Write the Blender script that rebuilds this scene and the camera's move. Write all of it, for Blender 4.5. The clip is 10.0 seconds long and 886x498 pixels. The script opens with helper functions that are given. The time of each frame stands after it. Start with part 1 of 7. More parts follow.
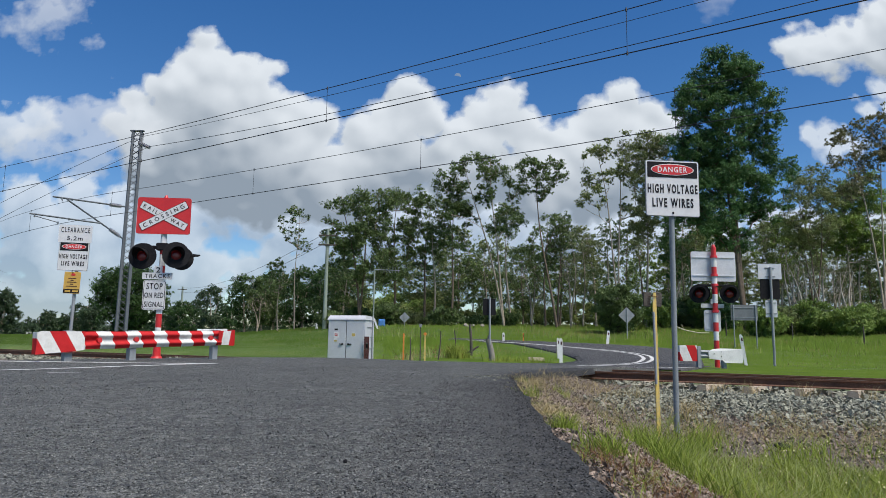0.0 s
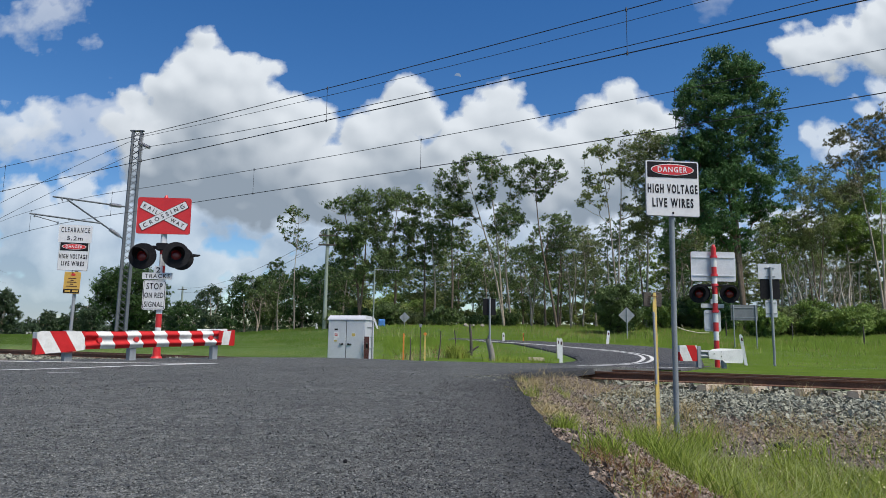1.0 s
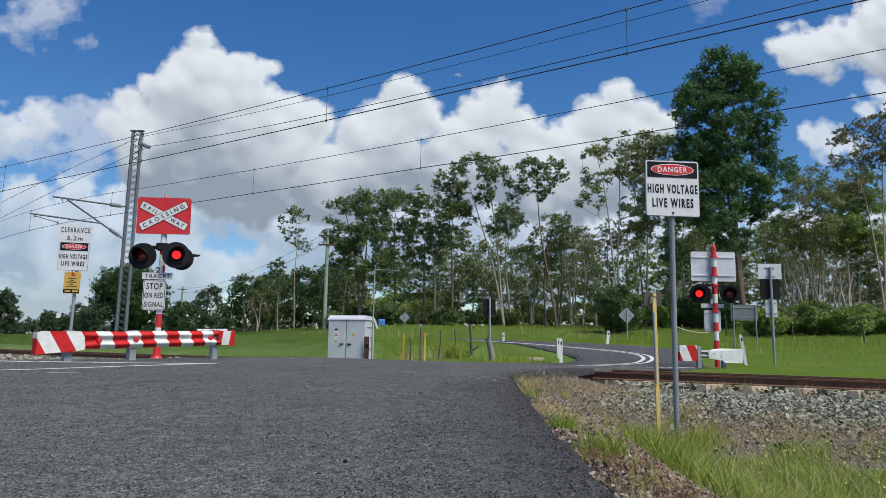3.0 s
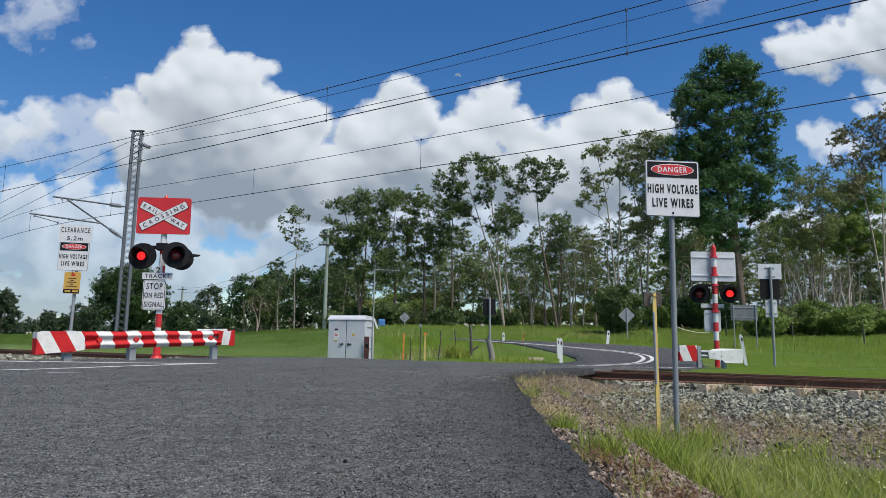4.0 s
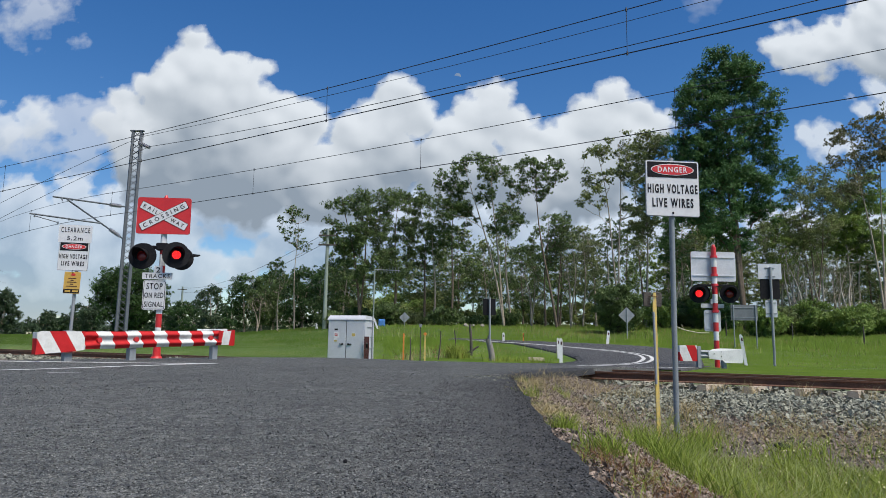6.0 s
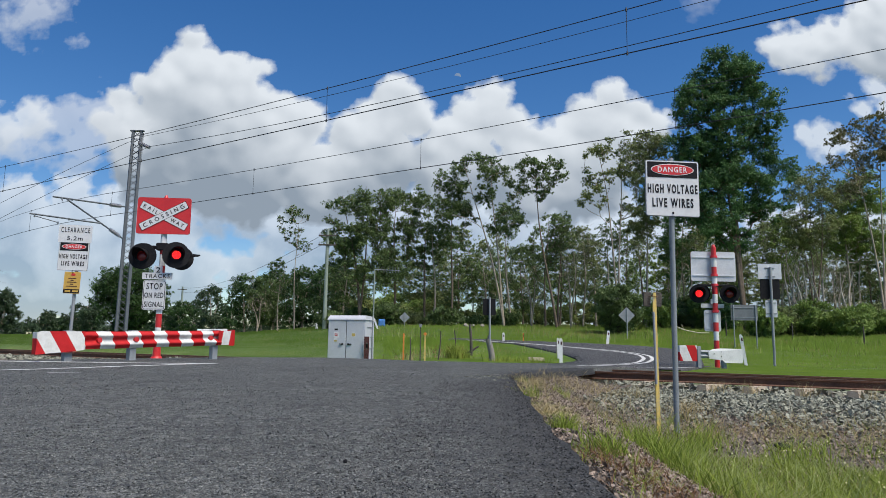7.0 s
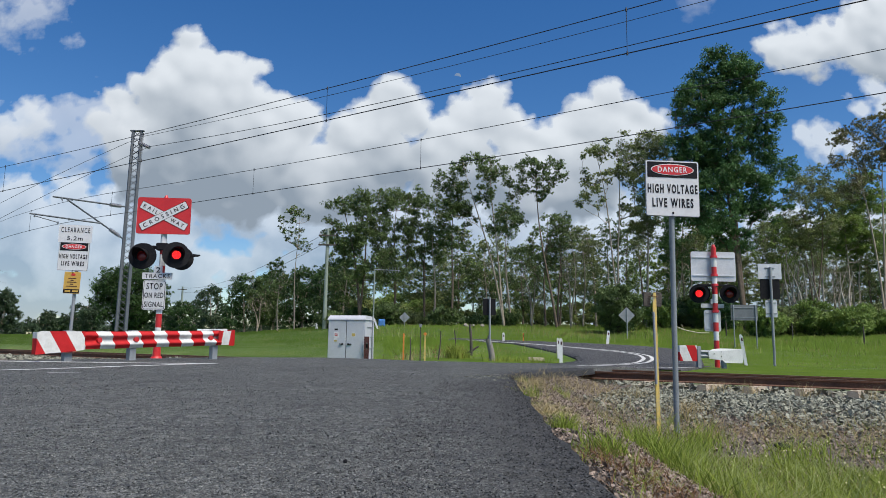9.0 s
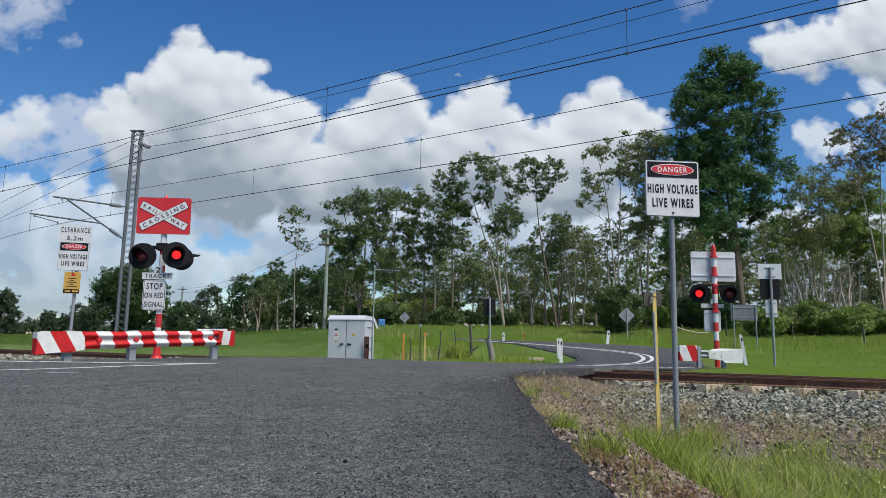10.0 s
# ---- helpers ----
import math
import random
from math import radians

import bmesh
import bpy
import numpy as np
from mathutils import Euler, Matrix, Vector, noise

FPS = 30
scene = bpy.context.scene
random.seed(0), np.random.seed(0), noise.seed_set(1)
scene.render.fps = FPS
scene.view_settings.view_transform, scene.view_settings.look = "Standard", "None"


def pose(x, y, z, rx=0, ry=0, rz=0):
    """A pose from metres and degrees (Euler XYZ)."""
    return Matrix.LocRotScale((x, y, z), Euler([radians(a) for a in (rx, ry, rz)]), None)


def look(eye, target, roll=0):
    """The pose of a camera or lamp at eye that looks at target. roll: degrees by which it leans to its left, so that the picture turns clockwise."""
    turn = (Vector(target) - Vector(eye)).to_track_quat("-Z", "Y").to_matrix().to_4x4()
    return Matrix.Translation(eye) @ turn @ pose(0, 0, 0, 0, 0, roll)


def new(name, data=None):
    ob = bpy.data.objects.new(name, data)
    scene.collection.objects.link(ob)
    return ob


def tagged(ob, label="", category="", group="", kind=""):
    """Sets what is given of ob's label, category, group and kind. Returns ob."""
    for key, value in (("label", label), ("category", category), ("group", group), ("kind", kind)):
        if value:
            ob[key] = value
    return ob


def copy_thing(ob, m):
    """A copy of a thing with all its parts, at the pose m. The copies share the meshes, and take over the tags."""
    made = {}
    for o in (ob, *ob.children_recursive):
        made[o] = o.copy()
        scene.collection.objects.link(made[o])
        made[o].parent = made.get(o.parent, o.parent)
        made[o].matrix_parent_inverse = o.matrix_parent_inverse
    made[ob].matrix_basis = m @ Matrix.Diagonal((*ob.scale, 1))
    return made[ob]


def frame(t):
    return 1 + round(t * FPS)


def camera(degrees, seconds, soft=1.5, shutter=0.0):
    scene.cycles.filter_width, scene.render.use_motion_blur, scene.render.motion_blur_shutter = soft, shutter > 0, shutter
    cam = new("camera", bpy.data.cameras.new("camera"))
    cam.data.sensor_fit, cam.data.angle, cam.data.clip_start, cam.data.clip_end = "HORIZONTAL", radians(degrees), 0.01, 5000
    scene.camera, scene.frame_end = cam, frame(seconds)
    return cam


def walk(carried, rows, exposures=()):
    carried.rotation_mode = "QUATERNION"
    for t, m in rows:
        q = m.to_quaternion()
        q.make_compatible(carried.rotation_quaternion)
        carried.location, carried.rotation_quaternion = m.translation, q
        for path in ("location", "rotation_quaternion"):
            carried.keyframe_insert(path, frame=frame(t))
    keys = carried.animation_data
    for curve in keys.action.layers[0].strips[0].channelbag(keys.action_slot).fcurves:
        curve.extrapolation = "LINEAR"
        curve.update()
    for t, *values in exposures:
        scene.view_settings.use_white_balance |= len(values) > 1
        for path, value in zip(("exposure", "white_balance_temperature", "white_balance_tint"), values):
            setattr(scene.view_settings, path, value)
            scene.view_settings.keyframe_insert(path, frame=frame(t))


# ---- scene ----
# camera: low on a tripod beside the road, standing still
EYE = (0.0, 0.0, 0.4)
cam = camera(66.36, 10.0, 0.7)
AIM = look(EYE, (0.0, math.cos(radians(7.98)), 0.4 + math.sin(radians(7.98))), 0.87)
walk(cam, [(0.0, AIM), (10.0, AIM)])

# world and sun: bright day, the sun itself behind thin cloud
world = bpy.data.worlds.new("sky")
scene.world = world
world.use_nodes = True
wn = world.node_tree.nodes
sky = wn.new("ShaderNodeTexSky")
sky.sky_type = "NISHITA"
sky.sun_disc = False
sky.sun_elevation = radians(58)
sky.sun_rotation = radians(132)
sky.air_density, sky.dust_density, sky.ozone_density = 1.0, 0.1, 2.6
rich = wn.new("ShaderNodeHueSaturation")
rich.inputs["Hue"].default_value = 0.507
rich.inputs["Saturation"].default_value = 1.33
world.node_tree.links.new(sky.outputs[0], rich.inputs["Color"])
world.node_tree.links.new(rich.outputs[0], wn["Background"].inputs[0])
wn["Background"].inputs[1].default_value = 0.062
sun = new("sun", bpy.data.lights.new("sun", "SUN"))
sun.data.energy, sun.data.angle, sun.data.color = 2.8, radians(34), (1.0, 0.945, 0.865)
sun.matrix_basis = look((0, 0, 60), Vector((0, 0, 60)) - Vector((math.sin(radians(132)) * math.cos(radians(58)), math.cos(radians(132)) * math.cos(radians(58)), math.sin(radians(58)))))
scene.view_settings.exposure = 0.9

# the railway: direction along the rails, direction across them, distance of the near rail
TX, TY = 0.8432, -0.5375
NX, NY = 0.5375, 0.8432
RAIL_C = 11.72


def on_track(s, d, z=0.0):
    """A place s along the rails and d across them from the camera."""
    return Vector((TX * s + NX * d, TY * s + NY * d, z))


# ---------------------------------------------------------------- materials
def material(name):
    m = bpy.data.materials.new(name)
    m.use_nodes = True
    return m, m.node_tree.nodes, m.node_tree.links, m.node_tree.nodes["Principled BSDF"]


def ramp(nodes, stops):
    r = nodes.new("ShaderNodeValToRGB")
    while len(r.color_ramp.elements) < len(stops):
        r.color_ramp.elements.new(0.5)
    for e, (p, c) in zip(r.color_ramp.elements, stops):
        e.position, e.color = p, (*c, 1)
    return r


def tex(nodes, links, kind, scale, detail=4.0, rough=0.6, coords="Object"):
    co = nodes.new("ShaderNodeTexCoord")
    t = nodes.new(kind)
    t.inputs["Scale"].default_value = scale
    if kind == "ShaderNodeTexNoise":
        t.inputs["Detail"].default_value, t.inputs["Roughness"].default_value = detail, rough
    links.new(co.outputs[coords], t.inputs["Vector"])
    return t


def blend(nodes, links, fac, a, b, how="MIX"):
    x = nodes.new("ShaderNodeMix")
    x.data_type, x.blend_type = "RGBA", how
    for sock, v in ((x.inputs[0], fac), (x.inputs[6], a), (x.inputs[7], b)):
        if isinstance(v, (int, float)):
            sock.default_value = v
        elif isinstance(v, tuple):
            sock.default_value = (*v, 1)
        else:
            links.new(v, sock)
    return x.outputs[2]


def surface(name, lo, hi, rough=0.6, metal=0.0, coarse=1.5, fine=40.0, bump=0.15, dirt=None, dirt_amount=0.35, per_object=0.0, island=False, subsurface=0.0):
    """A worn surface: colour drifts between lo and hi, with fine grain, stains and relief."""
    m, nodes, links, b = material(name)
    big = tex(nodes, links, "ShaderNodeTexNoise", coarse, 5.0, 0.65)
    small = tex(nodes, links, "ShaderNodeTexNoise", fine, 3.0, 0.6)
    mixed = nodes.new("ShaderNodeMath")
    mixed.operation = "MULTIPLY_ADD"
    links.new(small.outputs[0], mixed.inputs[0])
    mixed.inputs[1].default_value = 0.45
    half = nodes.new("ShaderNodeMath")
    half.operation = "MULTIPLY"
    links.new(big.outputs[0], half.inputs[0])
    half.inputs[1].default_value = 0.55
    links.new(half.outputs[0], mixed.inputs[2])
    r = ramp(nodes, [(0.36, lo), (0.64, hi)])
    links.new(mixed.outputs[0], r.inputs[0])
    col = r.outputs[0]
    if dirt:
        spots = tex(nodes, links, "ShaderNodeTexNoise", coarse * 3.1, 6.0, 0.75)
        k = ramp(nodes, [(0.52, (0, 0, 0)), (0.72, (dirt_amount,) * 3)])
        links.new(spots.outputs[0], k.inputs[0])
        col = blend(nodes, links, k.outputs[0], col, dirt)
    if per_object or island:
        if island:
            src = nodes.new("ShaderNodeNewGeometry").outputs["Random Per Island"]
        else:
            src = nodes.new("ShaderNodeObjectInfo").outputs["Random"]
        hsv = nodes.new("ShaderNodeHueSaturation")
        mr = nodes.new("ShaderNodeMapRange")
        mr.inputs["To Min"].default_value, mr.inputs["To Max"].default_value = 1 - (per_object or 0.3), 1 + (per_object or 0.3)
        links.new(src, mr.inputs["Value"])
        links.new(mr.outputs[0], hsv.inputs["Value"])
        links.new(col, hsv.inputs["Color"])
        col = hsv.outputs[0]
    links.new(col, b.inputs["Base Color"])
    b.inputs["Metallic"].default_value = metal
    rr = nodes.new("ShaderNodeMapRange")
    rr.inputs["To Min"].default_value, rr.inputs["To Max"].default_value = max(0.05, rough - 0.12), min(1.0, rough + 0.12)
    links.new(big.outputs[0], rr.inputs["Value"])
    links.new(rr.outputs[0], b.inputs["Roughness"])
    if bump:
        bp = nodes.new("ShaderNodeBump")
        bp.inputs["Strength"].default_value, bp.inputs["Distance"].default_value = bump, 0.01
        links.new(small.outputs[0], bp.inputs["Height"])
        links.new(bp.outputs[0], b.inputs["Normal"])
    return m


def foliage(name, lo, hi, tip=0.35, rough=0.5, upright=0.0):
    """Leaves: each leaf its own shade of green, a little light passing through."""
    m, nodes, links, b = material(name)
    geo = nodes.new("ShaderNodeNewGeometry")
    patch = tex(nodes, links, "ShaderNodeTexNoise", 0.6, 4.0, 0.65)
    mid = nodes.new("ShaderNodeMath")
    mid.operation = "MULTIPLY_ADD"
    links.new(geo.outputs["Random Per Island"], mid.inputs[0])
    mid.inputs[1].default_value = tip + 0.2
    links.new(patch.outputs[0], mid.inputs[2])
    r = ramp(nodes, [(0.35, lo), (1.0, hi)])
    links.new(mid.outputs[0], r.inputs[0])
    links.new(r.outputs[0], b.inputs["Base Color"])
    b.inputs["Roughness"].default_value = 0.85 if upright else rough
    b.inputs["Specular IOR Level"].default_value = 0.08 if upright else 0.25
    tr = nodes.new("ShaderNodeBsdfTranslucent")
    links.new(r.outputs[0], tr.inputs[0])
    mx = nodes.new("ShaderNodeMixShader")
    mx.inputs[0].default_value = 0.08 if upright > 2 else 0.35
    if upright:
        # a sward takes the light as one surface: lean the blades' normals upward
        lift = nodes.new("ShaderNodeVectorMath")
        lift.operation = "ADD"
        links.new(geo.outputs["Normal"], lift.inputs[0])
        lift.inputs[1].default_value = (0, 0, upright)
        unit = nodes.new("ShaderNodeVectorMath")
        unit.operation = "NORMALIZE"
        links.new(lift.outputs[0], unit.inputs[0])
        links.new(unit.outputs[0], b.inputs["Normal"])
    links.new(b.outputs[0], mx.inputs[1])
    links.new(tr.outputs[0], mx.inputs[2])
    links.new(mx.outputs[0], nodes["Material Output"].inputs[0])
    return m


def asphalt_material(name, dark, light):
    """Chip seal: dark binder, grey stone chips, worn lighter wheel paths and darker patches."""
    m, nodes, links, b = material(name)
    chips = tex(nodes, links, "ShaderNodeTexVoronoi", 150.0)
    chips2 = tex(nodes, links, "ShaderNodeTexVoronoi", 60.0)
    patch = tex(nodes, links, "ShaderNodeTexNoise", 0.7, 6.0, 0.65)
    mottle = tex(nodes, links, "ShaderNodeTexNoise", 9.0, 4.0, 0.7)
    shade = ramp(nodes, [(0.3, dark), (0.7, light)])
    links.new(patch.outputs[0], shade.inputs[0])
    tone = nodes.new("ShaderNodeSeparateColor")
    links.new(chips.outputs["Color"], tone.inputs[0])
    k = ramp(nodes, [(0.0, (0.28, 0.28, 0.28)), (0.35, (0.72, 0.72, 0.72)), (0.75, (1.15, 1.14, 1.12)), (0.93, (1.6, 1.58, 1.54)), (1.0, (2.9, 2.85, 2.75))])
    links.new(tone.outputs[0], k.inputs[0])
    col = blend(nodes, links, 1.0, shade.outputs[0], k.outputs[0], "MULTIPLY")
    worn = nodes.new("ShaderNodeAttribute")
    worn.attribute_name = "unworn"
    fresh = nodes.new("ShaderNodeMath")
    fresh.operation = "MULTIPLY"
    links.new(worn.outputs["Fac"], fresh.inputs[0])
    links.new(mottle.outputs[0], fresh.inputs[1])
    col = blend(nodes, links, fresh.outputs[0], col, (0.022, 0.022, 0.024))
    mo = ramp(nodes, [(0.3, (0.7, 0.7, 0.7)), (0.7, (1.25, 1.25, 1.25))])
    links.new(mottle.outputs[0], mo.inputs[0])
    col = blend(nodes, links, 1.0, col, mo.outputs[0], "MULTIPLY")
    # stones plucked out and bitumen bled through, in spots and in smears along the way
    pits = tex(nodes, links, "ShaderNodeTexNoise", 16.0, 7.0, 0.85)
    po = ramp(nodes, [(0.37, (0.38, 0.38, 0.38)), (0.5, (1.05, 1.05, 1.05)), (0.64, (1.75, 1.75, 1.72))])
    links.new(pits.outputs[0], po.inputs[0])
    col = blend(nodes, links, 1.0, col, po.outputs[0], "MULTIPLY")
    bled = tex(nodes, links, "ShaderNodeTexNoise", 1.7, 7.0, 0.72)
    bo = ramp(nodes, [(0.3, (0.5, 0.5, 0.5)), (0.45, (0.93, 0.93, 0.93)), (0.7, (1.1, 1.1, 1.09))])
    links.new(bled.outputs[0], bo.inputs[0])
    col = blend(nodes, links, 1.0, col, bo.outputs[0], "MULTIPLY")
    links.new(col, b.inputs["Base Color"])
    b.inputs["Roughness"].default_value = 0.82
    add = nodes.new("ShaderNodeMath")
    add.operation = "ADD"
    links.new(chips.outputs["Distance"], add.inputs[0])
    links.new(chips2.outputs["Distance"], add.inputs[1])
    bp = nodes.new("ShaderNodeBump")
    bp.invert = True
    bp.inputs["Strength"].default_value, bp.inputs["Distance"].default_value = 0.85, 0.014
    links.new(add.outputs[0], bp.inputs["Height"])
    links.new(bp.outputs[0], b.inputs["Normal"])
    return m


def striped(name, a, c, axis, period, offset, slant=0.0, rough=0.7, duty=0.5):
    """Painted bands of two colours along one axis, slanted across another; scuffed."""
    m, nodes, links, b = material(name)
    co = nodes.new("ShaderNodeTexCoord")
    sep = nodes.new("ShaderNodeSeparateXYZ")
    links.new(co.outputs["Object"], sep.inputs[0])
    ma = nodes.new("ShaderNodeMath")
    ma.operation = "MULTIPLY_ADD"
    links.new(sep.outputs["Z" if axis == "X" else "X"], ma.inputs[0])
    ma.inputs[1].default_value = slant
    links.new(sep.outputs[axis], ma.inputs[2])
    off = nodes.new("ShaderNodeMath")
    off.operation = "ADD"
    links.new(ma.outputs[0], off.inputs[0])
    off.inputs[1].default_value = offset + 50 * period
    mod = nodes.new("ShaderNodeMath")
    mod.operation = "MODULO"
    links.new(off.outputs[0], mod.inputs[0])
    mod.inputs[1].default_value = period
    lt = nodes.new("ShaderNodeMath")
    lt.operation = "LESS_THAN"
    links.new(mod.outputs[0], lt.inputs[0])
    lt.inputs[1].default_value = period * duty
    wear = tex(nodes, links, "ShaderNodeTexNoise", 7.0, 6.0, 0.75)
    k = ramp(nodes, [(0.3, (0.78, 0.77, 0.75)), (0.6, (1, 1, 1))])
    links.new(wear.outputs[0], k.inputs[0])
    col = blend(nodes, links, lt.outputs[0], c, a)
    col = blend(nodes, links, 1.0, col, k.outputs[0], "MULTIPLY")
    links.new(col, b.inputs["Base Color"])
    b.inputs["Roughness"].default_value = rough
    b.inputs["Specular IOR Level"].default_value = 0.2
    return m


RED = (0.5, 0.02, 0.022)
WHITE = (0.68, 0.68, 0.65)
M_asphalt = asphalt_material("asphalt", (0.0765, 0.079, 0.075), (0.121, 0.1245, 0.117))
M_asphalt_far = asphalt_material("asphalt_smooth", (0.062, 0.062, 0.065), (0.085, 0.085, 0.088))
M_line = surface("road_paint", (0.4, 0.4, 0.38), (0.72, 0.72, 0.69), 0.7, 0, 4, 60, 0.3, (0.12, 0.12, 0.12), 0.6)
M_galv = surface("galvanised_steel", (0.2, 0.215, 0.225), (0.31, 0.33, 0.345), 0.6, 0.1, 3, 60, 0.05, (0.25, 0.24, 0.22), 0.3)
M_mast = surface("mast_steel", (0.07, 0.08, 0.092), (0.125, 0.138, 0.155), 0.6, 0.1, 2, 40, 0.05, (0.2, 0.18, 0.16), 0.3)
M_white = surface("white_paint", (0.62, 0.62, 0.6), (0.78, 0.78, 0.76), 0.65, 0, 2.5, 30, 0.04, (0.35, 0.33, 0.3), 0.35)
M_sign_white = surface("sign_sheet_white", (0.6, 0.6, 0.59), (0.7, 0.7, 0.69), 0.4, 0, 2, 30, 0.0, (0.5, 0.49, 0.46), 0.3)
M_sign_back = surface("sign_back_aluminium", (0.5, 0.51, 0.53), (0.64, 0.65, 0.67), 0.45, 0.1, 2, 25, 0.02, (0.4, 0.4, 0.4), 0.25)
M_red = surface("red_sheet", (0.5, 0.02, 0.022), (0.62, 0.032, 0.034), 0.4, 0, 2, 30, 0.0, (0.4, 0.05, 0.04), 0.3)
M_black = surface("black_paint", (0.008, 0.008, 0.01), (0.02, 0.02, 0.022), 0.8, 0, 3, 30, 0.03, (0.06, 0.06, 0.06), 0.3)
M_black.node_tree.nodes["Principled BSDF"].inputs["Specular IOR Level"].default_value = 0.15
M_letter = surface("black_lettering", (0.012, 0.012, 0.014), (0.025, 0.025, 0.028), 0.55, 0, 3, 30, 0.0)
M_letter.node_tree.nodes["Principled BSDF"].inputs["Specular IOR Level"].default_value = 0.15
M_letter_white = surface("white_lettering", (0.7, 0.7, 0.68), (0.8, 0.8, 0.78), 0.5, 0, 3, 30, 0.0)
M_yellow_sign = surface("yellow_sheet", (0.5, 0.3, 0.055), (0.6, 0.37, 0.08), 0.45, 0, 3, 30, 0.0, (0.5, 0.3, 0.1), 0.3)
M_yellow = surface("yellow_paint", (0.44, 0.35, 0.16), (0.68, 0.47, 0.07), 0.6, 0, 4, 40, 0.1, (0.4, 0.37, 0.28), 0.9)
M_orange = surface("orange_paint", (0.6, 0.18, 0.03), (0.72, 0.25, 0.05), 0.55, 0, 4, 40, 0.1)
M_cabinet = surface("cabinet_paint", (0.47, 0.48, 0.51), (0.56, 0.57, 0.6), 0.45, 0, 1.2, 25, 0.02, (0.4, 0.4, 0.4), 0.25)
M_rust = surface("rail_rust", (0.08, 0.036, 0.021), (0.19, 0.092, 0.054), 0.85, 0.0, 3, 50, 0.3, (0.15, 0.09, 0.06), 0.3)
M_railtop = surface("rail_head_worn", (0.16, 0.1, 0.065), (0.3, 0.21, 0.15), 0.45, 0.5, 5, 60, 0.1)
M_concrete = surface("concrete", (0.36, 0.29, 0.21), (0.54, 0.45, 0.34), 0.85, 0, 4, 60, 0.3, (0.2, 0.15, 0.11), 0.5, per_object=0.15)
M_wood = surface("weathered_wood", (0.035, 0.029, 0.024), (0.11, 0.095, 0.08), 0.85, 0, 5, 50, 0.6, (0.06, 0.05, 0.04), 0.5)
M_stump = surface("grey_stump", (0.14, 0.125, 0.11), (0.34, 0.31, 0.27), 0.9, 0, 3, 30, 0.6, (0.06, 0.05, 0.04), 0.6)
M_branch = surface("bleached_branch", (0.4, 0.36, 0.26), (0.55, 0.5, 0.38), 0.8, 0, 3, 30, 0.2)
M_blue = surface("blue_tarpaulin", (0.05, 0.16, 0.4), (0.08, 0.22, 0.5), 0.5, 0, 3, 30, 0.2)
M_pole = surface("treated_pole", (0.17, 0.205, 0.175), (0.28, 0.32, 0.27), 0.8, 0, 1.5, 25, 0.2)
M_brown = surface("brown_board", (0.045, 0.014, 0.012), (0.08, 0.023, 0.018), 0.6, 0, 3, 30, 0.1)
M_grey_board = surface("grey_board", (0.13, 0.14, 0.145), (0.2, 0.21, 0.215), 0.5, 0.2, 3, 30, 0.05)
M_wire = surface("wire", (0.02, 0.02, 0.022), (0.05, 0.05, 0.052), 0.5, 0.4, 3, 30, 0.0)
M_porcelain = surface("insulator", (0.2, 0.2, 0.22), (0.34, 0.34, 0.36), 0.3, 0, 3, 30, 0.0)
M_lens = surface("red_lens_unlit", (0.13, 0.008, 0.01), (0.22, 0.016, 0.018), 0.2, 0, 20, 90, 0.2)


def glow(name, colour, power):
    m, nodes, links, b = material(name)
    b.inputs["Base Color"].default_value = (*colour, 1)
    b.inputs["Emission Color"].default_value = (*colour, 1)
    b.inputs["Emission Strength"].default_value = power
    return m


M_lit_centre = glow("lamp_glow_hot", (1.0, 0.04, 0.03), 1.2)
M_lit = glow("lamp_glow_red", (1.0, 0.006, 0.014), 0.3)
M_box_stripe = striped("guardrail_stripes", RED, WHITE, "X", 0.57, 0.27, 0.33)
M_flare_stripe = striped("flared_stripes", RED, WHITE, "X", 0.54, 0.297, 0.6)
M_fold_stripe = striped("folded_stripes", RED, WHITE, "X", 0.44, 0.36, -0.15)
M_sign_post = surface("zinc_sign_post", (0.165, 0.185, 0.195), (0.26, 0.285, 0.295), 0.55, 0.1, 3, 60, 0.05, (0.3, 0.29, 0.27), 0.3)
M_end_stripe = striped("terminal_stripes", RED, WHITE, "X", 0.46, 0.356, 0.4)


# ---------------------------------------------------------------- mesh helpers
def mesh_of(bm, name, mats):
    me = bpy.data.meshes.new(name)
    bm.to_mesh(me)
    bm.free()
    for m in mats if isinstance(mats, (list, tuple)) else [mats]:
        me.materials.append(m)
    return me


def part(name, bm, mats, parent=None, label="", at=None):
    ob = new(name, mesh_of(bm, name, mats) if isinstance(bm, bmesh.types.BMesh) else bm)
    if at is not None:
        ob.matrix_basis = at
    if parent is not None:
        ob.parent = parent
    if label:
        ob["label"] = label
    return ob


def thing(name, at, label, category, group="", kind=""):
    ob = new(name)
    ob.empty_display_size = 0.2
    ob.matrix_basis = at
    return tagged(ob, label, category, group, kind)


def box(bm, size, at=(0, 0, 0), turn=None, bevel=0.0, mat=0):
    geom = bmesh.ops.create_cube(bm, size=1.0)["verts"]
    m = Matrix.Translation(at) @ (turn.to_4x4() if turn else Matrix.Identity(4)) @ Matrix.Diagonal((*size, 1))
    bmesh.ops.transform(bm, matrix=m, verts=geom)
    faces = {f for v in geom for f in v.link_faces}
    if bevel:
        edges = list({e for v in geom for e in v.link_edges})
        out = bmesh.ops.bevel(bm, geom=edges, offset=bevel, segments=2, affect="EDGES", profile=0.6)
        faces |= set(out["faces"])
    for f in faces:
        if f.is_valid:
            f.material_index = mat
    return bm


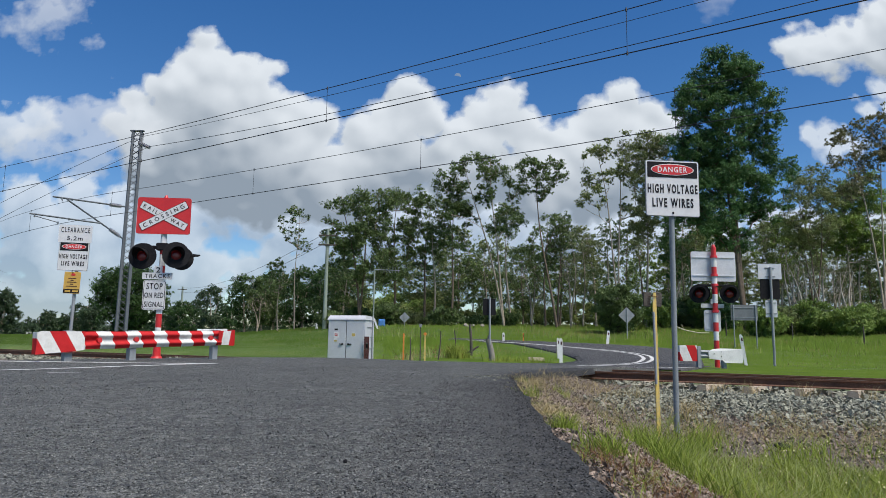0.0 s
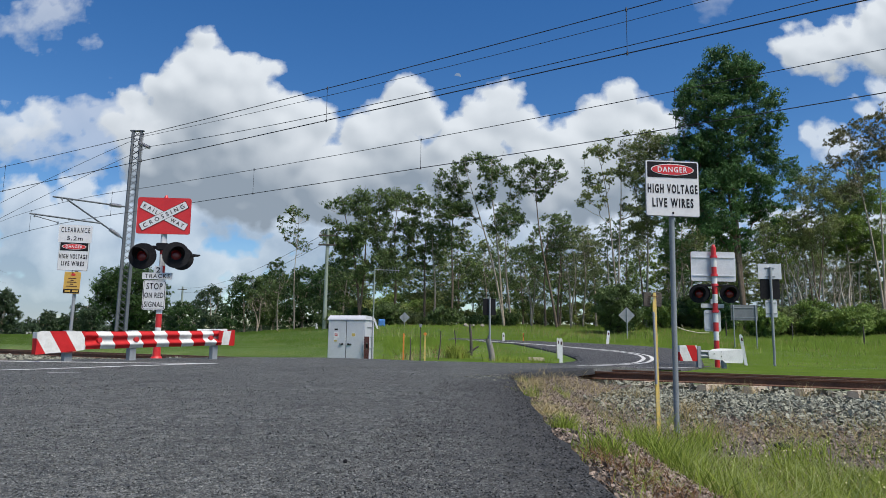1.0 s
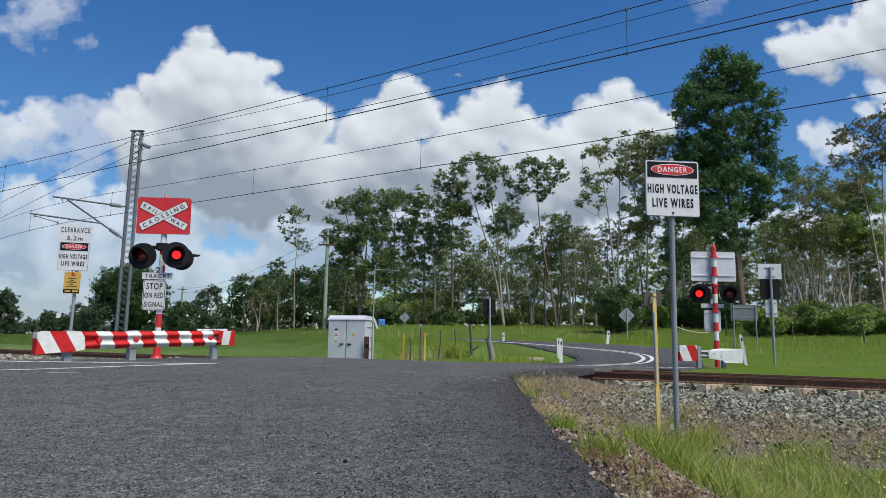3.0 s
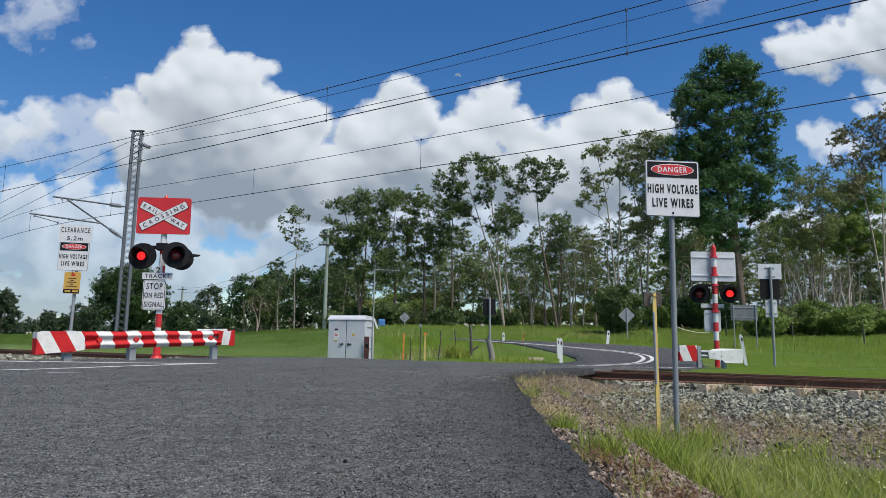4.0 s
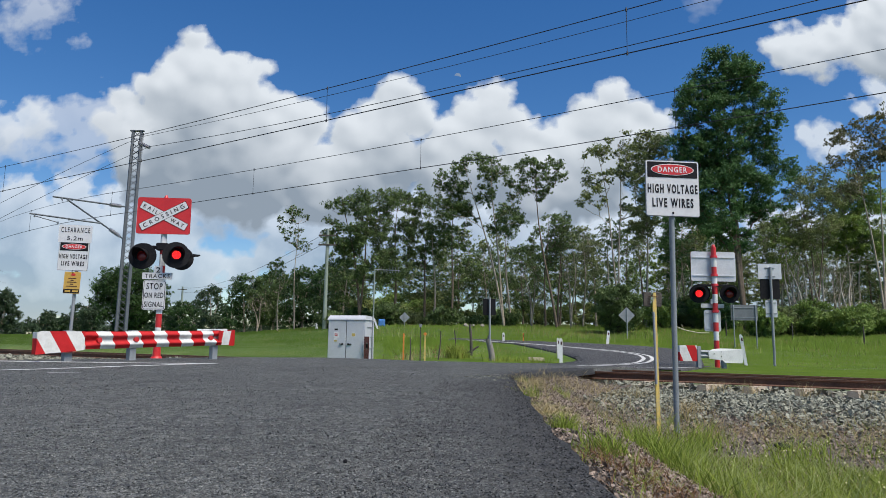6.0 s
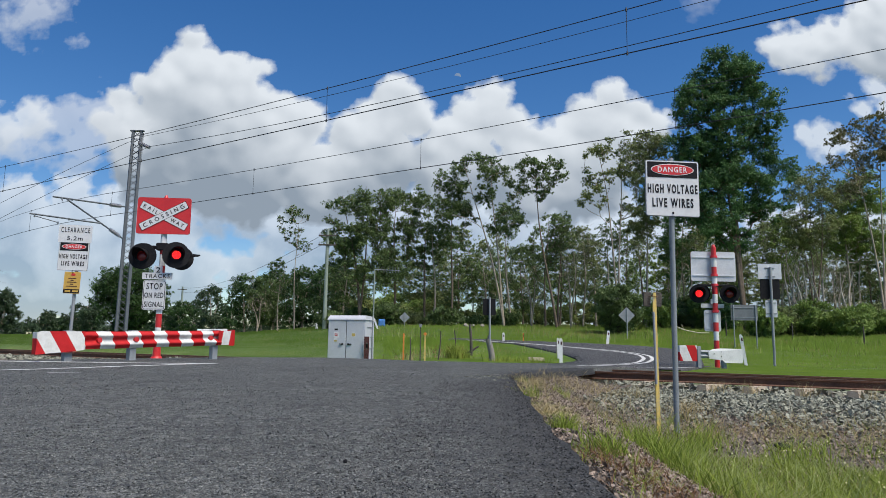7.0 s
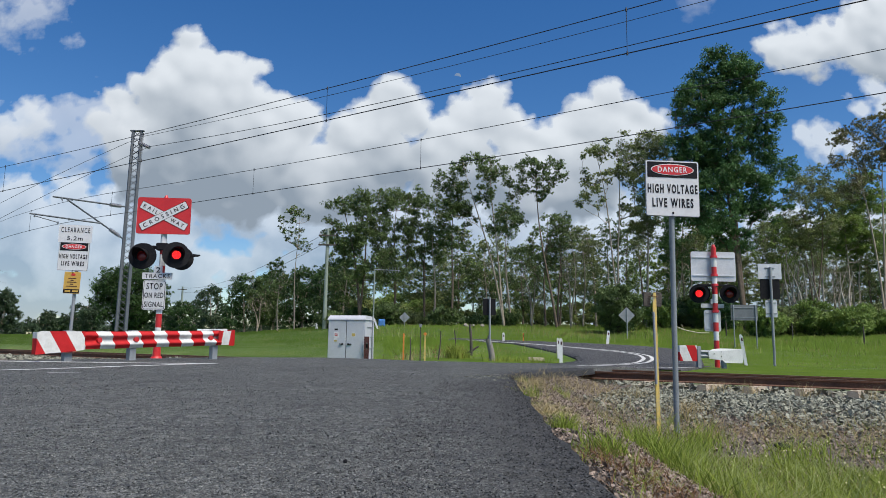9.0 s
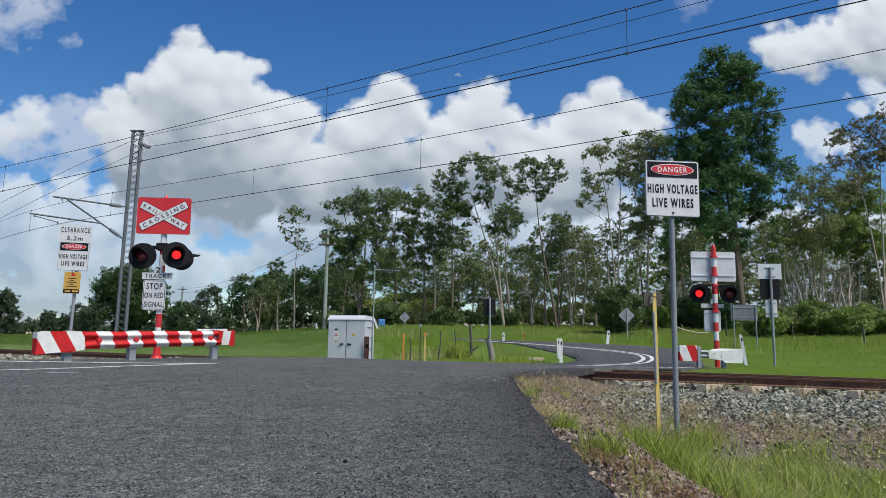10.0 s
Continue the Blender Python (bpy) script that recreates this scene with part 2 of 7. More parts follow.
def tube(bm, a, b, r0, r1=None, sides=14, mat=0, smooth=True):
    """A tapered round bar from a to b."""
    a, b = Vector(a), Vector(b)
    r1 = r0 if r1 is None else r1
    q = (b - a).to_track_quat("Z", "Y").to_matrix()
    rings = []
    for c, r in ((a, r0), (b, r1)):
        rings.append([bm.verts.new(c + q @ Vector((math.cos(2 * math.pi * k / sides) * r, math.sin(2 * math.pi * k / sides) * r, 0))) for k in range(sides)])
    for k in range(sides):
        f = bm.faces.new((rings[0][k], rings[0][(k + 1) % sides], rings[1][(k + 1) % sides], rings[1][k]))
        f.smooth, f.material_index = smooth, mat
    for ring in (rings[0][::-1], rings[1]):
        f = bm.faces.new(ring)
        f.material_index = mat
        for e in f.edges:
            e.smooth = False
    return bm


def rounded(w, h, r, n=6):
    pts = []
    for cx, cz, a0 in ((w / 2 - r, h / 2 - r, 0), (-w / 2 + r, h / 2 - r, 90), (-w / 2 + r, -h / 2 + r, 180), (w / 2 - r, -h / 2 + r, 270)):
        for k in range(n + 1):
            a = radians(a0 + 90 * k / n)
            pts.append((cx + r * math.cos(a), cz + r * math.sin(a)))
    return pts


def slab(bm, outline, y0, y1, mat=0, at=(0, 0)):
    """A flat plate in the xz plane from y0 (front) to y1 (back)."""
    f = [bm.verts.new((x + at[0], y0, z + at[1])) for x, z in outline]
    b = [bm.verts.new((x + at[0], y1, z + at[1])) for x, z in outline]
    n = len(f)
    bm.faces.new(f).material_index = mat
    bm.faces.new(b[::-1]).material_index = mat
    for k in range(n):
        bm.faces.new((f[(k + 1) % n], f[k], b[k], b[(k + 1) % n])).material_index = mat
    return bm


def ellipse(a, b, n=32):
    return [(a * math.cos(2 * math.pi * k / n), b * math.sin(2 * math.pi * k / n)) for k in range(n)]


def lettering(words, width, height, at, turn=0.0, name="lettering", weight=0.0, spacing=1.0):
    """Letters as a thin mesh in the xz plane, fitted to a width and a cap height, centred on at=(x, y, z)."""
    cu = bpy.data.curves.new(name, "FONT")
    cu.body, cu.align_x, cu.align_y, cu.extrude, cu.offset, cu.space_character = words, "CENTER", "CENTER", 0.004, weight, spacing
    cu.resolution_u = 3
    ob = bpy.data.objects.new(name, cu)
    scene.collection.objects.link(ob)
    me = bpy.data.meshes.new_from_object(ob.evaluated_get(bpy.context.evaluated_depsgraph_get()))
    bpy.data.objects.remove(ob)
    co = np.empty(len(me.vertices) * 3)
    me.vertices.foreach_get("co", co)
    co = co.reshape(-1, 3)
    lo, hi = co.min(0), co.max(0)
    x = (co[:, 0] - (lo[0] + hi[0]) / 2) / (hi[0] - lo[0]) * width
    z = (co[:, 1] - (lo[1] + hi[1]) / 2) / (hi[1] - lo[1]) * height
    c, s = math.cos(radians(turn)), math.sin(radians(turn))
    out = np.stack([x * c - z * s + at[0], at[1] - co[:, 2] * 0.3, x * s + z * c + at[2]], 1)
    me.vertices.foreach_set("co", out.ravel())
    me.update()
    return me


def write(words, width, height, at, parent, mat=None, turn=0.0, weight=0.012, spacing=1.0):
    me = lettering(words, width, height, at, turn, weight=weight, spacing=spacing)
    me.materials.append(mat or M_letter)
    return part("lettering", me, mat, parent)


def sheet_mesh(name, verts, faces, mats, smooth=False):
    me = bpy.data.meshes.new(name)
    verts, faces = np.asarray(verts, np.float32), np.asarray(faces, np.int32)
    me.vertices.add(len(verts))
    me.vertices.foreach_set("co", verts.ravel())
    k = faces.shape[1]
    me.loops.add(faces.size)
    me.loops.foreach_set("vertex_index", faces.ravel())
    me.polygons.add(len(faces))
    me.polygons.foreach_set("loop_start", np.arange(0, faces.size, k, dtype=np.int32))
    me.polygons.foreach_set("use_smooth", np.full(len(faces), smooth))
    me.update(calc_edges=True)
    for m in mats if isinstance(mats, (list, tuple)) else [mats]:
        me.materials.append(m)
    return me


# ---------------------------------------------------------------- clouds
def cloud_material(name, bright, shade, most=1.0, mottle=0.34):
    """Glowing sheet with its light painted in: white for sunlit cloud, grey for its own shade; soft ragged edges."""
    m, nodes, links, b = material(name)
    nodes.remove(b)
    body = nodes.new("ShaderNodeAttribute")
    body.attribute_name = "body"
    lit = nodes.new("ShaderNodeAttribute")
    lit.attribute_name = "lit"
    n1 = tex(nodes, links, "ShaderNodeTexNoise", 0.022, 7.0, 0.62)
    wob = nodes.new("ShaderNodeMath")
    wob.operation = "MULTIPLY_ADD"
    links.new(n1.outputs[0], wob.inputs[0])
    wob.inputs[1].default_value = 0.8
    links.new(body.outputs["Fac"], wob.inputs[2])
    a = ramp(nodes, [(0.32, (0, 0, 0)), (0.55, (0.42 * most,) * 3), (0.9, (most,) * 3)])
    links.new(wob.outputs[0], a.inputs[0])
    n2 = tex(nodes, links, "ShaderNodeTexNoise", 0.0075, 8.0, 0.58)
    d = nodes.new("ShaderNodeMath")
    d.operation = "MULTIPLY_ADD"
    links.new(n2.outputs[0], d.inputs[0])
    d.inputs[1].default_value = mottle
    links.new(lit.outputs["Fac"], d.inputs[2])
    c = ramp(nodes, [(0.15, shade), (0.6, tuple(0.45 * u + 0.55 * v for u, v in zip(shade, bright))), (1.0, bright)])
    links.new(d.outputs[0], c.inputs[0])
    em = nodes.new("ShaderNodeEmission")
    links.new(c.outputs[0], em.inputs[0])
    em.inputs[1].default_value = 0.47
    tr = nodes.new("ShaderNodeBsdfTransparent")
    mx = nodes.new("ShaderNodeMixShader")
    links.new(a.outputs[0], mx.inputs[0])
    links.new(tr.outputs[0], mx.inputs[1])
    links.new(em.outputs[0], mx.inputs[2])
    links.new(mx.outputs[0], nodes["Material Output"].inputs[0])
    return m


CLOUD_Y = 2400.0


def soften(f, n):
    for _ in range(n):
        f = (f + np.roll(f, 1, 0) + np.roll(f, -1, 0)) / 3
        f = (f + np.roll(f, 1, 1) + np.roll(f, -1, 1)) / 3
    return f


def cloud(name, puffs, label, mat, seed, edge=45.0, step=6.0, base=-900.0, blur=6, y=CLOUD_Y, ragged=1.0, dim=0.0):
    """A bank of cumulus far off, heaped up from puffs (x, height, radius) that carry smaller puffs; the light of a high
    sun is painted in.
    """
    g = np.random.default_rng(seed)
    balls = []
    for px, pz, r in puffs:
        balls.append((px, pz, r * 0.93, 0.0))
        for _ in range(26):
            a = g.random() * 2 * math.pi
            q = r * (0.35 + 0.5 * g.random())
            r2 = r * (0.16 + 0.2 * g.random())
            bx, bz, by = px + math.cos(a) * q, pz + math.sin(a) * q, math.sqrt(max(0.0, r * r * 0.7 - q * q)) * 0.9
            balls.append((bx, bz, r2, by))
            for _ in range(7):
                a2 = g.random() * 2 * math.pi
                q2 = r2 * (0.5 + 0.5 * g.random())
                balls.append((bx + math.cos(a2) * q2, bz + math.sin(a2) * q2, r2 * (0.25 + 0.25 * g.random()), by + math.sqrt(max(0.0, r2 * r2 - q2 * q2))))
    p = np.array(puffs, float)
    x0, x1 = (p[:, 0] - p[:, 2]).min() - 130, (p[:, 0] + p[:, 2]).max() + 130
    z0, z1 = max(-40.0, (p[:, 1] - p[:, 2]).min() - 130), (p[:, 1] + p[:, 2]).max() + 130
    nx, nz = int((x1 - x0) / step) + 1, int((z1 - z0) / step) + 1
    xs, zs = np.linspace(x0, x1, nx), np.linspace(z0, z1, nz)
    X, Z = np.meshgrid(xs, zs)
    front, body = np.zeros_like(X), np.full_like(X, -1.0)
    for bx, bz, r, by in balls:
        i0, i1 = np.searchsorted(zs, (bz - r - 70, bz + r + 70))
        j0, j1 = np.searchsorted(xs, (bx - r - 70, bx + r + 70))
        dd = np.hypot(X[i0:i1, j0:j1] - bx, Z[i0:i1, j0:j1] - bz)
        body[i0:i1, j0:j1] = np.maximum(body[i0:i1, j0:j1], (r - dd) / edge)
        front[i0:i1, j0:j1] = np.maximum(front[i0:i1, j0:j1], np.where(dd < r, by + np.sqrt(np.maximum(r * r - dd * dd, 0)), 0))
    wisps = np.array([[noise.fractal((x * 0.011, z * 0.016, seed), 0.9, 2.1, 4) for x in xs] for z in zs])
    body = np.clip(soften(body, 1), -1, 1.2) + ragged * 0.34 * wisps
    # the flat base thins out
    body = body - 0.9 * np.clip((base + 90 + 120 * wisps - Z) / 270.0, 0, 1.2)
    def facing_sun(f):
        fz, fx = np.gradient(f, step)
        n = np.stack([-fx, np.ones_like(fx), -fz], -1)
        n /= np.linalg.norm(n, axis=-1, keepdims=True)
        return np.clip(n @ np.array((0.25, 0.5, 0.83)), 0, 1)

    # sun on the tops and shade underneath, worked out here as glow colour
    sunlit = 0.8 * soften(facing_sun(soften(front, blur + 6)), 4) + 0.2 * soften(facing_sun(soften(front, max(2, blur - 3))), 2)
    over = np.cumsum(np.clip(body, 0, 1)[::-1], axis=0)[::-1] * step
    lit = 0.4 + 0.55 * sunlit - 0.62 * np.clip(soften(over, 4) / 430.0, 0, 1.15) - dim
    V = np.stack([X.ravel(), np.full(X.size, y), Z.ravel()], 1)
    idx = np.arange(nx * nz).reshape(nz, nx)
    F = np.stack([idx[:-1, :-1], idx[:-1, 1:], idx[1:, 1:], idx[1:, :-1]], -1).reshape(-1, 4)
    keep = (body.ravel()[F].max(1) > -0.45)
    me = sheet_mesh(name, V, F[keep], mat)
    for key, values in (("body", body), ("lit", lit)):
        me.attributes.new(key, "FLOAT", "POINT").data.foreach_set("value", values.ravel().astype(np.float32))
    return tagged(new(name, me), label, "cloud", "clouds in the sky", "structure")


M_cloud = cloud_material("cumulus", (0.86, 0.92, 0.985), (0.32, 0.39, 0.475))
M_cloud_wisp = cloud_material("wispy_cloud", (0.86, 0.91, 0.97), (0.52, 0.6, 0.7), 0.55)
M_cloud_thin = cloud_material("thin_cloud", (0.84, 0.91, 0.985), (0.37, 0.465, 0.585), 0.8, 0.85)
TOWER = [(-870, 1108, 66), (-812, 1030, 71), (-921, 1020, 80), (-961, 936, 92), (-730, 996, 84), (-650, 980, 67), (-592, 1003, 36), (-749, 884, 138), (-1055, 934, 50), (-1119, 868, 67), (-890, 817, 187), (-600, 822, 114), (-1072, 750, 128), (-528, 845, 75), (-443, 803, 100), (-654, 671, 185), (-1179, 791, 62), (-971, 650, 190), (-640, 598, 220), (-810, 640, 200), (-850, 965, 110), (-480, 765, 120), (-700, 900, 110)]
CENTRE = [(-108, 885, 112), (-38, 821, 100), (-173, 797, 120), (-275, 742, 100), (-190, 648, 190), (-372, 561, 190), (242, 890, 90), (190, 803, 120), (308, 783, 100), (87, 758, 100), (376, 720, 100), (119, 631, 190)]
EAST = [(684, 897, 90), (606, 827, 100), (772, 844, 84), (549, 766, 100), (459, 700, 120), (844, 802, 76), (707, 715, 140), (365, 572, 170), (571, 596, 180)]
LOW = [(-1509, 470, 140), (-1328, 494, 120), (-1433, 317, 170), (-1233, 340, 170), (-1495, 134, 140), (-1321, 197, 150), (-1144, 240, 170), (-1064, 508, 160), (-953, 386, 150), (-585, 320, 96), (-452, 271, 120), (-882, 224, 150), (-683, 251, 88), (-1171, 80, 140), (-510, 434, 140), (-654, 473, 120), (-265, 417, 240), (60, 381, 260), (364, 344, 260), (-1602, 770, 100), (-1512, 808, 90), (-799, 512, 140), (700, 300, 240), (1000, 260, 240), (1300, 280, 240), (1600, 320, 220)]
RIGHT = [(1322, 1093, 93), (1299, 1166, 41), (1391, 1083, 109), (1486, 1116, 102), (1535, 1161, 51), (1588, 1131, 113), (1657, 1199, 113), (1733, 1222, 145), (1434, 1028, 67), (1658, 1076, 118), (1752, 1067, 154), (1360, 1198, 23)]
RIGHT_LOW = [(1394, 757, 64), (1343, 767, 42), (1451, 747, 59), (1494, 716, 47), (1422, 715, 58), (1361, 731, 42), (1546, 867, 42), (1603, 928, 59), (1508, 914, 32), (1652, 890, 69), (1518, 759, 27)]
TOP_LEFT = [(-1427, 1158, 101), (-1493, 1139, 77), (-1370, 1181, 77), (-1544, 1124, 59), (-1330, 1211, 66), (-1448, 1113, 53), (-1253, 1056, 24), (-1395, 1226, 77), (-1382, 1127, 59)]
FRINGE = [(-1303, 790, 110), (-1402, 735, 110), (-1190, 760, 130), (-1250, 690, 120), (-1500, 700, 100), (-1110, 720, 110)]
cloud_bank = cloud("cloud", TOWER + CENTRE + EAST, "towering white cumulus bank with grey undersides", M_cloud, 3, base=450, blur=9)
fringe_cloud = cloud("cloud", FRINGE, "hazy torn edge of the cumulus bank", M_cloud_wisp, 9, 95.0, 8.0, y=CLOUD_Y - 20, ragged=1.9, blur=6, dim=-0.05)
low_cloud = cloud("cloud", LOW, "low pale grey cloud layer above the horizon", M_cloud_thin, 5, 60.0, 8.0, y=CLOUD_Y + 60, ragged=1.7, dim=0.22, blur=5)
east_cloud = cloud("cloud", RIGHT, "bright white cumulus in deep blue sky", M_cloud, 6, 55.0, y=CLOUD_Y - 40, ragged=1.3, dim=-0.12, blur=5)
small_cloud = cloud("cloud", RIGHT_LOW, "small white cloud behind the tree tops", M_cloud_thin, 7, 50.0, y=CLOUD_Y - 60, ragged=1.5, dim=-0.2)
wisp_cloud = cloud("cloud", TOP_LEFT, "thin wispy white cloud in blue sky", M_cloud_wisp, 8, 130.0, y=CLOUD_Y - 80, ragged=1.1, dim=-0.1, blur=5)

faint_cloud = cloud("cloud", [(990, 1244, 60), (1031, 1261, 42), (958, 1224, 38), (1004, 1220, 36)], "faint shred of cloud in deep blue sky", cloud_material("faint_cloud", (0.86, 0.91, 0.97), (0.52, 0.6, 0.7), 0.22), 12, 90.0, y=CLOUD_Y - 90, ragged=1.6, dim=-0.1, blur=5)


def day_moon():
    """The pale day moon: the upper half of a small disc, its lower edge fading into the sky."""
    m, nodes, links, b = material("day_moon")
    nodes.remove(b)
    em, tr, mx = nodes.new("ShaderNodeEmission"), nodes.new("ShaderNodeBsdfTransparent"), nodes.new("ShaderNodeMixShader")
    em.inputs[0].default_value, em.inputs[1].default_value = (0.6, 0.75, 0.95, 1), 0.24
    spots = tex(nodes, links, "ShaderNodeTexNoise", 0.12, 3.0, 0.6)
    k = ramp(nodes, [(0.35, (0.25, 0.25, 0.25)), (0.6, (0.7, 0.7, 0.7))])
    links.new(spots.outputs[0], k.inputs[0])
    links.new(k.outputs[0], mx.inputs[0])
    links.new(tr.outputs[0], mx.inputs[1])
    links.new(em.outputs[0], mx.inputs[2])
    links.new(mx.outputs[0], nodes["Material Output"].inputs[0])
    rim = [(12.5 * math.cos(radians(a)), 12.5 * math.sin(radians(a))) for a in range(-8, 189, 7)]
    dip = [(12.0 * math.cos(radians(a)), 2.4 * math.sin(radians(a)) - 2.0) for a in range(170, 9, -16)]
    ob = part("moon", slab(bmesh.new(), rim + dip, -0.5, 0.5), m, None, "", pose(48.4, 2600, 1068, 0, 12, 0))
    tagged(ob, "pale half moon in the daylight sky", "moon", kind="structure")


day_moon()


# ---------------------------------------------------------------- ground
def smooth(a, b, x):
    u = np.clip((np.asarray(x, float) - a) / (b - a), 0, 1)
    return u * u * (3 - 2 * u)


def road_edge(y):
    """The right edge of the asphalt, by distance."""
    return np.interp(y, (-6, 1.9, 3.0, 4.6, 7.2, 8.6, 10.5, 12.0), (0.42, 0.456, 0.5, 0.6, 0.78, 0.9, 1.5, 2.3))


def height(x, y):
    """The lie of the land."""
    x, y = np.asarray(x, float), np.asarray(y, float)
    d, s = NX * x + NY * y, TX * x + TY * y
    far = np.interp(y, (0, 14, 20, 25, 30, 36, 45, 70, 200, 1500), (-0.12, -0.12, -0.07, 0.15, 0.45, 0.75, 1.5, 2.4, 5.0, 16.0))
    side = np.interp(x / np.maximum(y, 6.0), (-1.2, -0.6, -0.3, -0.16, -0.08), (0.15, 0.28, 0.5, 0.85, 1.0))
    far = np.where(far > 0, far * side, far)
    far = far - 0.18 * smooth(17.5, 19.5, y) * (1 - smooth(23.6, 27.0, y)) * (1 - smooth(-1.6, 0.2, x)) * smooth(-14.0, -8.0, x)
    beyond = smooth(12.9, 15.0, d)
    # verge beside the road: drops to a grassy hollow, climbs again as the ballast shoulder
    hollow = -0.04 - 0.5 * smooth(0.05, 1.5, x - road_edge(y)) 
    hollow = hollow + 0.26 * smooth(8.0, 10.9, d) * smooth(0.05, 1.5, x - road_edge(y))
    left = -0.04 - 0.1 * smooth(0.2, 1.2, -5.2 - x + 0.35 * (14 - y))
    near = np.where(x > road_edge(y), hollow, left)
    bed = smooth(10.3, 11.2, d) * (1 - beyond)
    z = near * (1 - bed) * (1 - beyond) + np.minimum(near, -0.225) * bed + far * beyond
    cross = smooth(0.0, 1.2, s + 13.2) * smooth(0.0, 1.2, -4.2 - s)   # crossing: level under the asphalt
    z = np.where((d > 9) & (d < 19), np.minimum(z, -0.04) * cross + z * (1 - cross), z)
    return z


def one_height(x, y):
    return float(height(x, y))


def ground_material():
    m, nodes, links, b = material("ground")
    geo = nodes.new("ShaderNodeNewGeometry")
    sep = nodes.new("ShaderNodeSeparateXYZ")
    links.new(geo.outputs["Position"], sep.inputs[0])
    big = tex(nodes, links, "ShaderNodeTexNoise", 0.35, 6.0, 0.65)
    fine = tex(nodes, links, "ShaderNodeTexNoise", 14.0, 6.0, 0.75)
    grit = tex(nodes, links, "ShaderNodeTexVoronoi", 38.0)
    green = ramp(nodes, [(0.3, (0.06, 0.115, 0.017)), (0.52, (0.092, 0.148, 0.024)), (0.75, (0.15, 0.185, 0.04))])
    links.new(big.outputs[0], green.inputs[0])
    gfine = ramp(nodes, [(0.3, (0.6, 0.6, 0.6)), (0.7, (1.2, 1.2, 1.2))])
    links.new(fine.outputs[0], gfine.inputs[0])
    grass = blend(nodes, links, 1.0, green.outputs[0], gfine.outputs[0], "MULTIPLY")
    soil = ramp(nodes, [(0.25, (0.045, 0.034, 0.027)), (0.5, (0.12, 0.097, 0.078)), (0.75, (0.24, 0.2, 0.165))])
    links.new(fine.outputs[0], soil.inputs[0])
    stone = ramp(nodes, [(0.0, (0.5, 0.5, 0.5)), (1.0, (1.25, 1.25, 1.25))])
    links.new(grit.outputs["Color"], stone.inputs[0])
    dirt = blend(nodes, links, 1.0, soil.outputs[0], stone.outputs[0], "MULTIPLY")
    # soil on the near side of the line, grass beyond it
    across = nodes.new("ShaderNodeVectorMath")
    across.operation = "DOT_PRODUCT"
    links.new(geo.outputs["Position"], across.inputs[0])
    across.inputs[1].default_value = (NX, NY, 0)
    jig = nodes.new("ShaderNodeMath")
    jig.operation = "MULTIPLY_ADD"
    links.new(fine.outputs[0], jig.inputs[0])
    jig.inputs[1].default_value = 1.2
    links.new(across.outputs["Value"], jig.inputs[2])
    far = nodes.new("ShaderNodeMapRange")
    far.inputs["From Min"].default_value, far.inputs["From Max"].default_value = 14.0, 14.8
    links.new(jig.outputs[0], far.inputs["Value"])
    links.new(blend(nodes, links, far.outputs[0], dirt, grass), b.inputs["Base Color"])
    b.inputs["Roughness"].default_value = 0.95
    bp = nodes.new("ShaderNodeBump")
    bp.inputs["Strength"].default_value, bp.inputs["Distance"].default_value = 0.8, 0.03
    links.new(fine.outputs[0], bp.inputs["Height"])
    links.new(bp.outputs[0], b.inputs["Normal"])
    return m


def grid_lines(lo, hi, fine_lo, fine_hi, fine, grow):
    pts = list(np.arange(fine_lo, fine_hi, fine))
    st = fine
    while pts[-1] < hi:
        st *= grow
        pts.append(pts[-1] + st)
    st = fine
    while pts[0] > lo:
        st *= grow
        pts.insert(0, pts[0] - st)
    return np.array(pts)


def build_ground():
    gx = grid_lines(-2600, 2600, -16, 16, 0.2, 1.13)
    gy = grid_lines(-300, 3600, -1, 30, 0.2, 1.09)
    X, Y = np.meshgrid(gx, gy)
    Z = height(X, Y)
    for i in range(len(gy)):
        for j in range(len(gx)):
            Z[i, j] += 0.02 * noise.noise((X[i, j] * 1.3, Y[i, j] * 1.3, 0)) - 0.02
    idx = np.arange(X.size).reshape(X.shape)
    F = np.stack([idx[:-1, :-1], idx[:-1, 1:], idx[1:, 1:], idx[1:, :-1]], -1).reshape(-1, 4)
    me = sheet_mesh("ground", np.stack([X.ravel(), Y.ravel(), Z.ravel()], 1), F, ground_material(), True)
    tagged(new("ground", me), "grassy field rising gently, bare gravelly soil beside the rails", "ground", kind="structure")


build_ground()


def spline(points, n):
    """A smooth line through plan points."""
    p = [Vector(q) for q in points]
    p = [2 * p[0] - p[1], *p, 2 * p[-1] - p[-2]]
    out = []
    for k in range(1, len(p) - 2):
        for u in np.linspace(0, 1, n, endpoint=False):
            a, b, c, e = p[k - 1], p[k], p[k + 1], p[k + 2]
            out.append(0.5 * ((2 * b) + (c - a) * u + (2 * a - 5 * b + 4 * c - e) * u * u + (3 * b - a - 3 * c + e) * u ** 3))
    out.append(p[-2])
    return out


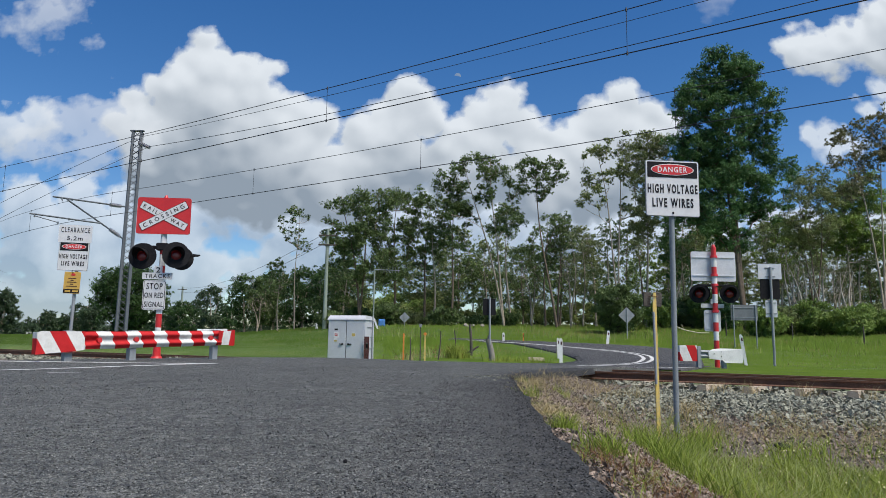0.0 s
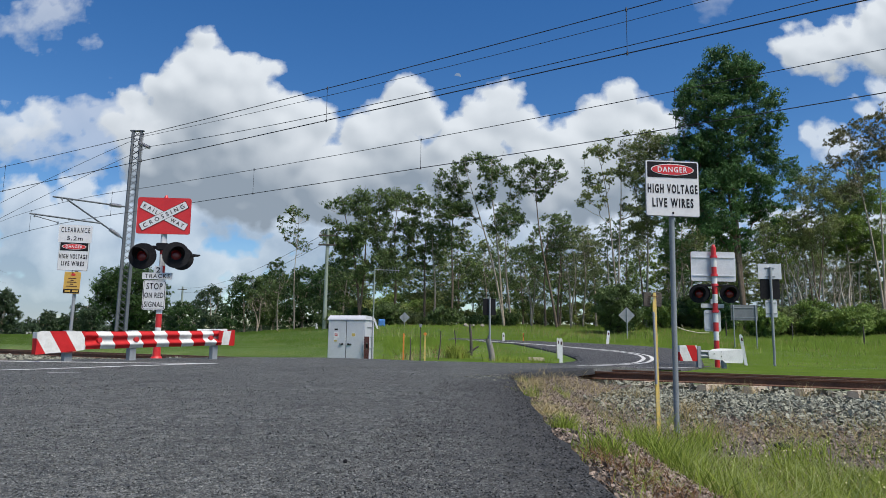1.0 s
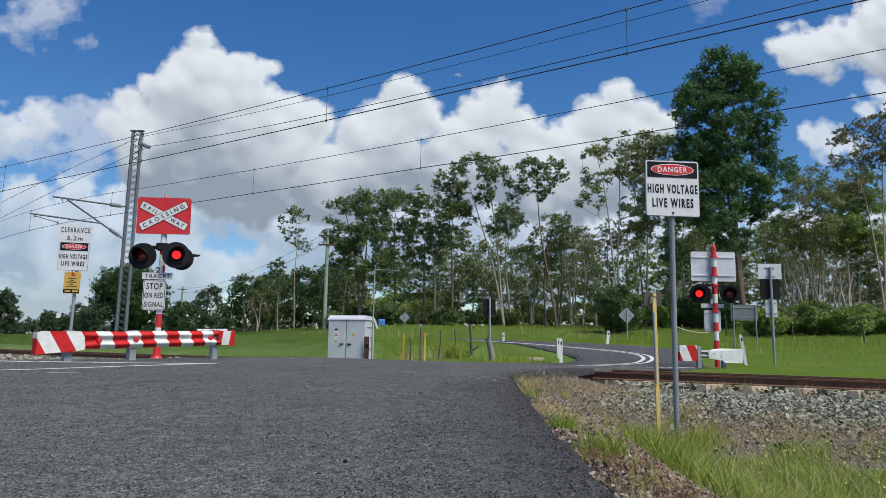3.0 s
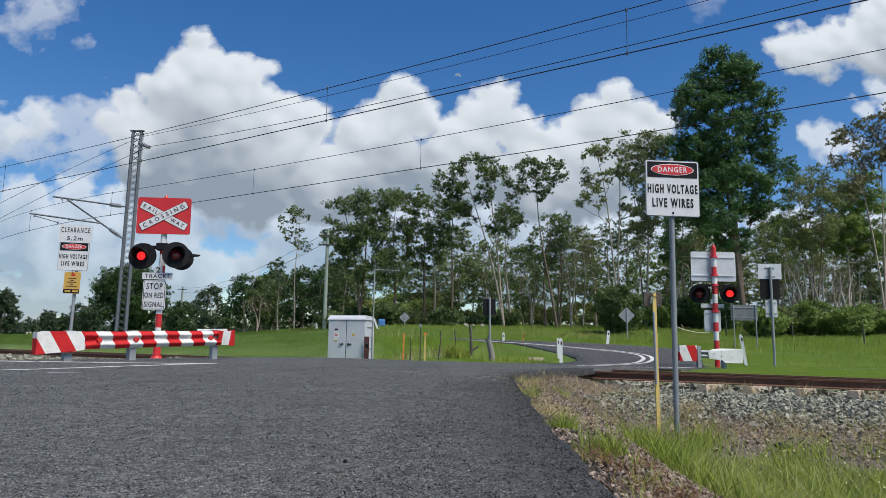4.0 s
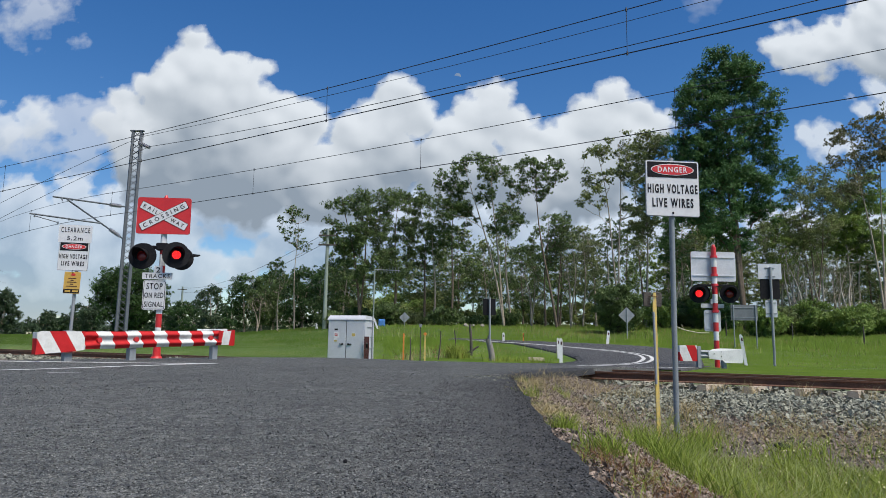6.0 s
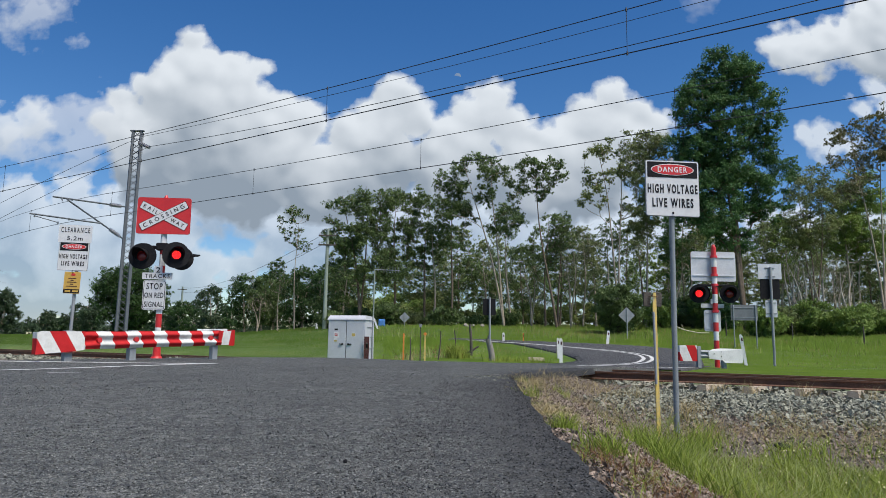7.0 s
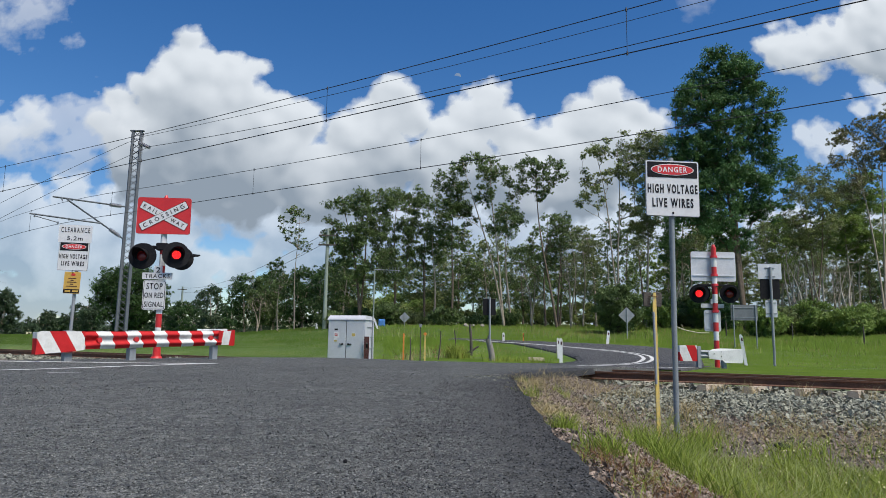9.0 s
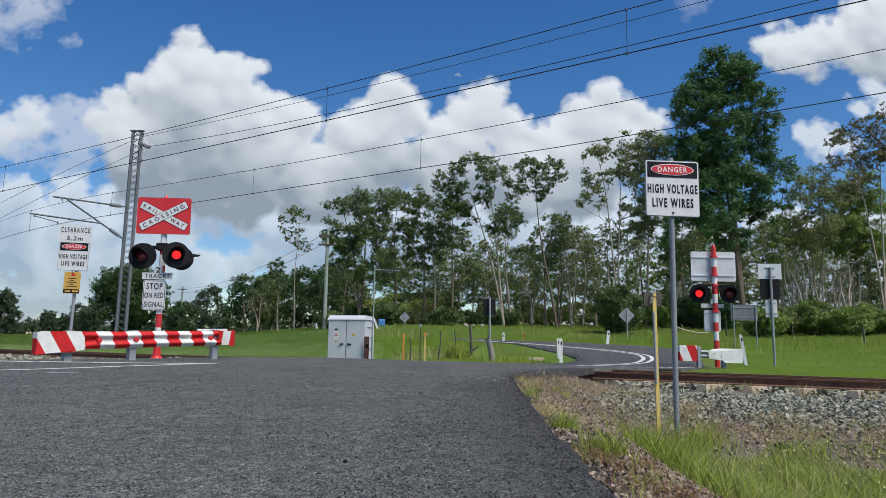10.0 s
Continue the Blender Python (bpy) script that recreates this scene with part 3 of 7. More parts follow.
def road_sheet(name, left, right, lift, mat, label, across=14, skirt=0.12, flat=None, ragged=0.0):
    """A road laid between two edge lines of equal length, with thickness at its edges."""
    rows = []
    for i, (a, b) in enumerate(zip(left, right)):
        row = []
        for k in range(across + 1):
            q = a.lerp(b, k / across)
            if k in (0, across) and ragged:
                q = q + Vector((ragged * noise.noise((q.x * 2.3, q.y * 2.3, 1)) + ragged * 0.5 * noise.noise((q.x * 9, q.y * 9, 2)), 0))
            z = (one_height(q.x, q.y) + lift) if flat is None else flat(q.x, q.y)
            row.append((q.x, q.y, z))
        first, last = row[0], row[-1]
        row = [(first[0], first[1], first[2] - skirt)] + row + [(last[0], last[1], last[2] - skirt)]
        rows.append(row)
    V = np.array(rows).reshape(-1, 3)
    w = across + 3
    idx = np.arange(len(V)).reshape(len(rows), w)
    F = np.stack([idx[:-1, :-1], idx[:-1, 1:], idx[1:, 1:], idx[1:, :-1]], -1).reshape(-1, 4)
    return tagged(new(name, sheet_mesh(name, V, F, mat, True)), label, "road", kind="structure")


def near_level(x, y):
    return 0.012 + 0.012 * float(noise.noise((x * 0.5, y * 0.5, 3))) - 0.09 * float(smooth(13.0, 15.0, NX * x + NY * y))


# near road and crossing: from behind the camera, over the rails
YS = [-7.0, -3.0, -1.0, 0.0, 0.8, 1.4, 1.9, 2.4, 2.9, 3.5, 4.1, 4.7, 5.3, 6.0, 6.7, 7.4, 8.0, 8.6, 9.3, 10.0, 10.8, 11.6, 12.4, 13.4, 14.6, 16.0, 17.4, 18.6]
right_edge = [Vector((float(np.interp(y, (-7, 8.6, 11.0, 13.0, 15.6, 18.6), (0.42, 0.9, 2.1, 3.2, 5.0, 7.3))) if y > 8.6 else float(road_edge(y)), y)) for y in YS]
left_edge = [Vector((float(np.interp(y, (-7, 9.5, 11.4, 12.8, 15.5, 17.0, 18.6), (-26, -17, -7.8, -6.9, -5.6, -3.9, -2.0))), y)) for y in YS]
left_f, right_f = spline(left_edge, 4), spline(right_edge, 4)
near_road = road_sheet("road", left_f, right_f, 0.0, M_asphalt, "coarse dark grey chip-seal road over the crossing", 60, 0.1, near_level, 0.05)


def mark_unworn(ob):
    """Bitumen that no wheel has worn stays dark along the broken edge and between the rails."""
    n = len(ob.data.vertices)
    co = np.empty(n * 3)
    ob.data.vertices.foreach_get("co", co)
    co = co.reshape(-1, 3)
    gap = road_edge(co[:, 1]) - co[:, 0]
    v = 1.7 * (1 - smooth(-0.1, 0.7, gap)) * (co[:, 1] < 12)
    ob.data.attributes.new("unworn", "FLOAT", "POINT").data.foreach_set("value", v.astype(np.float32))


mark_unworn(near_road)
# the far road bends back to the left beyond the crossing
inner = spline([(0.9, 15.9), (2.6, 17.4), (4.0, 20.4), (4.25, 22.8), (4.1, 25.1), (3.6, 27.9), (3.0, 30.1), (1.6, 31.4), (0.2, 32.4)], 6)
outer = spline([(5.3, 15.2), (6.7, 17.6), (8.4, 22.2), (9.3, 25.5), (9.3, 28.2), (7.9, 30.2), (5.0, 32.2), (2.6, 33.6), (0.6, 34.6)], 6)
road_sheet("road", inner, outer, 0.025, M_asphalt_far, "smooth grey asphalt road bending away into the grass", 10, 0.1)


def road_line(points, width, lift_fn, label):
    """A painted line on the road."""
    p = spline(points, 8)
    V, F = [], []
    for i, q in enumerate(p):
        t = (p[min(i + 1, len(p) - 1)] - p[max(i - 1, 0)]).normalized()
        side = Vector((-t.y, t.x)) * width / 2
        for c in (q + side, q - side):
            V.append((c.x, c.y, lift_fn(c.x, c.y)))
        if i:
            k = 2 * i
            F.append((k - 2, k - 1, k + 1, k))
    ob = new("road_marking", sheet_mesh("road_marking", V, F, M_line))
    tagged(ob, label, "road marking", kind="structure")


def on_near(x, y):
    return near_level(x, y) + 0.006


def on_far(x, y):
    return one_height(x, y) + 0.034


road_line([(-12.0, -7.0), (-6.9, 3.6), (-5.19, 8.1), (-4.5, 9.9), (-3.85, 11.5)], 0.15, on_near, "worn white edge line on dark asphalt")
road_line([(-7.3, 11.2), (-5.5, 11.27), (-3.7, 11.35)], 0.26, on_near, "worn white stop line on dark asphalt")
road_line([(-4.4, 7.68), (-4.22, 7.71), (-4.05, 7.74)], 0.04, on_near, "small fleck of old white paint")
for off in (-0.14, 0.14):
    road_line([(3.2 - off * 0.3, 16.25 + off), (4.4 - off * 0.3, 17.5 + off), (5.3 - off * 0.7, 18.8 + off * 0.6), (6.05 - off, 20.4), (6.6 - off, 21.9), (6.95 - off, 23.8), (6.7 - off * 0.7, 25.5 - off * 0.7), (5.7 - off * 0.3, 27.1 - off), (4.25, 29.2 - off), (3.1, 30.5 - off), (1.2, 32.4 - off)], 0.12, on_far, "white double centre line on asphalt bend")
road_line([(3.6, 16.0), (4.8, 16.15), (6.0, 16.3)], 0.12, on_far, "white stop line beyond the rails")


class Tubes:
    """Collects tapered limbs and turns them into one mesh."""

    def __init__(self):
        self.v, self.f = [], []

    def limb(self, pts, r0, r1, sides):
        pts = [Vector(p) for p in pts]
        base = len(self.v)
        for i, p in enumerate(pts):
            t = (pts[min(i + 1, len(pts) - 1)] - pts[max(i - 1, 0)]).normalized()
            u = t.orthogonal().normalized()
            w = t.cross(u)
            r = r0 + (r1 - r0) * i / (len(pts) - 1)
            for k in range(sides):
                a = 2 * math.pi * k / sides
                self.v.append(p + u * math.cos(a) * r + w * math.sin(a) * r)
        for i in range(len(pts) - 1):
            for k in range(sides):
                a, b = base + i * sides + k, base + i * sides + (k + 1) % sides
                self.f.append((a, b, b + sides, a + sides))

    def mesh(self, name, mat):
        return sheet_mesh(name, [tuple(v) for v in self.v], self.f, mat, True)


# ---------------------------------------------------------------- railway track
def rail_mesh():
    """A rail of 41 kg section, 100 m long: head, web and foot."""
    prof = [(-0.036, 0.0), (0.036, 0.0), (0.037, -0.034), (0.011, -0.046), (0.011, -0.135), (0.073, -0.156), (0.073, -0.17), (-0.073, -0.17), (-0.073, -0.156), (-0.011, -0.135), (-0.011, -0.046), (-0.037, -0.034)]
    bm = bmesh.new()
    rows = []
    for x in np.linspace(-70, 40, 56):
        rows.append([bm.verts.new((x, p[0] * 0.9, p[1] * 0.8 - 0.034)) for p in prof])
    for a, b in zip(rows, rows[1:]):
        for k in range(12):
            f = bm.faces.new((a[k], b[k], b[(k + 1) % 12], a[(k + 1) % 12]))
            f.material_index = 1 if k == 0 else 0
    return mesh_of(bm, "rail", [M_rust, M_railtop])


def build_track():
    m = Matrix(((TX, NX, 0, 0), (TY, NY, 0, 0), (0, 0, 1, 0), (0, 0, 0, 1)))
    track = thing("railway_track", m, "rusty narrow-gauge railway track on concrete sleepers in ballast", "railway track")
    me = rail_mesh()
    for d in (RAIL_C, RAIL_C + 1.14):
        part("rail", me, None, track, "", pose(0, d, 0))
    bm = bmesh.new()
    prof = [(-0.082, 0), (-0.062, 0.17), (0.062, 0.17), (0.082, 0)]
    for y in (-0.98, -0.45, 0.45, 0.98):
        ring = [bm.verts.new((x, y, z - (0.03 if abs(y) < 0.6 and z > 0 else 0))) for x, z in prof]
        if y > -0.9:
            for k in range(4):
                bm.faces.new((last[k], last[(k + 1) % 4], ring[(k + 1) % 4], ring[k]))
        else:
            bm.faces.new(ring)
        last = ring
    bm.faces.new(last[::-1])
    sl = mesh_of(bm, "sleeper", M_concrete)
    cl = mesh_of(box(bmesh.new(), (0.06, 0.05, 0.03), (0, 0, 0.18), bevel=0.006), "rail_clip", M_rust)
    for k in range(-70, 45):
        s = 0.37 + k * 0.685
        if -14.5 < s < -3.9:
            continue
        w = random.uniform(-0.02, 0.02)
        part("sleeper", sl, None, track, "", pose(s, RAIL_C + 0.57 + w, -0.34 if s > -2.95 or s < -14 else -0.4, 0, 0, random.uniform(-1.2, 1.2)))
        if -26 < s < 16:
            part("rail_clip", cl, None, track, "", pose(s, RAIL_C - 0.1, -0.34))


build_track()


# ---------------------------------------------------------------- signs and posts
def post(height_m, r, parent, mat, name="post", at=(0, 0, 0), cap=False):
    bm = tube(bmesh.new(), at, (at[0], at[1], at[2] + height_m), r, sides=16)
    if cap:
        tube(bm, (at[0], at[1], at[2] + height_m - 0.01), (at[0], at[1], at[2] + height_m + 0.03), r * 1.25, r * 1.1, 16)
    return part(name, bm, mat, parent)


def plate(w, h, parent, mat, centre, name="sign_plate", r=0.03, thick=0.004, label="", border=None):
    bm = slab(bmesh.new(), rounded(w, h, r), -thick, thick)
    bmesh.ops.translate(bm, vec=centre, verts=bm.verts)
    ob = part(name, bm, mat, parent, label)
    if border:
        inset, width = 0.012, 0.012
        b2 = bmesh.new()
        o = rounded(w - 2 * inset, h - 2 * inset, max(r - inset, 0.004))
        i = rounded(w - 2 * inset - 2 * width, h - 2 * inset - 2 * width, max(r - inset - width, 0.003))
        vo = [b2.verts.new((x, -thick - 0.0015, z)) for x, z in o]
        vi = [b2.verts.new((x, -thick - 0.0015, z)) for x, z in i]
        n = len(vo)
        for k in range(n):
            b2.faces.new((vo[k], vo[(k + 1) % n], vi[(k + 1) % n], vi[k]))
        bmesh.ops.translate(b2, vec=centre, verts=b2.verts)
        part("border", b2, border, parent)
    return ob


def bars(parent, mat, rows, name="lettering_bar"):
    """Unreadable small print as plain bars: x, y, z, width, height."""
    for x, y, z, w, h in rows:
        bm = slab(bmesh.new(), rounded(w, h, h * 0.2, 2), y - 0.0015, y + 0.001, 0, (x, z))
        part(name, bm, mat, parent)


def bolts(parent, spots):
    for x, y, z in spots:
        bm = tube(bmesh.new(), (x, y, z), (x, y - 0.008, z), 0.014, 0.011, 10)
        part("bolt", bm, M_black, parent)


def danger_face(parent, w, z_top, h, y):
    """White plate with a black band, a red oval and black words."""
    zc = z_top - h / 2
    plate(w + 0.014, h + 0.014, parent, M_galv, (0, y + 0.006, zc), "rim", 0.024)
    plate(w, h, parent, M_sign_white, (0, y, zc), r=0.02)
    plate(w - 0.03, h * 0.285, parent, M_black, (0, y - 0.006, z_top - h * 0.16), "black_band", 0.008, 0.0015)
    bm = slab(bmesh.new(), ellipse(w * 0.41, h * 0.105), y - 0.0105, y - 0.0078, 0, (0, z_top - h * 0.158))
    part("red_oval_rim", bm, M_letter_white, parent)
    bm = slab(bmesh.new(), ellipse(w * 0.395, h * 0.093), y - 0.0125, y - 0.0106, 0, (0, z_top - h * 0.158))
    part("red_oval", bm, M_red, parent)
    write("DANGER", w * 0.56, h * 0.1, (0, y - 0.0135, z_top - h * 0.158), parent, M_letter_white, spacing=1.2)
    write("HIGH VOLTAGE", w * 0.95, h * 0.17, (0, y - 0.006, z_top - h * 0.51), parent, weight=0.038, spacing=1.34)
    write("LIVE WIRES", w * 0.78, h * 0.17, (0, y - 0.006, z_top - h * 0.765), parent, weight=0.038, spacing=1.34)


# high-voltage warning sign on the verge
z0 = one_height(2.62, 7.7)
sign = thing("warning_sign", pose(2.62, 7.7, z0, 0, 0.4, 4), "white high-voltage warning sign on galvanised steel post", "sign")
post(3.1, 0.03, sign, M_sign_post, cap=True)
danger_face(sign, 0.622, 2.543 - z0, 0.645, -0.045)
bolts(sign, [(0, -0.05, 2.543 - z0 - 0.61)])
bm = box(bmesh.new(), (0.3, 0.02, 0.035), (0, -0.035, 2.3 - z0), bevel=0.004)
part("bracket", bm, M_sign_post, sign)

# yellow marker post with a small board tied behind it
z0 = one_height(2.33, 7.4)
mark = thing("marker_post", pose(2.33, 7.4, z0, 0, -0.4, 12), "scuffed yellow steel marker post with small weathered board", "post")
bm = bmesh.new()
box(bm, (0.036, 0.006, 1.62), (0, 0, 0.72), bevel=0.002)
box(bm, (0.006, 0.04, 1.62), (0.0, 0.022, 0.72), bevel=0.002)
box(bm, (0.022, 0.016, 1.5), (-0.022, -0.008, 0.7), bevel=0.003)
part("post", bm, M_yellow, mark)
bm = tube(bmesh.new(), (-0.026, -0.02, 0.55), (-0.03, -0.02, 1.32), 0.013, sides=10)
part("pipe", bm, M_galv, mark, "bare galvanised pipe")
for x in (-0.062, 0.07):
    bm = box(bmesh.new(), (0.085, 0.016, 0.16), (x, 0.055, 0.92 - z0), Euler((0, 0.05, 0.3 * x)).to_matrix(), bevel=0.006)
    part("board", bm, M_wood, mark, "small weathered wooden board")
bm = tube(bmesh.new(), (-0.04, -0.02, 0.95 - z0), (0.035, -0.006, 0.95 - z0), 0.004, sides=6)
tube(bm, (-0.04, -0.02, 0.96 - z0), (-0.04, 0.06, 0.95 - z0), 0.004, sides=6)
part("tie_wire", bm, M_rust, mark)

# clearance sign with warning plates below it
z0 = one_height(-7.2, 13.2)
clr = thing("clearance_sign", pose(-7.2, 13.2, z0, 0, 0.6, 8), "clearance 5.2m sign with high-voltage warning and yellow plate", "sign")
post(2.5 - z0, 0.03, clr, M_galv, at=(0, 0.05, 0))
plate(0.615, 0.347, clr, M_sign_white, (-0.072, 0, 2.44 - z0), r=0.02)
write("CLEARANCE", 0.53, 0.1, (-0.072, -0.006, 2.515 - z0), clr, spacing=1.45)
write("5.2m", 0.29, 0.085, (-0.072, -0.006, 2.35 - z0), clr, spacing=1.2)
sub = part("danger_plate", slab(bmesh.new(), rounded(0.3, 0.04, 0.005), 0.022, 0.04, 0, (0, 2.0 - z0)), M_galv, clr, "black, red and white danger plate", pose(-0.07, 0, 0))
danger_face(sub, 0.545, 2.27 - z0, 0.55, 0.004)
plate(0.3, 0.425, clr, M_yellow_sign, (-0.045, 0, 1.475 - z0), r=0.02, label="yellow contact plate")
bars(clr, M_brown, [(-0.045, -0.006, 1.475 - z0 + dz, wd, 0.014) for dz, wd in ((0.085, 0.15), (0.045, 0.06), (0.01, 0.17), (-0.03, 0.06), (-0.07, 0.2))])
bars(clr, M_red, [(-0.03, -0.006, 1.635 - z0, 0.075, 0.045)], "emblem")
plate(0.29, 0.075, clr, M_black, (-0.045, -0.006, 1.31 - z0), "black_band", 0.006, 0.0015)
bars(clr, M_yellow_sign, [(-0.11, -0.009, 1.31 - z0, 0.1, 0.03), (0.03, -0.009, 1.31 - z0, 0.11, 0.035)])
bolts(clr, [(-0.06, -0.006, 1.705 - z0), (-0.045, -0.006, 1.67 - z0)])


def lamp(parent, x, y, z, yaw, pitch=0.0, r=0.28):
    """A flashing lamp: round black background, deep hood, red lens, and the glowing disc that shows when it is lit."""
    m = pose(x, y, z, pitch, 0, yaw)
    head = part("lamp_target", slab(bmesh.new(), ellipse(r, r, 40), 0.0, 0.03), M_black, parent, at=m)
    bm = tube(bmesh.new(), (0, 0.03, 0), (0, 0.2, 0), 0.16, 0.12, 24)
    part("housing", bm, M_black, head)
    # hood: an open half-tube, long on top
    bm = bmesh.new()
    n = 26
    outer_r, rows = 0.155, []
    for k in range(n + 1):
        a = radians(-40 + 260 * k / n)
        length = 0.1 + 0.22 * max(0.0, math.sin(a))
        c, s = math.cos(a), math.sin(a)
        rows.append([bm.verts.new((c * outer_r, -0.002, s * outer_r)), bm.verts.new((c * outer_r * 1.03, -length, s * outer_r * 1.03)), bm.verts.new((c * outer_r * 0.96, -length, s * outer_r * 0.96)), bm.verts.new((c * outer_r * 0.94, -0.002, s * outer_r * 0.94))])
    for a, b in zip(rows, rows[1:]):
        for k in range(4):
            bm.faces.new((a[k], a[(k + 1) % 4], b[(k + 1) % 4], b[k])).smooth = True
    part("hood", bm, M_black, head)
    # lens: shallow dome with a ring of facets
    bm = bmesh.new()
    rings = []
    for r, yy in ((0.105, -0.004), (0.09, -0.016), (0.06, -0.026), (0.025, -0.03)):
        rings.append([bm.verts.new((r * math.cos(2 * math.pi * k / 28), yy, r * math.sin(2 * math.pi * k / 28))) for k in range(28)])
    for a, b in zip(rings, rings[1:]):
        for k in range(28):
            bm.faces.new((a[k], a[(k + 1) % 28], b[(k + 1) % 28], b[k])).smooth = True
    bm.faces.new(rings[-1])
    part("lens", bm, M_lens, head, "dark red lens")
    # glowing diodes on a disc, brightest in the middle
    bm = slab(bmesh.new(), ellipse(0.09, 0.09, 28), -0.002, 0.002)
    for ring, count in ((0.0, 1), (0.028, 5), (0.052, 10), (0.076, 14)):
        for k in range(count):
            a = 2 * math.pi * (k + 0.5 * (ring > 0.04)) / count
            slab(bm, ellipse(0.0085, 0.0085, 8), -0.0045, -0.0022, 1, (ring * math.cos(a), ring * math.sin(a)))
    return part("lit_disc", bm, [M_lit, M_lit_centre], head, "glowing red diodes")


def band_post(parent, height_m, r, bands, start_red=True, name="post"):
    """A round post painted in red and white bands, each band its own sleeve."""
    z, red = 0.0, start_red
    for b in bands:
        bm = tube(bmesh.new(), (0, 0, z), (0, 0, min(z + b, height_m)), r, sides=20)
        part("post_band", bm, M_red if red else M_white, parent)
        z += b
        red = not red


def crossing_signal(x, y, yaw, facing, label):
    """Level-crossing signal: banded post, crossbuck board, two lamps, plates. facing: True shows its front to the camera."""
    z0 = 0.0 if facing else one_height(x, y)
    sig = thing("crossing_signal", pose(x, y, z0, 0, -0.5 if facing else 0.3, yaw), label, "level crossing signal", "level crossing signals")
    return sig, z0


# near signal, facing the road
near_sig, z0 = crossing_signal(-6.02, 14.5, 6, True, "red and white railway crossing signal with twin flashing lamps")
band_post(near_sig, 3.42, 0.062, [0.58, 0.075, 0.287, 0.878, 0.15, 0.25, 0.11, 1.09], True)
bm = tube(bmesh.new(), (0, 0, 3.42), (0, 0, 3.52), 0.07, 0.02, 16)
part("post_cap", bm, M_red, near_sig)
bm = tube(bmesh.new(), (0, 0, 0), (0, 0, 0.05), 0.13, 0.1, 18)
tube(bm, (0, 0, 0.05), (0, 0, 0.3), 0.085, 0.07, 18)
part("base_flange", bm, M_red, near_sig)


def crossbuck(parent, zc, y, w=1.2, h=0.83):
    plate(w, h, parent, M_red, (0, y, zc), "target_board", 0.05, 0.006, "red reflective target board")
    plate(w, h, parent, M_sign_back, (0, y + 0.014, zc), "board_back", 0.05, 0.004)
    for yy, turn, words in ((y - 0.01, -27, None), (y - 0.014, 29, "CROSSING")):
        for big, mat, dy in ((0.0, M_letter, 0.0), (0.018, M_sign_white, -0.002)):
            o = rounded(w * 0.97 - big, 0.172 - big, 0.015, 3)
            c, s = math.cos(radians(turn)), math.sin(radians(turn))
            bm = slab(bmesh.new(), [(px * c - pz * s, px * s + pz * c) for px, pz in o], yy + dy - 0.001, yy + dy + 0.0008, 0, (0, zc))
            part("cross_arm", bm, mat, parent)
        c, s = math.cos(radians(turn)), math.sin(radians(turn))
        if words:
            write("CROSSING", w * 0.84, 0.092, (0, yy - 0.005, zc), parent, turn=turn, spacing=1.75)
        else:
            write("RAIL", 0.34, 0.092, (-0.31 * c, yy - 0.005, zc - 0.31 * s), parent, turn=turn, spacing=1.7)
            write("WAY", 0.31, 0.092, (0.32 * c, yy - 0.005, zc + 0.32 * s), parent, turn=turn, spacing=1.6)


crossbuck(near_sig, 3.05, -0.09, 1.12, 0.795)
bm = box(bmesh.new(), (0.62, 0.07, 0.07), (0.05, -0.02, 2.37), bevel=0.01)
box(bm, (0.24, 0.16, 0.16), (0.0, -0.04, 2.38), bevel=0.02)
for x in (-0.34, 0.36):
    box(bm, (0.06, 0.06, 0.22), (x, 0.02, 2.28), bevel=0.01)
part("lamp_arm", bm, M_black, near_sig, "black cross arm")
near_left = lamp(near_sig, -0.395, -0.12, 2.165, -4)
near_right = lamp(near_sig, 0.335, -0.2, 2.19, 24)
lamp(near_sig, 0.36, 0.12, 2.15, 200, r=0.25)
lamp(near_sig, -0.45, 0.16, 2.2, 176)
bm = slab(bmesh.new(), [(0.56, -0.03), (0.74, -0.005), (0.78, 0.025), (0.56, 0.045)], -0.05, 0.05, 0, (0, 2.2))
part("visor", bm, M_black, near_sig, "black visor of the rear lamp")
plate(0.17, 0.155, near_sig, M_sign_white, (-0.045, -0.09, 1.877), r=0.01)
write("2", 0.085, 0.115, (-0.045, -0.096, 1.877), near_sig)
plate(0.62, 0.142, near_sig, M_sign_white, (-0.057, -0.09, 1.745), r=0.01)
write("TRACKS", 0.51, 0.088, (-0.057, -0.096, 1.745), near_sig, spacing=1.35)
plate(0.468, 0.632, near_sig, M_sign_white, (-0.1, -0.09, 1.34), r=0.05, border=M_letter)
write("STOP", 0.33, 0.135, (-0.1, -0.098, 1.525), near_sig, spacing=1.15)
write("ON RED", 0.39, 0.115, (-0.1, -0.098, 1.335), near_sig, spacing=1.15)
write("SIGNAL", 0.39, 0.115, (-0.1, -0.098, 1.142), near_sig, spacing=1.15)
for z in (1.1, 1.58):
    bm = box(bmesh.new(), (0.3, 0.04, 0.04), (-0.06, -0.07, z), bevel=0.005)
    part("bracket", bm, M_galv, near_sig)

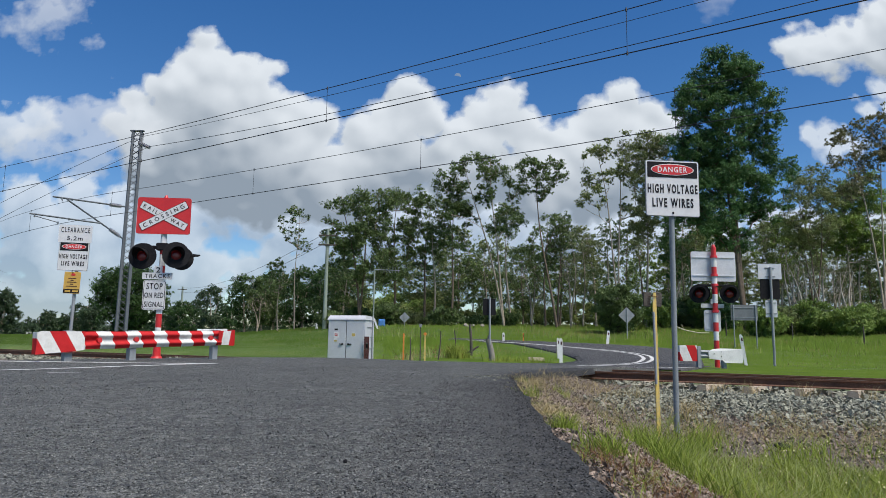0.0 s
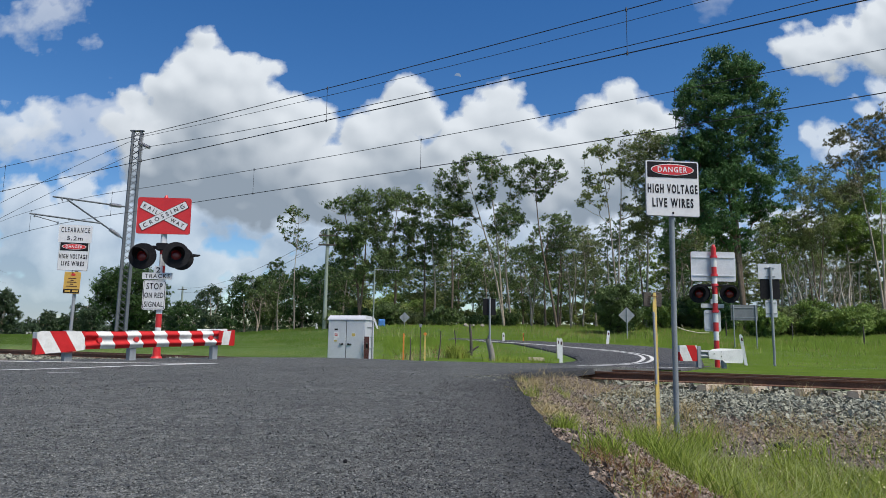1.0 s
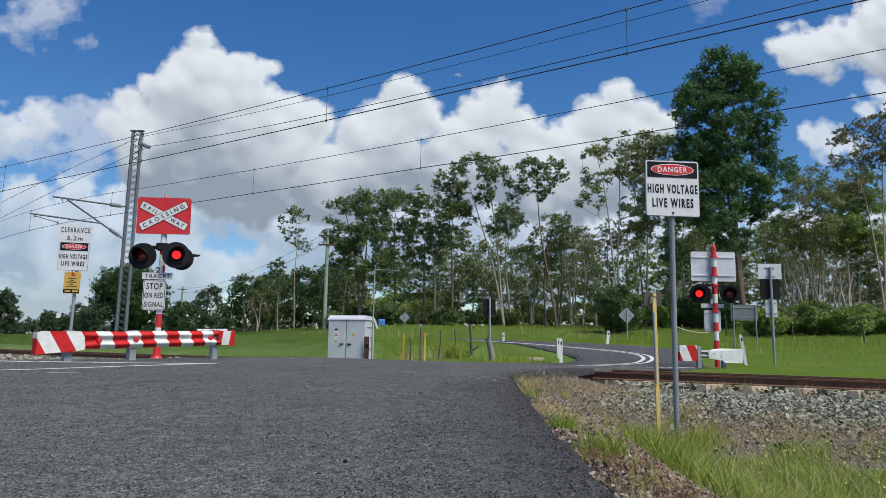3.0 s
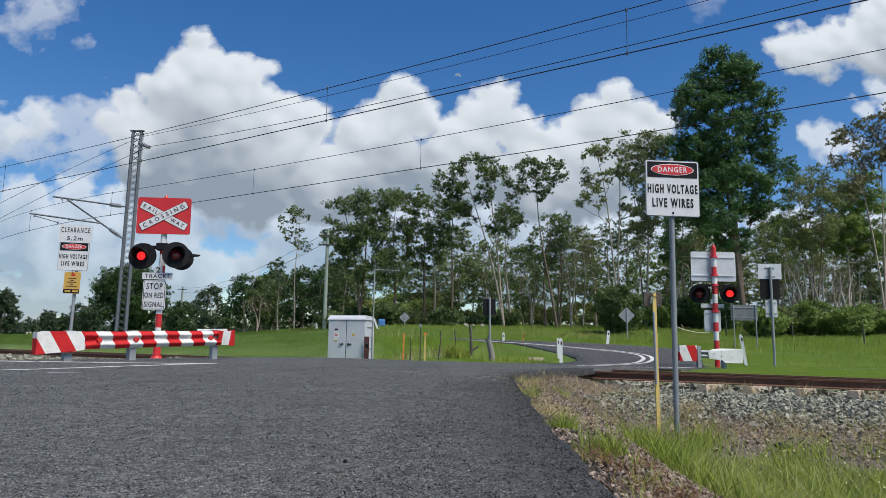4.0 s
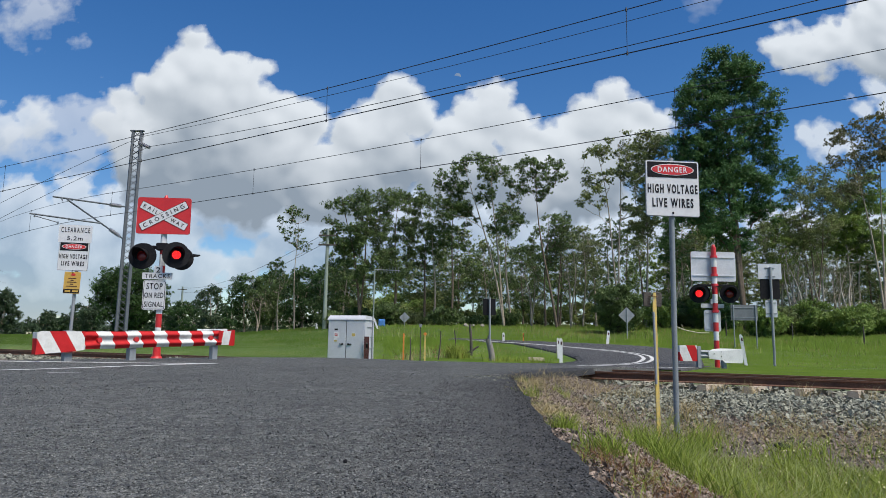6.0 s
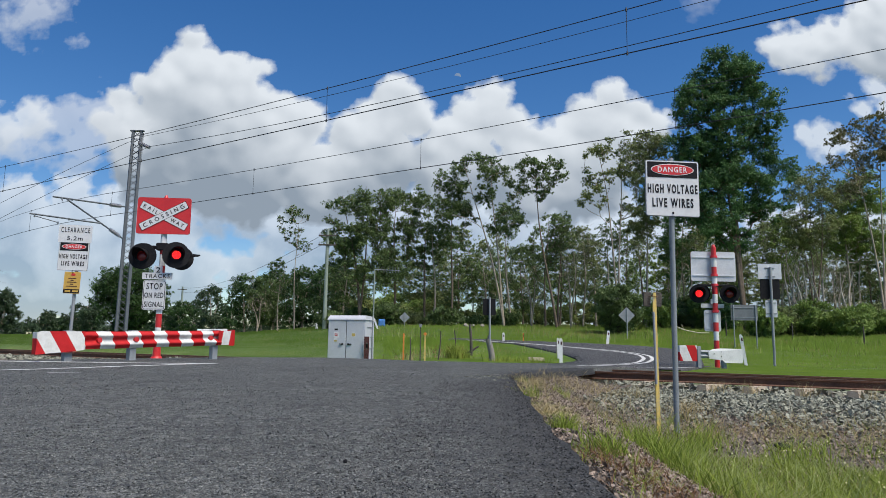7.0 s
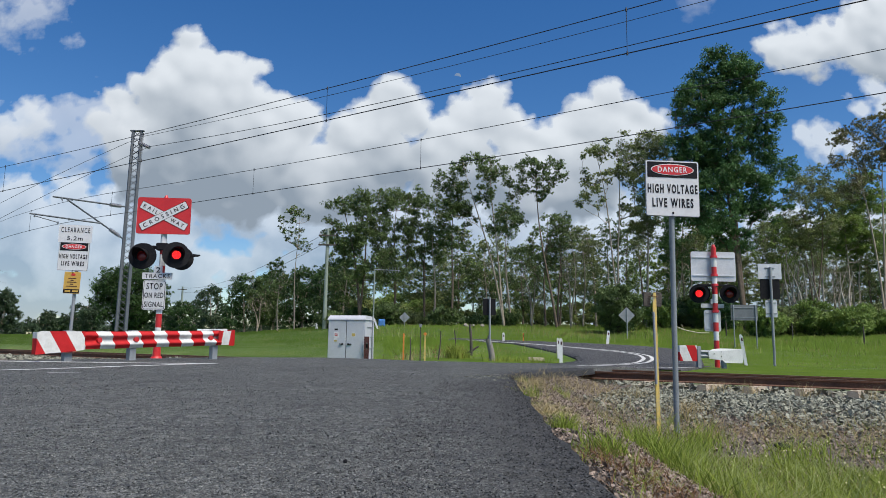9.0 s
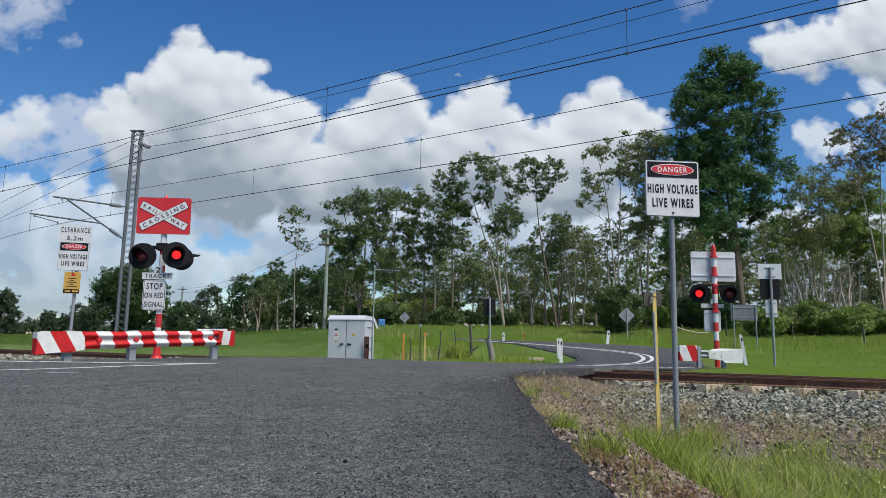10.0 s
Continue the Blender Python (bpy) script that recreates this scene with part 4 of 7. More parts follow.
# far signal, seen from behind, its rear lamps toward the camera
far_sig, z0 = crossing_signal(7.08, 17.6, 0, False, "red and white banded crossing signal seen from its bare metal back")
band_post(far_sig, 3.03 - z0, 0.065, [0.105 - z0, 0.244, 0.245, 0.231, 0.232, 0.248, 0.249, 0.235, 0.21, 0.25, 0.25, 0.25, 0.28], True)
for z in (2.77 - z0, 2.285 - z0, 2.03 - z0, 1.345 - z0):
    bm = tube(bmesh.new(), (0, 0, z - 0.03), (0, 0, z + 0.03), 0.095, 0.085, 18)
    part("collar", bm, M_red, far_sig)
bm = tube(bmesh.new(), (0, 0, 3.03 - z0), (0, 0, 3.09 - z0), 0.05, 0.03, 12)
part("post_cap", bm, M_red, far_sig)
plate(1.17, 0.78, far_sig, M_sign_back, (0.02, 0.1, 2.525 - z0), "board_back", 0.05, 0.005, "bare aluminium back of the crossbuck board")
bm = slab(bmesh.new(), rounded(1.17, 0.78, 0.05), 0.112, 0.118, 0, (0.02, 2.525 - z0))
part("target_board", bm, M_red, far_sig)
for dz in (-0.24, 0.24):
    bm = box(bmesh.new(), (1.1, 0.025, 0.035), (0.02, 0.085, 2.525 - z0 + dz), bevel=0.004)
    box(bm, (0.16, 0.1, 0.05), (0, 0.06, 2.525 - z0 + dz), bevel=0.006)
    part("rib", bm, M_sign_back, far_sig)
bm = box(bmesh.new(), (0.7, 0.05, 0.05), (0, 0.03, 2.02 - z0), bevel=0.008)
for x in (-0.38, 0.38):
    box(bm, (0.05, 0.05, 0.26), (x, 0.05, 1.92 - z0), bevel=0.008)
part("lamp_arm", bm, M_black, far_sig)
far_left = lamp(far_sig, -0.435, -0.06, 1.79 - z0, -16, r=0.24)
far_right = lamp(far_sig, 0.36, -0.06, 1.805 - z0, -14, r=0.24)
lamp(far_sig, -0.28, 0.22, 1.83 - z0, 170, r=0.235)
lamp(far_sig, 0.48, 0.22, 1.83 - z0, 176, r=0.235)
plate(0.6, 0.11, far_sig, M_sign_back, (-0.04, 0.08, 1.49 - z0), "plate_back", 0.01)
bm = box(bmesh.new(), (0.09, 0.1, 0.14), (-0.06, 0.05, 1.6 - z0), bevel=0.01)
part("junction_box", bm, M_sign_back, far_sig)
plate(0.43, 0.557, far_sig, M_sign_back, (-0.05, 0.09, 1.104 - z0), "plate_back", 0.05)
for dz in (-0.2, 0.2):
    bm = box(bmesh.new(), (0.38, 0.02, 0.03), (-0.05, 0.075, 1.104 - z0 + dz), bevel=0.004)
    part("rib", bm, M_sign_back, far_sig)
bm = tube(bmesh.new(), (0.08, -0.05, 0.02), (0.02, 0, 0.5), 0.015, sides=8)
part("cable_conduit", bm, M_white, far_sig)


# ---------------------------------------------------------------- guardrails
def w_beam(length, h=0.31, depth=0.026):
    """Corrugated steel beam along x."""
    prof = []
    n = 24
    for k in range(n + 1):
        u = k / n
        prof.append((depth * math.cos(4 * math.pi * u) - 0.03, (u - 0.5) * h))
    bm = bmesh.new()
    rows = []
    for x in np.linspace(-length / 2, length / 2, 25):
        rows.append([[bm.verts.new((x, y + dy, z)) for y, z in prof] for dy in (0.0, 0.006)])
    for a, b in zip(rows, rows[1:]):
        for i in (0, 1):
            for k in range(n):
                q = (a[i][k], b[i][k], b[i][k + 1], a[i][k + 1])
                bm.faces.new(q if i == 0 else q[::-1]).smooth = True
        for k in (0, n):
            bm.faces.new((a[0][k], a[1][k], b[1][k], b[0][k]))
    return bm


def guardrail(at, left, right, posts, reflectors, top, drop, label):
    """Striped W-beam from left to right on stub posts, a flared plate at one end, a crumpled fold at the other."""
    g = thing("guardrail", at, label, "guardrail", "guardrails at the crossing")
    zc = top - 0.155
    tilt = pose(0, 0, zc, 0, drop, 0)
    bm = w_beam(right - left)
    bmesh.ops.translate(bm, verts=bm.verts[:], vec=((left + right) / 2, 0, 0))
    # dents from old knocks, the worst at the crumpled end
    for v in bm.verts:
        x, z = v.co.x, v.co.z
        v.co.y += 0.02 * noise.noise((x * 3.0, z * 5.0, 4.0))
        v.co.z += 0.008 * noise.noise((x * 2.0, 7.0, 1.0))
        u = max(0.0, (x - right + 0.32) / 0.32)
        v.co.y += u * 0.05 * math.sin(z * 26 + x * 9)
        w = max(0.0, 1 - abs(x - left - 0.12) / 0.16)
        v.co.y += w * 0.04 * math.cos(z * 18)
    part("beam", bm, M_box_stripe, g, "dented corrugated beam with red and white bands", tilt)
    # flared end: a flat plate that deepens outward, folded back along its outer and lower edges
    bm = slab(bmesh.new(), [(left - 0.8, -0.215), (left + 0.03, -0.165), (left + 0.03, 0.155), (left - 0.7, 0.165), (left - 0.77, 0.15)], -0.064, -0.054)
    box(bm, (0.01, 0.13, 0.36), (left - 0.78, 0.005, -0.03), bevel=0.004)
    box(bm, (0.5, 0.1, 0.01), (left - 0.35, -0.01, -0.19), bevel=0.004)
    part("end_terminal", bm, M_flare_stripe, g, "flared striped end terminal", tilt)
    bm = slab(bmesh.new(), [(right - 0.08, -0.15), (right + 0.24, -0.15), (right + 0.25, -0.17), (right + 0.36, -0.17), (right + 0.36, 0.16), (right + 0.2, 0.14), (right - 0.08, 0.15)], -0.06, -0.05)
    for v in bm.verts:
        v.co.y += 0.05 * noise.noise((v.co.x * 5, v.co.z * 6, 2))
    box(bm, (0.01, 0.22, 0.33), (right + 0.36, 0.05, 0.0), bevel=0.004)
    part("end_terminal", bm, M_fold_stripe, g, "crumpled striped end terminal", tilt)
    bm = box(bmesh.new(), (0.8, 0.01, 0.33), (right - 0.04, 0.17, 0.02), bevel=0.004)
    part("backing_plate", bm, M_white, g, "white backing plate behind the crumpled end", tilt)
    for x in posts:
        h = zc + 0.17 - x * math.sin(radians(drop))
        bm = bmesh.new()
        box(bm, (0.13, 0.012, h), (x, 0.02, h / 2), bevel=0.003)
        box(bm, (0.012, 0.1, h), (x - 0.06, 0.07, h / 2), bevel=0.003)
        box(bm, (0.012, 0.1, h), (x + 0.06, 0.07, h / 2), bevel=0.003)
        part("post", bm, M_galv, g)
    for x in reflectors:
        bm = tube(bmesh.new(), (x, 0.0, 0.0), (x, -0.062, 0), 0.046, 0.044, 18)
        part("reflector", bm, M_red, g, "round red reflector", tilt)
    return g


ga, gb = Vector((-6.5, 11.35)), Vector((-4.5, 14.75))
mid, way = (ga + gb) / 2, gb - ga
yaw = math.degrees(math.atan2(way.y, way.x))
guardrail(pose(mid.x, mid.y, 0, 0, 0, yaw), -1.43, 1.6, (-1.62, -0.4, 1.52), (-1.12, -0.39, 1.34), 0.565, -1.7, "low dented red and white striped steel guardrail beside the road")
z0 = one_height(6.5, 17)
fg = thing("guardrail", pose(6.6, 16.9, z0, 0, 0, 4), "short striped guardrail end with white terminal at the far crossing", "guardrail", "guardrails at the crossing")
bm = box(bmesh.new(), (0.43, 0.014, 0.385), (-0.518, 0, 0.265 - z0), bevel=0.005)
box(bm, (0.014, 0.14, 0.37), (-0.735, 0.07, 0.265 - z0), bevel=0.004)
part("end_terminal", bm, M_end_stripe, fg, "red and white striped end plate")
part("post", box(bmesh.new(), (0.09, 0.12, 0.44 - z0), (-0.245, 0.05, 0.22 - z0 / 2), bevel=0.006), M_galv, fg)
part("post", box(bmesh.new(), (0.09, 0.12, 0.3 - z0), (0.42, 0.1, 0.15 - z0 / 2), bevel=0.006), M_galv, fg)
part("beam", w_beam(0.5, 0.2, 0.02), M_galv, fg, "bare galvanised corrugated beam", pose(-0.02, 0.04, 0.25 - z0, 0, 2, 0))
bm = slab(bmesh.new(), [(0.0, 0.145), (0.34, 0.1), (0.38, 0.045), (0.83, 0.04), (0.845, 0.06), (0.845, 0.37), (0.82, 0.39), (0.3, 0.394), (0.1, 0.375), (-0.012, 0.32), (-0.02, 0.25)], -0.022, -0.008, 0, (0, -z0))
for v in bm.verts:
    v.co.y += 0.03 * noise.noise((v.co.x * 4, v.co.z * 5, 6))
box(bm, (0.014, 0.1, 0.33), (0.84, 0.04, 0.215 - z0), bevel=0.004)
part("end_terminal", bm, M_white, fg, "blunt dented white end terminal")
bolts(fg, [(0.12, -0.03, 0.26 - z0), (0.3, -0.03, 0.2 - z0), (0.3, -0.03, 0.31 - z0)])

# far clearance sign, seen from behind
z0 = one_height(9.36, 19.3)
fc = thing("clearance_sign", pose(9.36, 19.3, z0, 0, 0.2, -4), "back of a clearance sign with black plate on steel post", "sign")
post(2.72 - z0, 0.035, fc, M_galv, at=(0, -0.05, 0))
plate(0.65, 0.44, fc, M_sign_back, (0, 0, 2.6 - z0), "plate_back", 0.02)
plate(0.55, 0.58, fc, M_black, (-0.01, 0.012, 2.1 - z0), "black_plate_back", 0.02, label="black painted plate back")
plate(0.32, 0.48, fc, M_sign_back, (0, 0, 1.53 - z0), "plate_back", 0.02)
for dz in (2.45, 2.7, 1.4, 1.7):
    bm = box(bmesh.new(), (0.28, 0.02, 0.025), (0, -0.012, dz - z0), bevel=0.004)
    part("rib", bm, M_galv, fc)

# grey board on two posts
z0 = one_height(12.9, 29.0)
tb = thing("road_sign", pose(12.9, 29.0, z0, 0, 0, -6), "back of a grey road sign board on two posts", "sign")
for x in (-0.45, 0.46):
    post(2.25 - z0, 0.025, tb, M_galv, at=(x, -0.03, 0))
plate(1.1, 0.66, tb, M_grey_board, (0, 0, 1.92 - z0), "board_back", 0.02)
for dz in (-0.2, 0.2):
    bm = box(bmesh.new(), (1.05, 0.02, 0.03), (0, -0.012, 1.92 - z0 + dz), bevel=0.004)
    part("rib", bm, M_galv, tb)


def diamond_sign(x, y, zc, side, lean=0.0):
    z0 = one_height(x, y)
    ob = thing("diamond_sign", pose(x, y, z0, 0, lean, 0), "bare metal back of a diamond warning sign on a post", "sign", "diamond road signs")
    post(zc - z0 + side * 0.6, 0.03, ob, M_galv, at=(0, -0.03, 0))
    o = [(u * 0.7071 - v * 0.7071, u * 0.7071 + v * 0.7071) for u, v in rounded(side, side, side * 0.08, 4)]
    bm = slab(bmesh.new(), o, -0.004, 0.004, 0, (0, zc - z0))
    part("sign_back", bm, M_galv, ob)
    bm = box(bmesh.new(), (side * 0.9, 0.02, 0.04), (0, -0.012, zc - z0), bevel=0.004)
    part("rib", bm, M_galv, ob)


diamond_sign(9.78, 36.0, 2.05, 0.62)
diamond_sign(-2.47, 45.0, 2.1, 0.5)

# black board lashed to a broken stump
z0 = one_height(1.43, 20.0)
bb = thing("sign_on_stump", pose(1.43, 20.0, z0, 0, -0.3, 0), "black-backed sign on a pole lashed to a broken wooden stump", "sign")
post(1.33 - z0, 0.03, bb, M_galv, at=(-0.02, -0.05, 0.45))
plate(0.37, 0.48, bb, M_black, (-0.03, 0, 1.5 - z0), "board_back", 0.01)
tb = Tubes()
tb.limb([(0.07, 0, -0.2), (0.05, 0.01, 0.1), (0.02, -0.01, 0.3), (-0.03, 0.01, 0.5), (-0.07, 0, 0.64)], 0.1, 0.08, 10)
tb.limb([(-0.03, 0.03, 0.5), (-0.06, 0.03, 0.66), (-0.05, 0.02, 0.75)], 0.05, 0.015, 7)
bm = tb.mesh("stump", M_stump)
part("stump", bm, None, bb, "split grey stump")

# signalling cabinet
z0 = -0.21
cab = thing("equipment_cabinet", pose(-3.1, 22.2, z0, 0, 0, -15), "light grey metal trackside cabinet with double doors", "cabinet")
bm = box(bmesh.new(), (1.28, 0.8, 1.3), (0, 0.4, 0.69), bevel=0.01)
part("body", bm, M_cabinet, cab)
bm = bmesh.new()
lid = [(-0.67, -0.045, 1.345), (0.67, -0.045, 1.345), (0.67, 0.85, 1.345), (-0.67, 0.85, 1.345), (-0.66, -0.03, 1.385), (0.66, -0.03, 1.385), (0.66, 0.84, 1.385), (-0.66, 0.84, 1.385), (-0.63, 0.09, 1.49), (0.65, 0.09, 1.49), (0.65, 0.7, 1.47), (-0.63, 0.7, 1.47)]
v = [bm.verts.new(q) for q in lid]
for f in ((3, 2, 1, 0), (8, 9, 10, 11), *((k + i, k + (i + 1) % 4, k + 4 + (i + 1) % 4, k + 4 + i) for k in (0, 4) for i in range(4))):
    bm.faces.new([v[k] for k in f])
part("roof", bm, M_cabinet, cab, "pitched lid with folded rim")
part("roof_gap", box(bmesh.new(), (1.27, 0.79, 0.012), (0, 0.4, 1.341)), M_black, cab)
for x in (-0.315, 0.315):
    bm = box(bmesh.new(), (0.6, 0.02, 1.22), (x, -0.011, 0.7), bevel=0.006)
    door = part("door", bm, M_cabinet, cab)
    sx = 0.17 if x < 0 else -0.2
    bm = box(bmesh.new(), (0.13, 0.03, 0.028), (sx * 0.9 + x, -0.04, 0.56), bevel=0.006)
    tube(bm, (x + sx * 1.15, -0.02, 0.56), (x + sx * 1.15, -0.05, 0.56), 0.028, sides=12)
    part("handle", bm, M_black, door)
part("door_gap", box(bmesh.new(), (0.012, 0.006, 1.22), (0, -0.003, 0.7)), M_black, cab)
for x in (-0.61, 0.61):
    for z in (0.3, 0.7, 1.1):
        part("hinge", tube(bmesh.new(), (x, -0.02, z - 0.05), (x, -0.02, z + 0.05), 0.014, sides=8), M_cabinet, cab)
bars(cab, M_sign_white, [(-0.34, -0.024, 0.86, 0.19, 0.2), (-0.36, -0.024, 0.69, 0.13, 0.13), (0.26, -0.024, 0.86, 0.15, 0.14)], "sticker")
bars(cab, M_red, [(-0.34, -0.027, 0.88, 0.13, 0.028), (-0.34, -0.027, 0.83, 0.1, 0.02)], "sticker_print")
bars(cab, M_yellow, [(0.26, -0.027, 0.86, 0.12, 0.1), (-0.36, -0.027, 0.66, 0.1, 0.05)], "sticker_print")
bars(cab, M_black, [(-0.35, -0.024, 1.03, 0.12, 0.055)], "vent")
for x, y, z in ((0.3, 0.3, 1.47), (0.655, 0.62, 1.44)):
    part("lifting_eye", tube(bmesh.new(), (x, y, z), (x, y, z + 0.06), 0.016, 0.01, 8), M_galv, cab)
bm = box(bmesh.new(), (1.3, 0.82, 0.1), (0, 0.4, 0.03), bevel=0.01)
part("plinth", bm, M_concrete, cab)
for y in (0.02, 0.78):
    part("corner_strip", box(bmesh.new(), (0.012, 0.04, 1.28), (0.645, y, 0.69), bevel=0.003), M_cabinet, cab)
for z, y0, y1 in ((0.42, 0.1, 0.75), (1.12, 0.2, 0.6), (0.8, 0.5, 0.75)):
    bm = box(bmesh.new(), (0.025, y1 - y0, 0.02), (0.652, (y0 + y1) / 2, z), bevel=0.003)
    part("side_rail", bm, M_galv, cab)
part("conduit", tube(bmesh.new(), (0.67, 0.62, 0.0), (0.67, 0.62, 1.5), 0.02, sides=8), M_galv, cab)
bm = box(bmesh.new(), (0.06, 0.08, 0.22), (-0.66, 0.2, 0.5), bevel=0.01)
part("side_box", bm, M_cabinet, cab)

# brown marker board by the cabinet
bp = thing("marker_board", pose(-2.4, 21.9, -0.2, 0, 0, 0), "dark brown wooden board with small white marks beside the cabinet", "board")
bm = box(bmesh.new(), (0.16, 0.04, 0.8), (0, 0, 0.4), bevel=0.008)
part("board", bm, M_brown, bp)
bars(bp, M_letter_white, [(0.01, -0.022, 0.5, 0.016, 0.2), (0.01, -0.022, 0.2, 0.014, 0.07)], "mark")

# antenna on a thin mast behind the cabinet
z0 = one_height(-2.33, 23.2)
an = thing("antenna", pose(-2.34, 23.2, z0), "thin steel mast with a small directional antenna", "antenna")
post(2.92 - z0, 0.025, an, M_pole, at=(0, 0, 0))
bm = tube(bmesh.new(), (-0.02, 0, 2.9 - z0), (0.86, 0, 2.88 - z0), 0.012, sides=8)
part("boom", bm, M_galv, an)
for k in range(8):
    x = 0.12 + k * 0.1
    bm = tube(bmesh.new(), (x, 0, 2.8 - z0), (x, 0, 2.99 - z0), 0.005, sides=6)
    part("element", bm, M_galv, an)


def picket(x, y, top, mat, label, w=0.05, lean=(0, 0), name="fence_post"):
    z0 = one_height(x, y)
    bm = bmesh.new()
    if mat is M_wood:
        tube(bm, (0, 0, -0.1), (0.01, 0, (top - z0) * 0.6), w * 0.62, w * 0.55, 9)
        tube(bm, (0.01, 0, (top - z0) * 0.6), (-0.01, 0, top - z0), w * 0.55, w * 0.45, 9)
    else:
        box(bm, (w, w * 0.35, top - z0 + 0.1), (0, 0, (top - z0) / 2 - 0.05), bevel=0.004)
        box(bm, (w * 0.3, w, top - z0 + 0.08), (0, w * 0.4, (top - z0) / 2 - 0.05), bevel=0.003)
    ob = part(name, bm, mat, None)
    ob.matrix_basis = pose(x, y, z0, lean[0], lean[1], 0)
    return tagged(ob, label, "post", "posts in the grass")


picket(-1.11, 20.0, 0.69, M_orange, "faded orange steel marker post in grass", 0.045)
picket(-0.91, 19.8, 0.57, M_wood, "dark weathered fence post in long grass", 0.032, (0, 1))
picket(-0.64, 20.6, 0.98, M_wood, "thin grey post with a small plate", 0.03)
picket(-0.48, 19.8, 0.66, M_yellow, "yellow steel marker post in grass", 0.045)
picket(-0.09, 20.6, 0.78, M_wood, "leaning dark fence post", 0.034, (0, 5))
picket(0.48, 22.0, 0.85, M_wood, "leaning dark fence post", 0.034, (0, -4))
picket(0.99, 22.6, 1.06, M_wood, "thick broken fence post", 0.085, (0, -3))
picket(0.7, 22.7, 0.66, M_wood, "low broken timber leaning on a post", 0.06, (0, 62))
bm = tube(bmesh.new(), (0, -0.02, 0), (0, 0.02, 0), 0.045, sides=14)
ob = part("reflector_disc", bm, M_orange)
ob.matrix_basis = pose(-0.48, 19.77, 0.68)
tagged(ob, "orange round marker disc on a yellow post", "marker")
bm = box(bmesh.new(), (0.08, 0.02, 0.1), bevel=0.01)
ob = part("post_plate", bm, M_galv)
ob.matrix_basis = pose(-0.64, 20.56, 0.94)
tagged(ob, "small pale metal plate on a thin post", "plate")


def guide_post(x, y, top, lean=(0, 0), orange=False, w=0.1):
    z0 = one_height(x, y)
    ob = thing("guide_post", pose(x, y, z0, lean[0], lean[1], 0), "orange marker post beside the road" if orange else "white roadside guide post with dark reflector", "guide post", "guide posts along the road")
    h = top - z0
    bm = slab(bmesh.new(), [(-w / 2, -0.1), (w / 2, -0.1), (w / 2, h - 0.06), (w * 0.1, h), (-w / 2, h - 0.02)], -0.012, 0.012)
    part("post", bm, M_orange if orange else M_white, ob)
    bm = slab(bmesh.new(), rounded(w * 0.5, 0.1, 0.01, 3), -0.017, -0.0125, 0, (0.01, h - 0.15))
    part("reflector", bm, M_brown, ob)


guide_post(3.42, 19.6, 0.62, (0, 0), False, 0.09)
guide_post(3.73, 21.8, 0.66, (0, -2), False, 0.07)
guide_post(2.9, 32.0, 0.98)
guide_post(3.9, 32.6, 0.98, orange=True, w=0.055)
guide_post(7.42, 30.6, 1.12, (0, 6), False, 0.12)
guide_post(8.88, 20.0, 0.82, (0, -8), False, 0.09)


# fallen timber and odds and ends
bm = bmesh.new()
bmesh.ops.create_icosphere(bm, subdivisions=1, radius=0.008)
ob = part("loose_stone", bm, M_black)
ob.matrix_basis = pose(-0.31, 2.3, near_level(-0.31, 2.3) + 0.005)
tagged(ob, "single black stone lying on the road", "stone")
bm = slab(bmesh.new(), rounded(0.46, 0.1, 0.03, 4), -0.08, 0.08)
ob = part("timber_block", bm, M_concrete)
ob.matrix_basis = pose(2.82, 20.4, 0.0, 0, 2, 8)
tagged(ob, "pale sawn timber block lying in the grass", "timber")
tb = Tubes()
tb.limb([(-0.9, 0, 0.25), (-0.4, 0.1, 0.12), (0.3, -0.05, 0.05), (0.9, 0, 0.12)], 0.035, 0.02, 7)
tb.limb([(-0.4, 0.1, 0.12), (-0.6, 0.1, 0.4)], 0.02, 0.008, 5)
ob = part("fallen_branch", tb.mesh("fallen_branch", M_branch), None)
ob.matrix_basis = pose(13.6, 37.0, one_height(13.6, 37.0) + 0.35, 0, 6, 0)
tagged(ob, "pale bare fallen branch in the grass", "branch")
for x, y, top in ((19.9, 38.7, 1.9), (21.1, 34.1, 1.6), (24.5, 40.0, 2.0), (16.9, 40.5, 2.0)):
    picket(x, y, top, M_wood, "thin dark fence post in the paddock", 0.06)
guide_post(-4.05, 43.0, 2.0, (0, -20), False, 0.11)
bm = slab(bmesh.new(), rounded(0.14, 1.3, 0.02, 3), -0.05, 0.05, 0, (0, 0.6))
ob = part("white_stake", bm, M_white)
ob.matrix_basis = pose(-9.1, 49.6, one_height(-9.1, 49.6))
tagged(ob, "white stake beside the power pole", "stake")
bm = box(bmesh.new(), (0.45, 0.4, 0.46), (0, 0, 0.24), bevel=0.1)
for v in bm.verts:
    v.co += 0.1 * Vector((noise.noise(v.co * 3), 0, noise.noise(v.co * 4 + Vector((5, 0, 0)))))
ob = part("tarpaulin", bm, M_blue)
ob.matrix_basis = pose(-4.05, 46.0, one_height(-4.05, 46.0))
tagged(ob, "blue tarpaulin heap behind long grass", "tarpaulin")


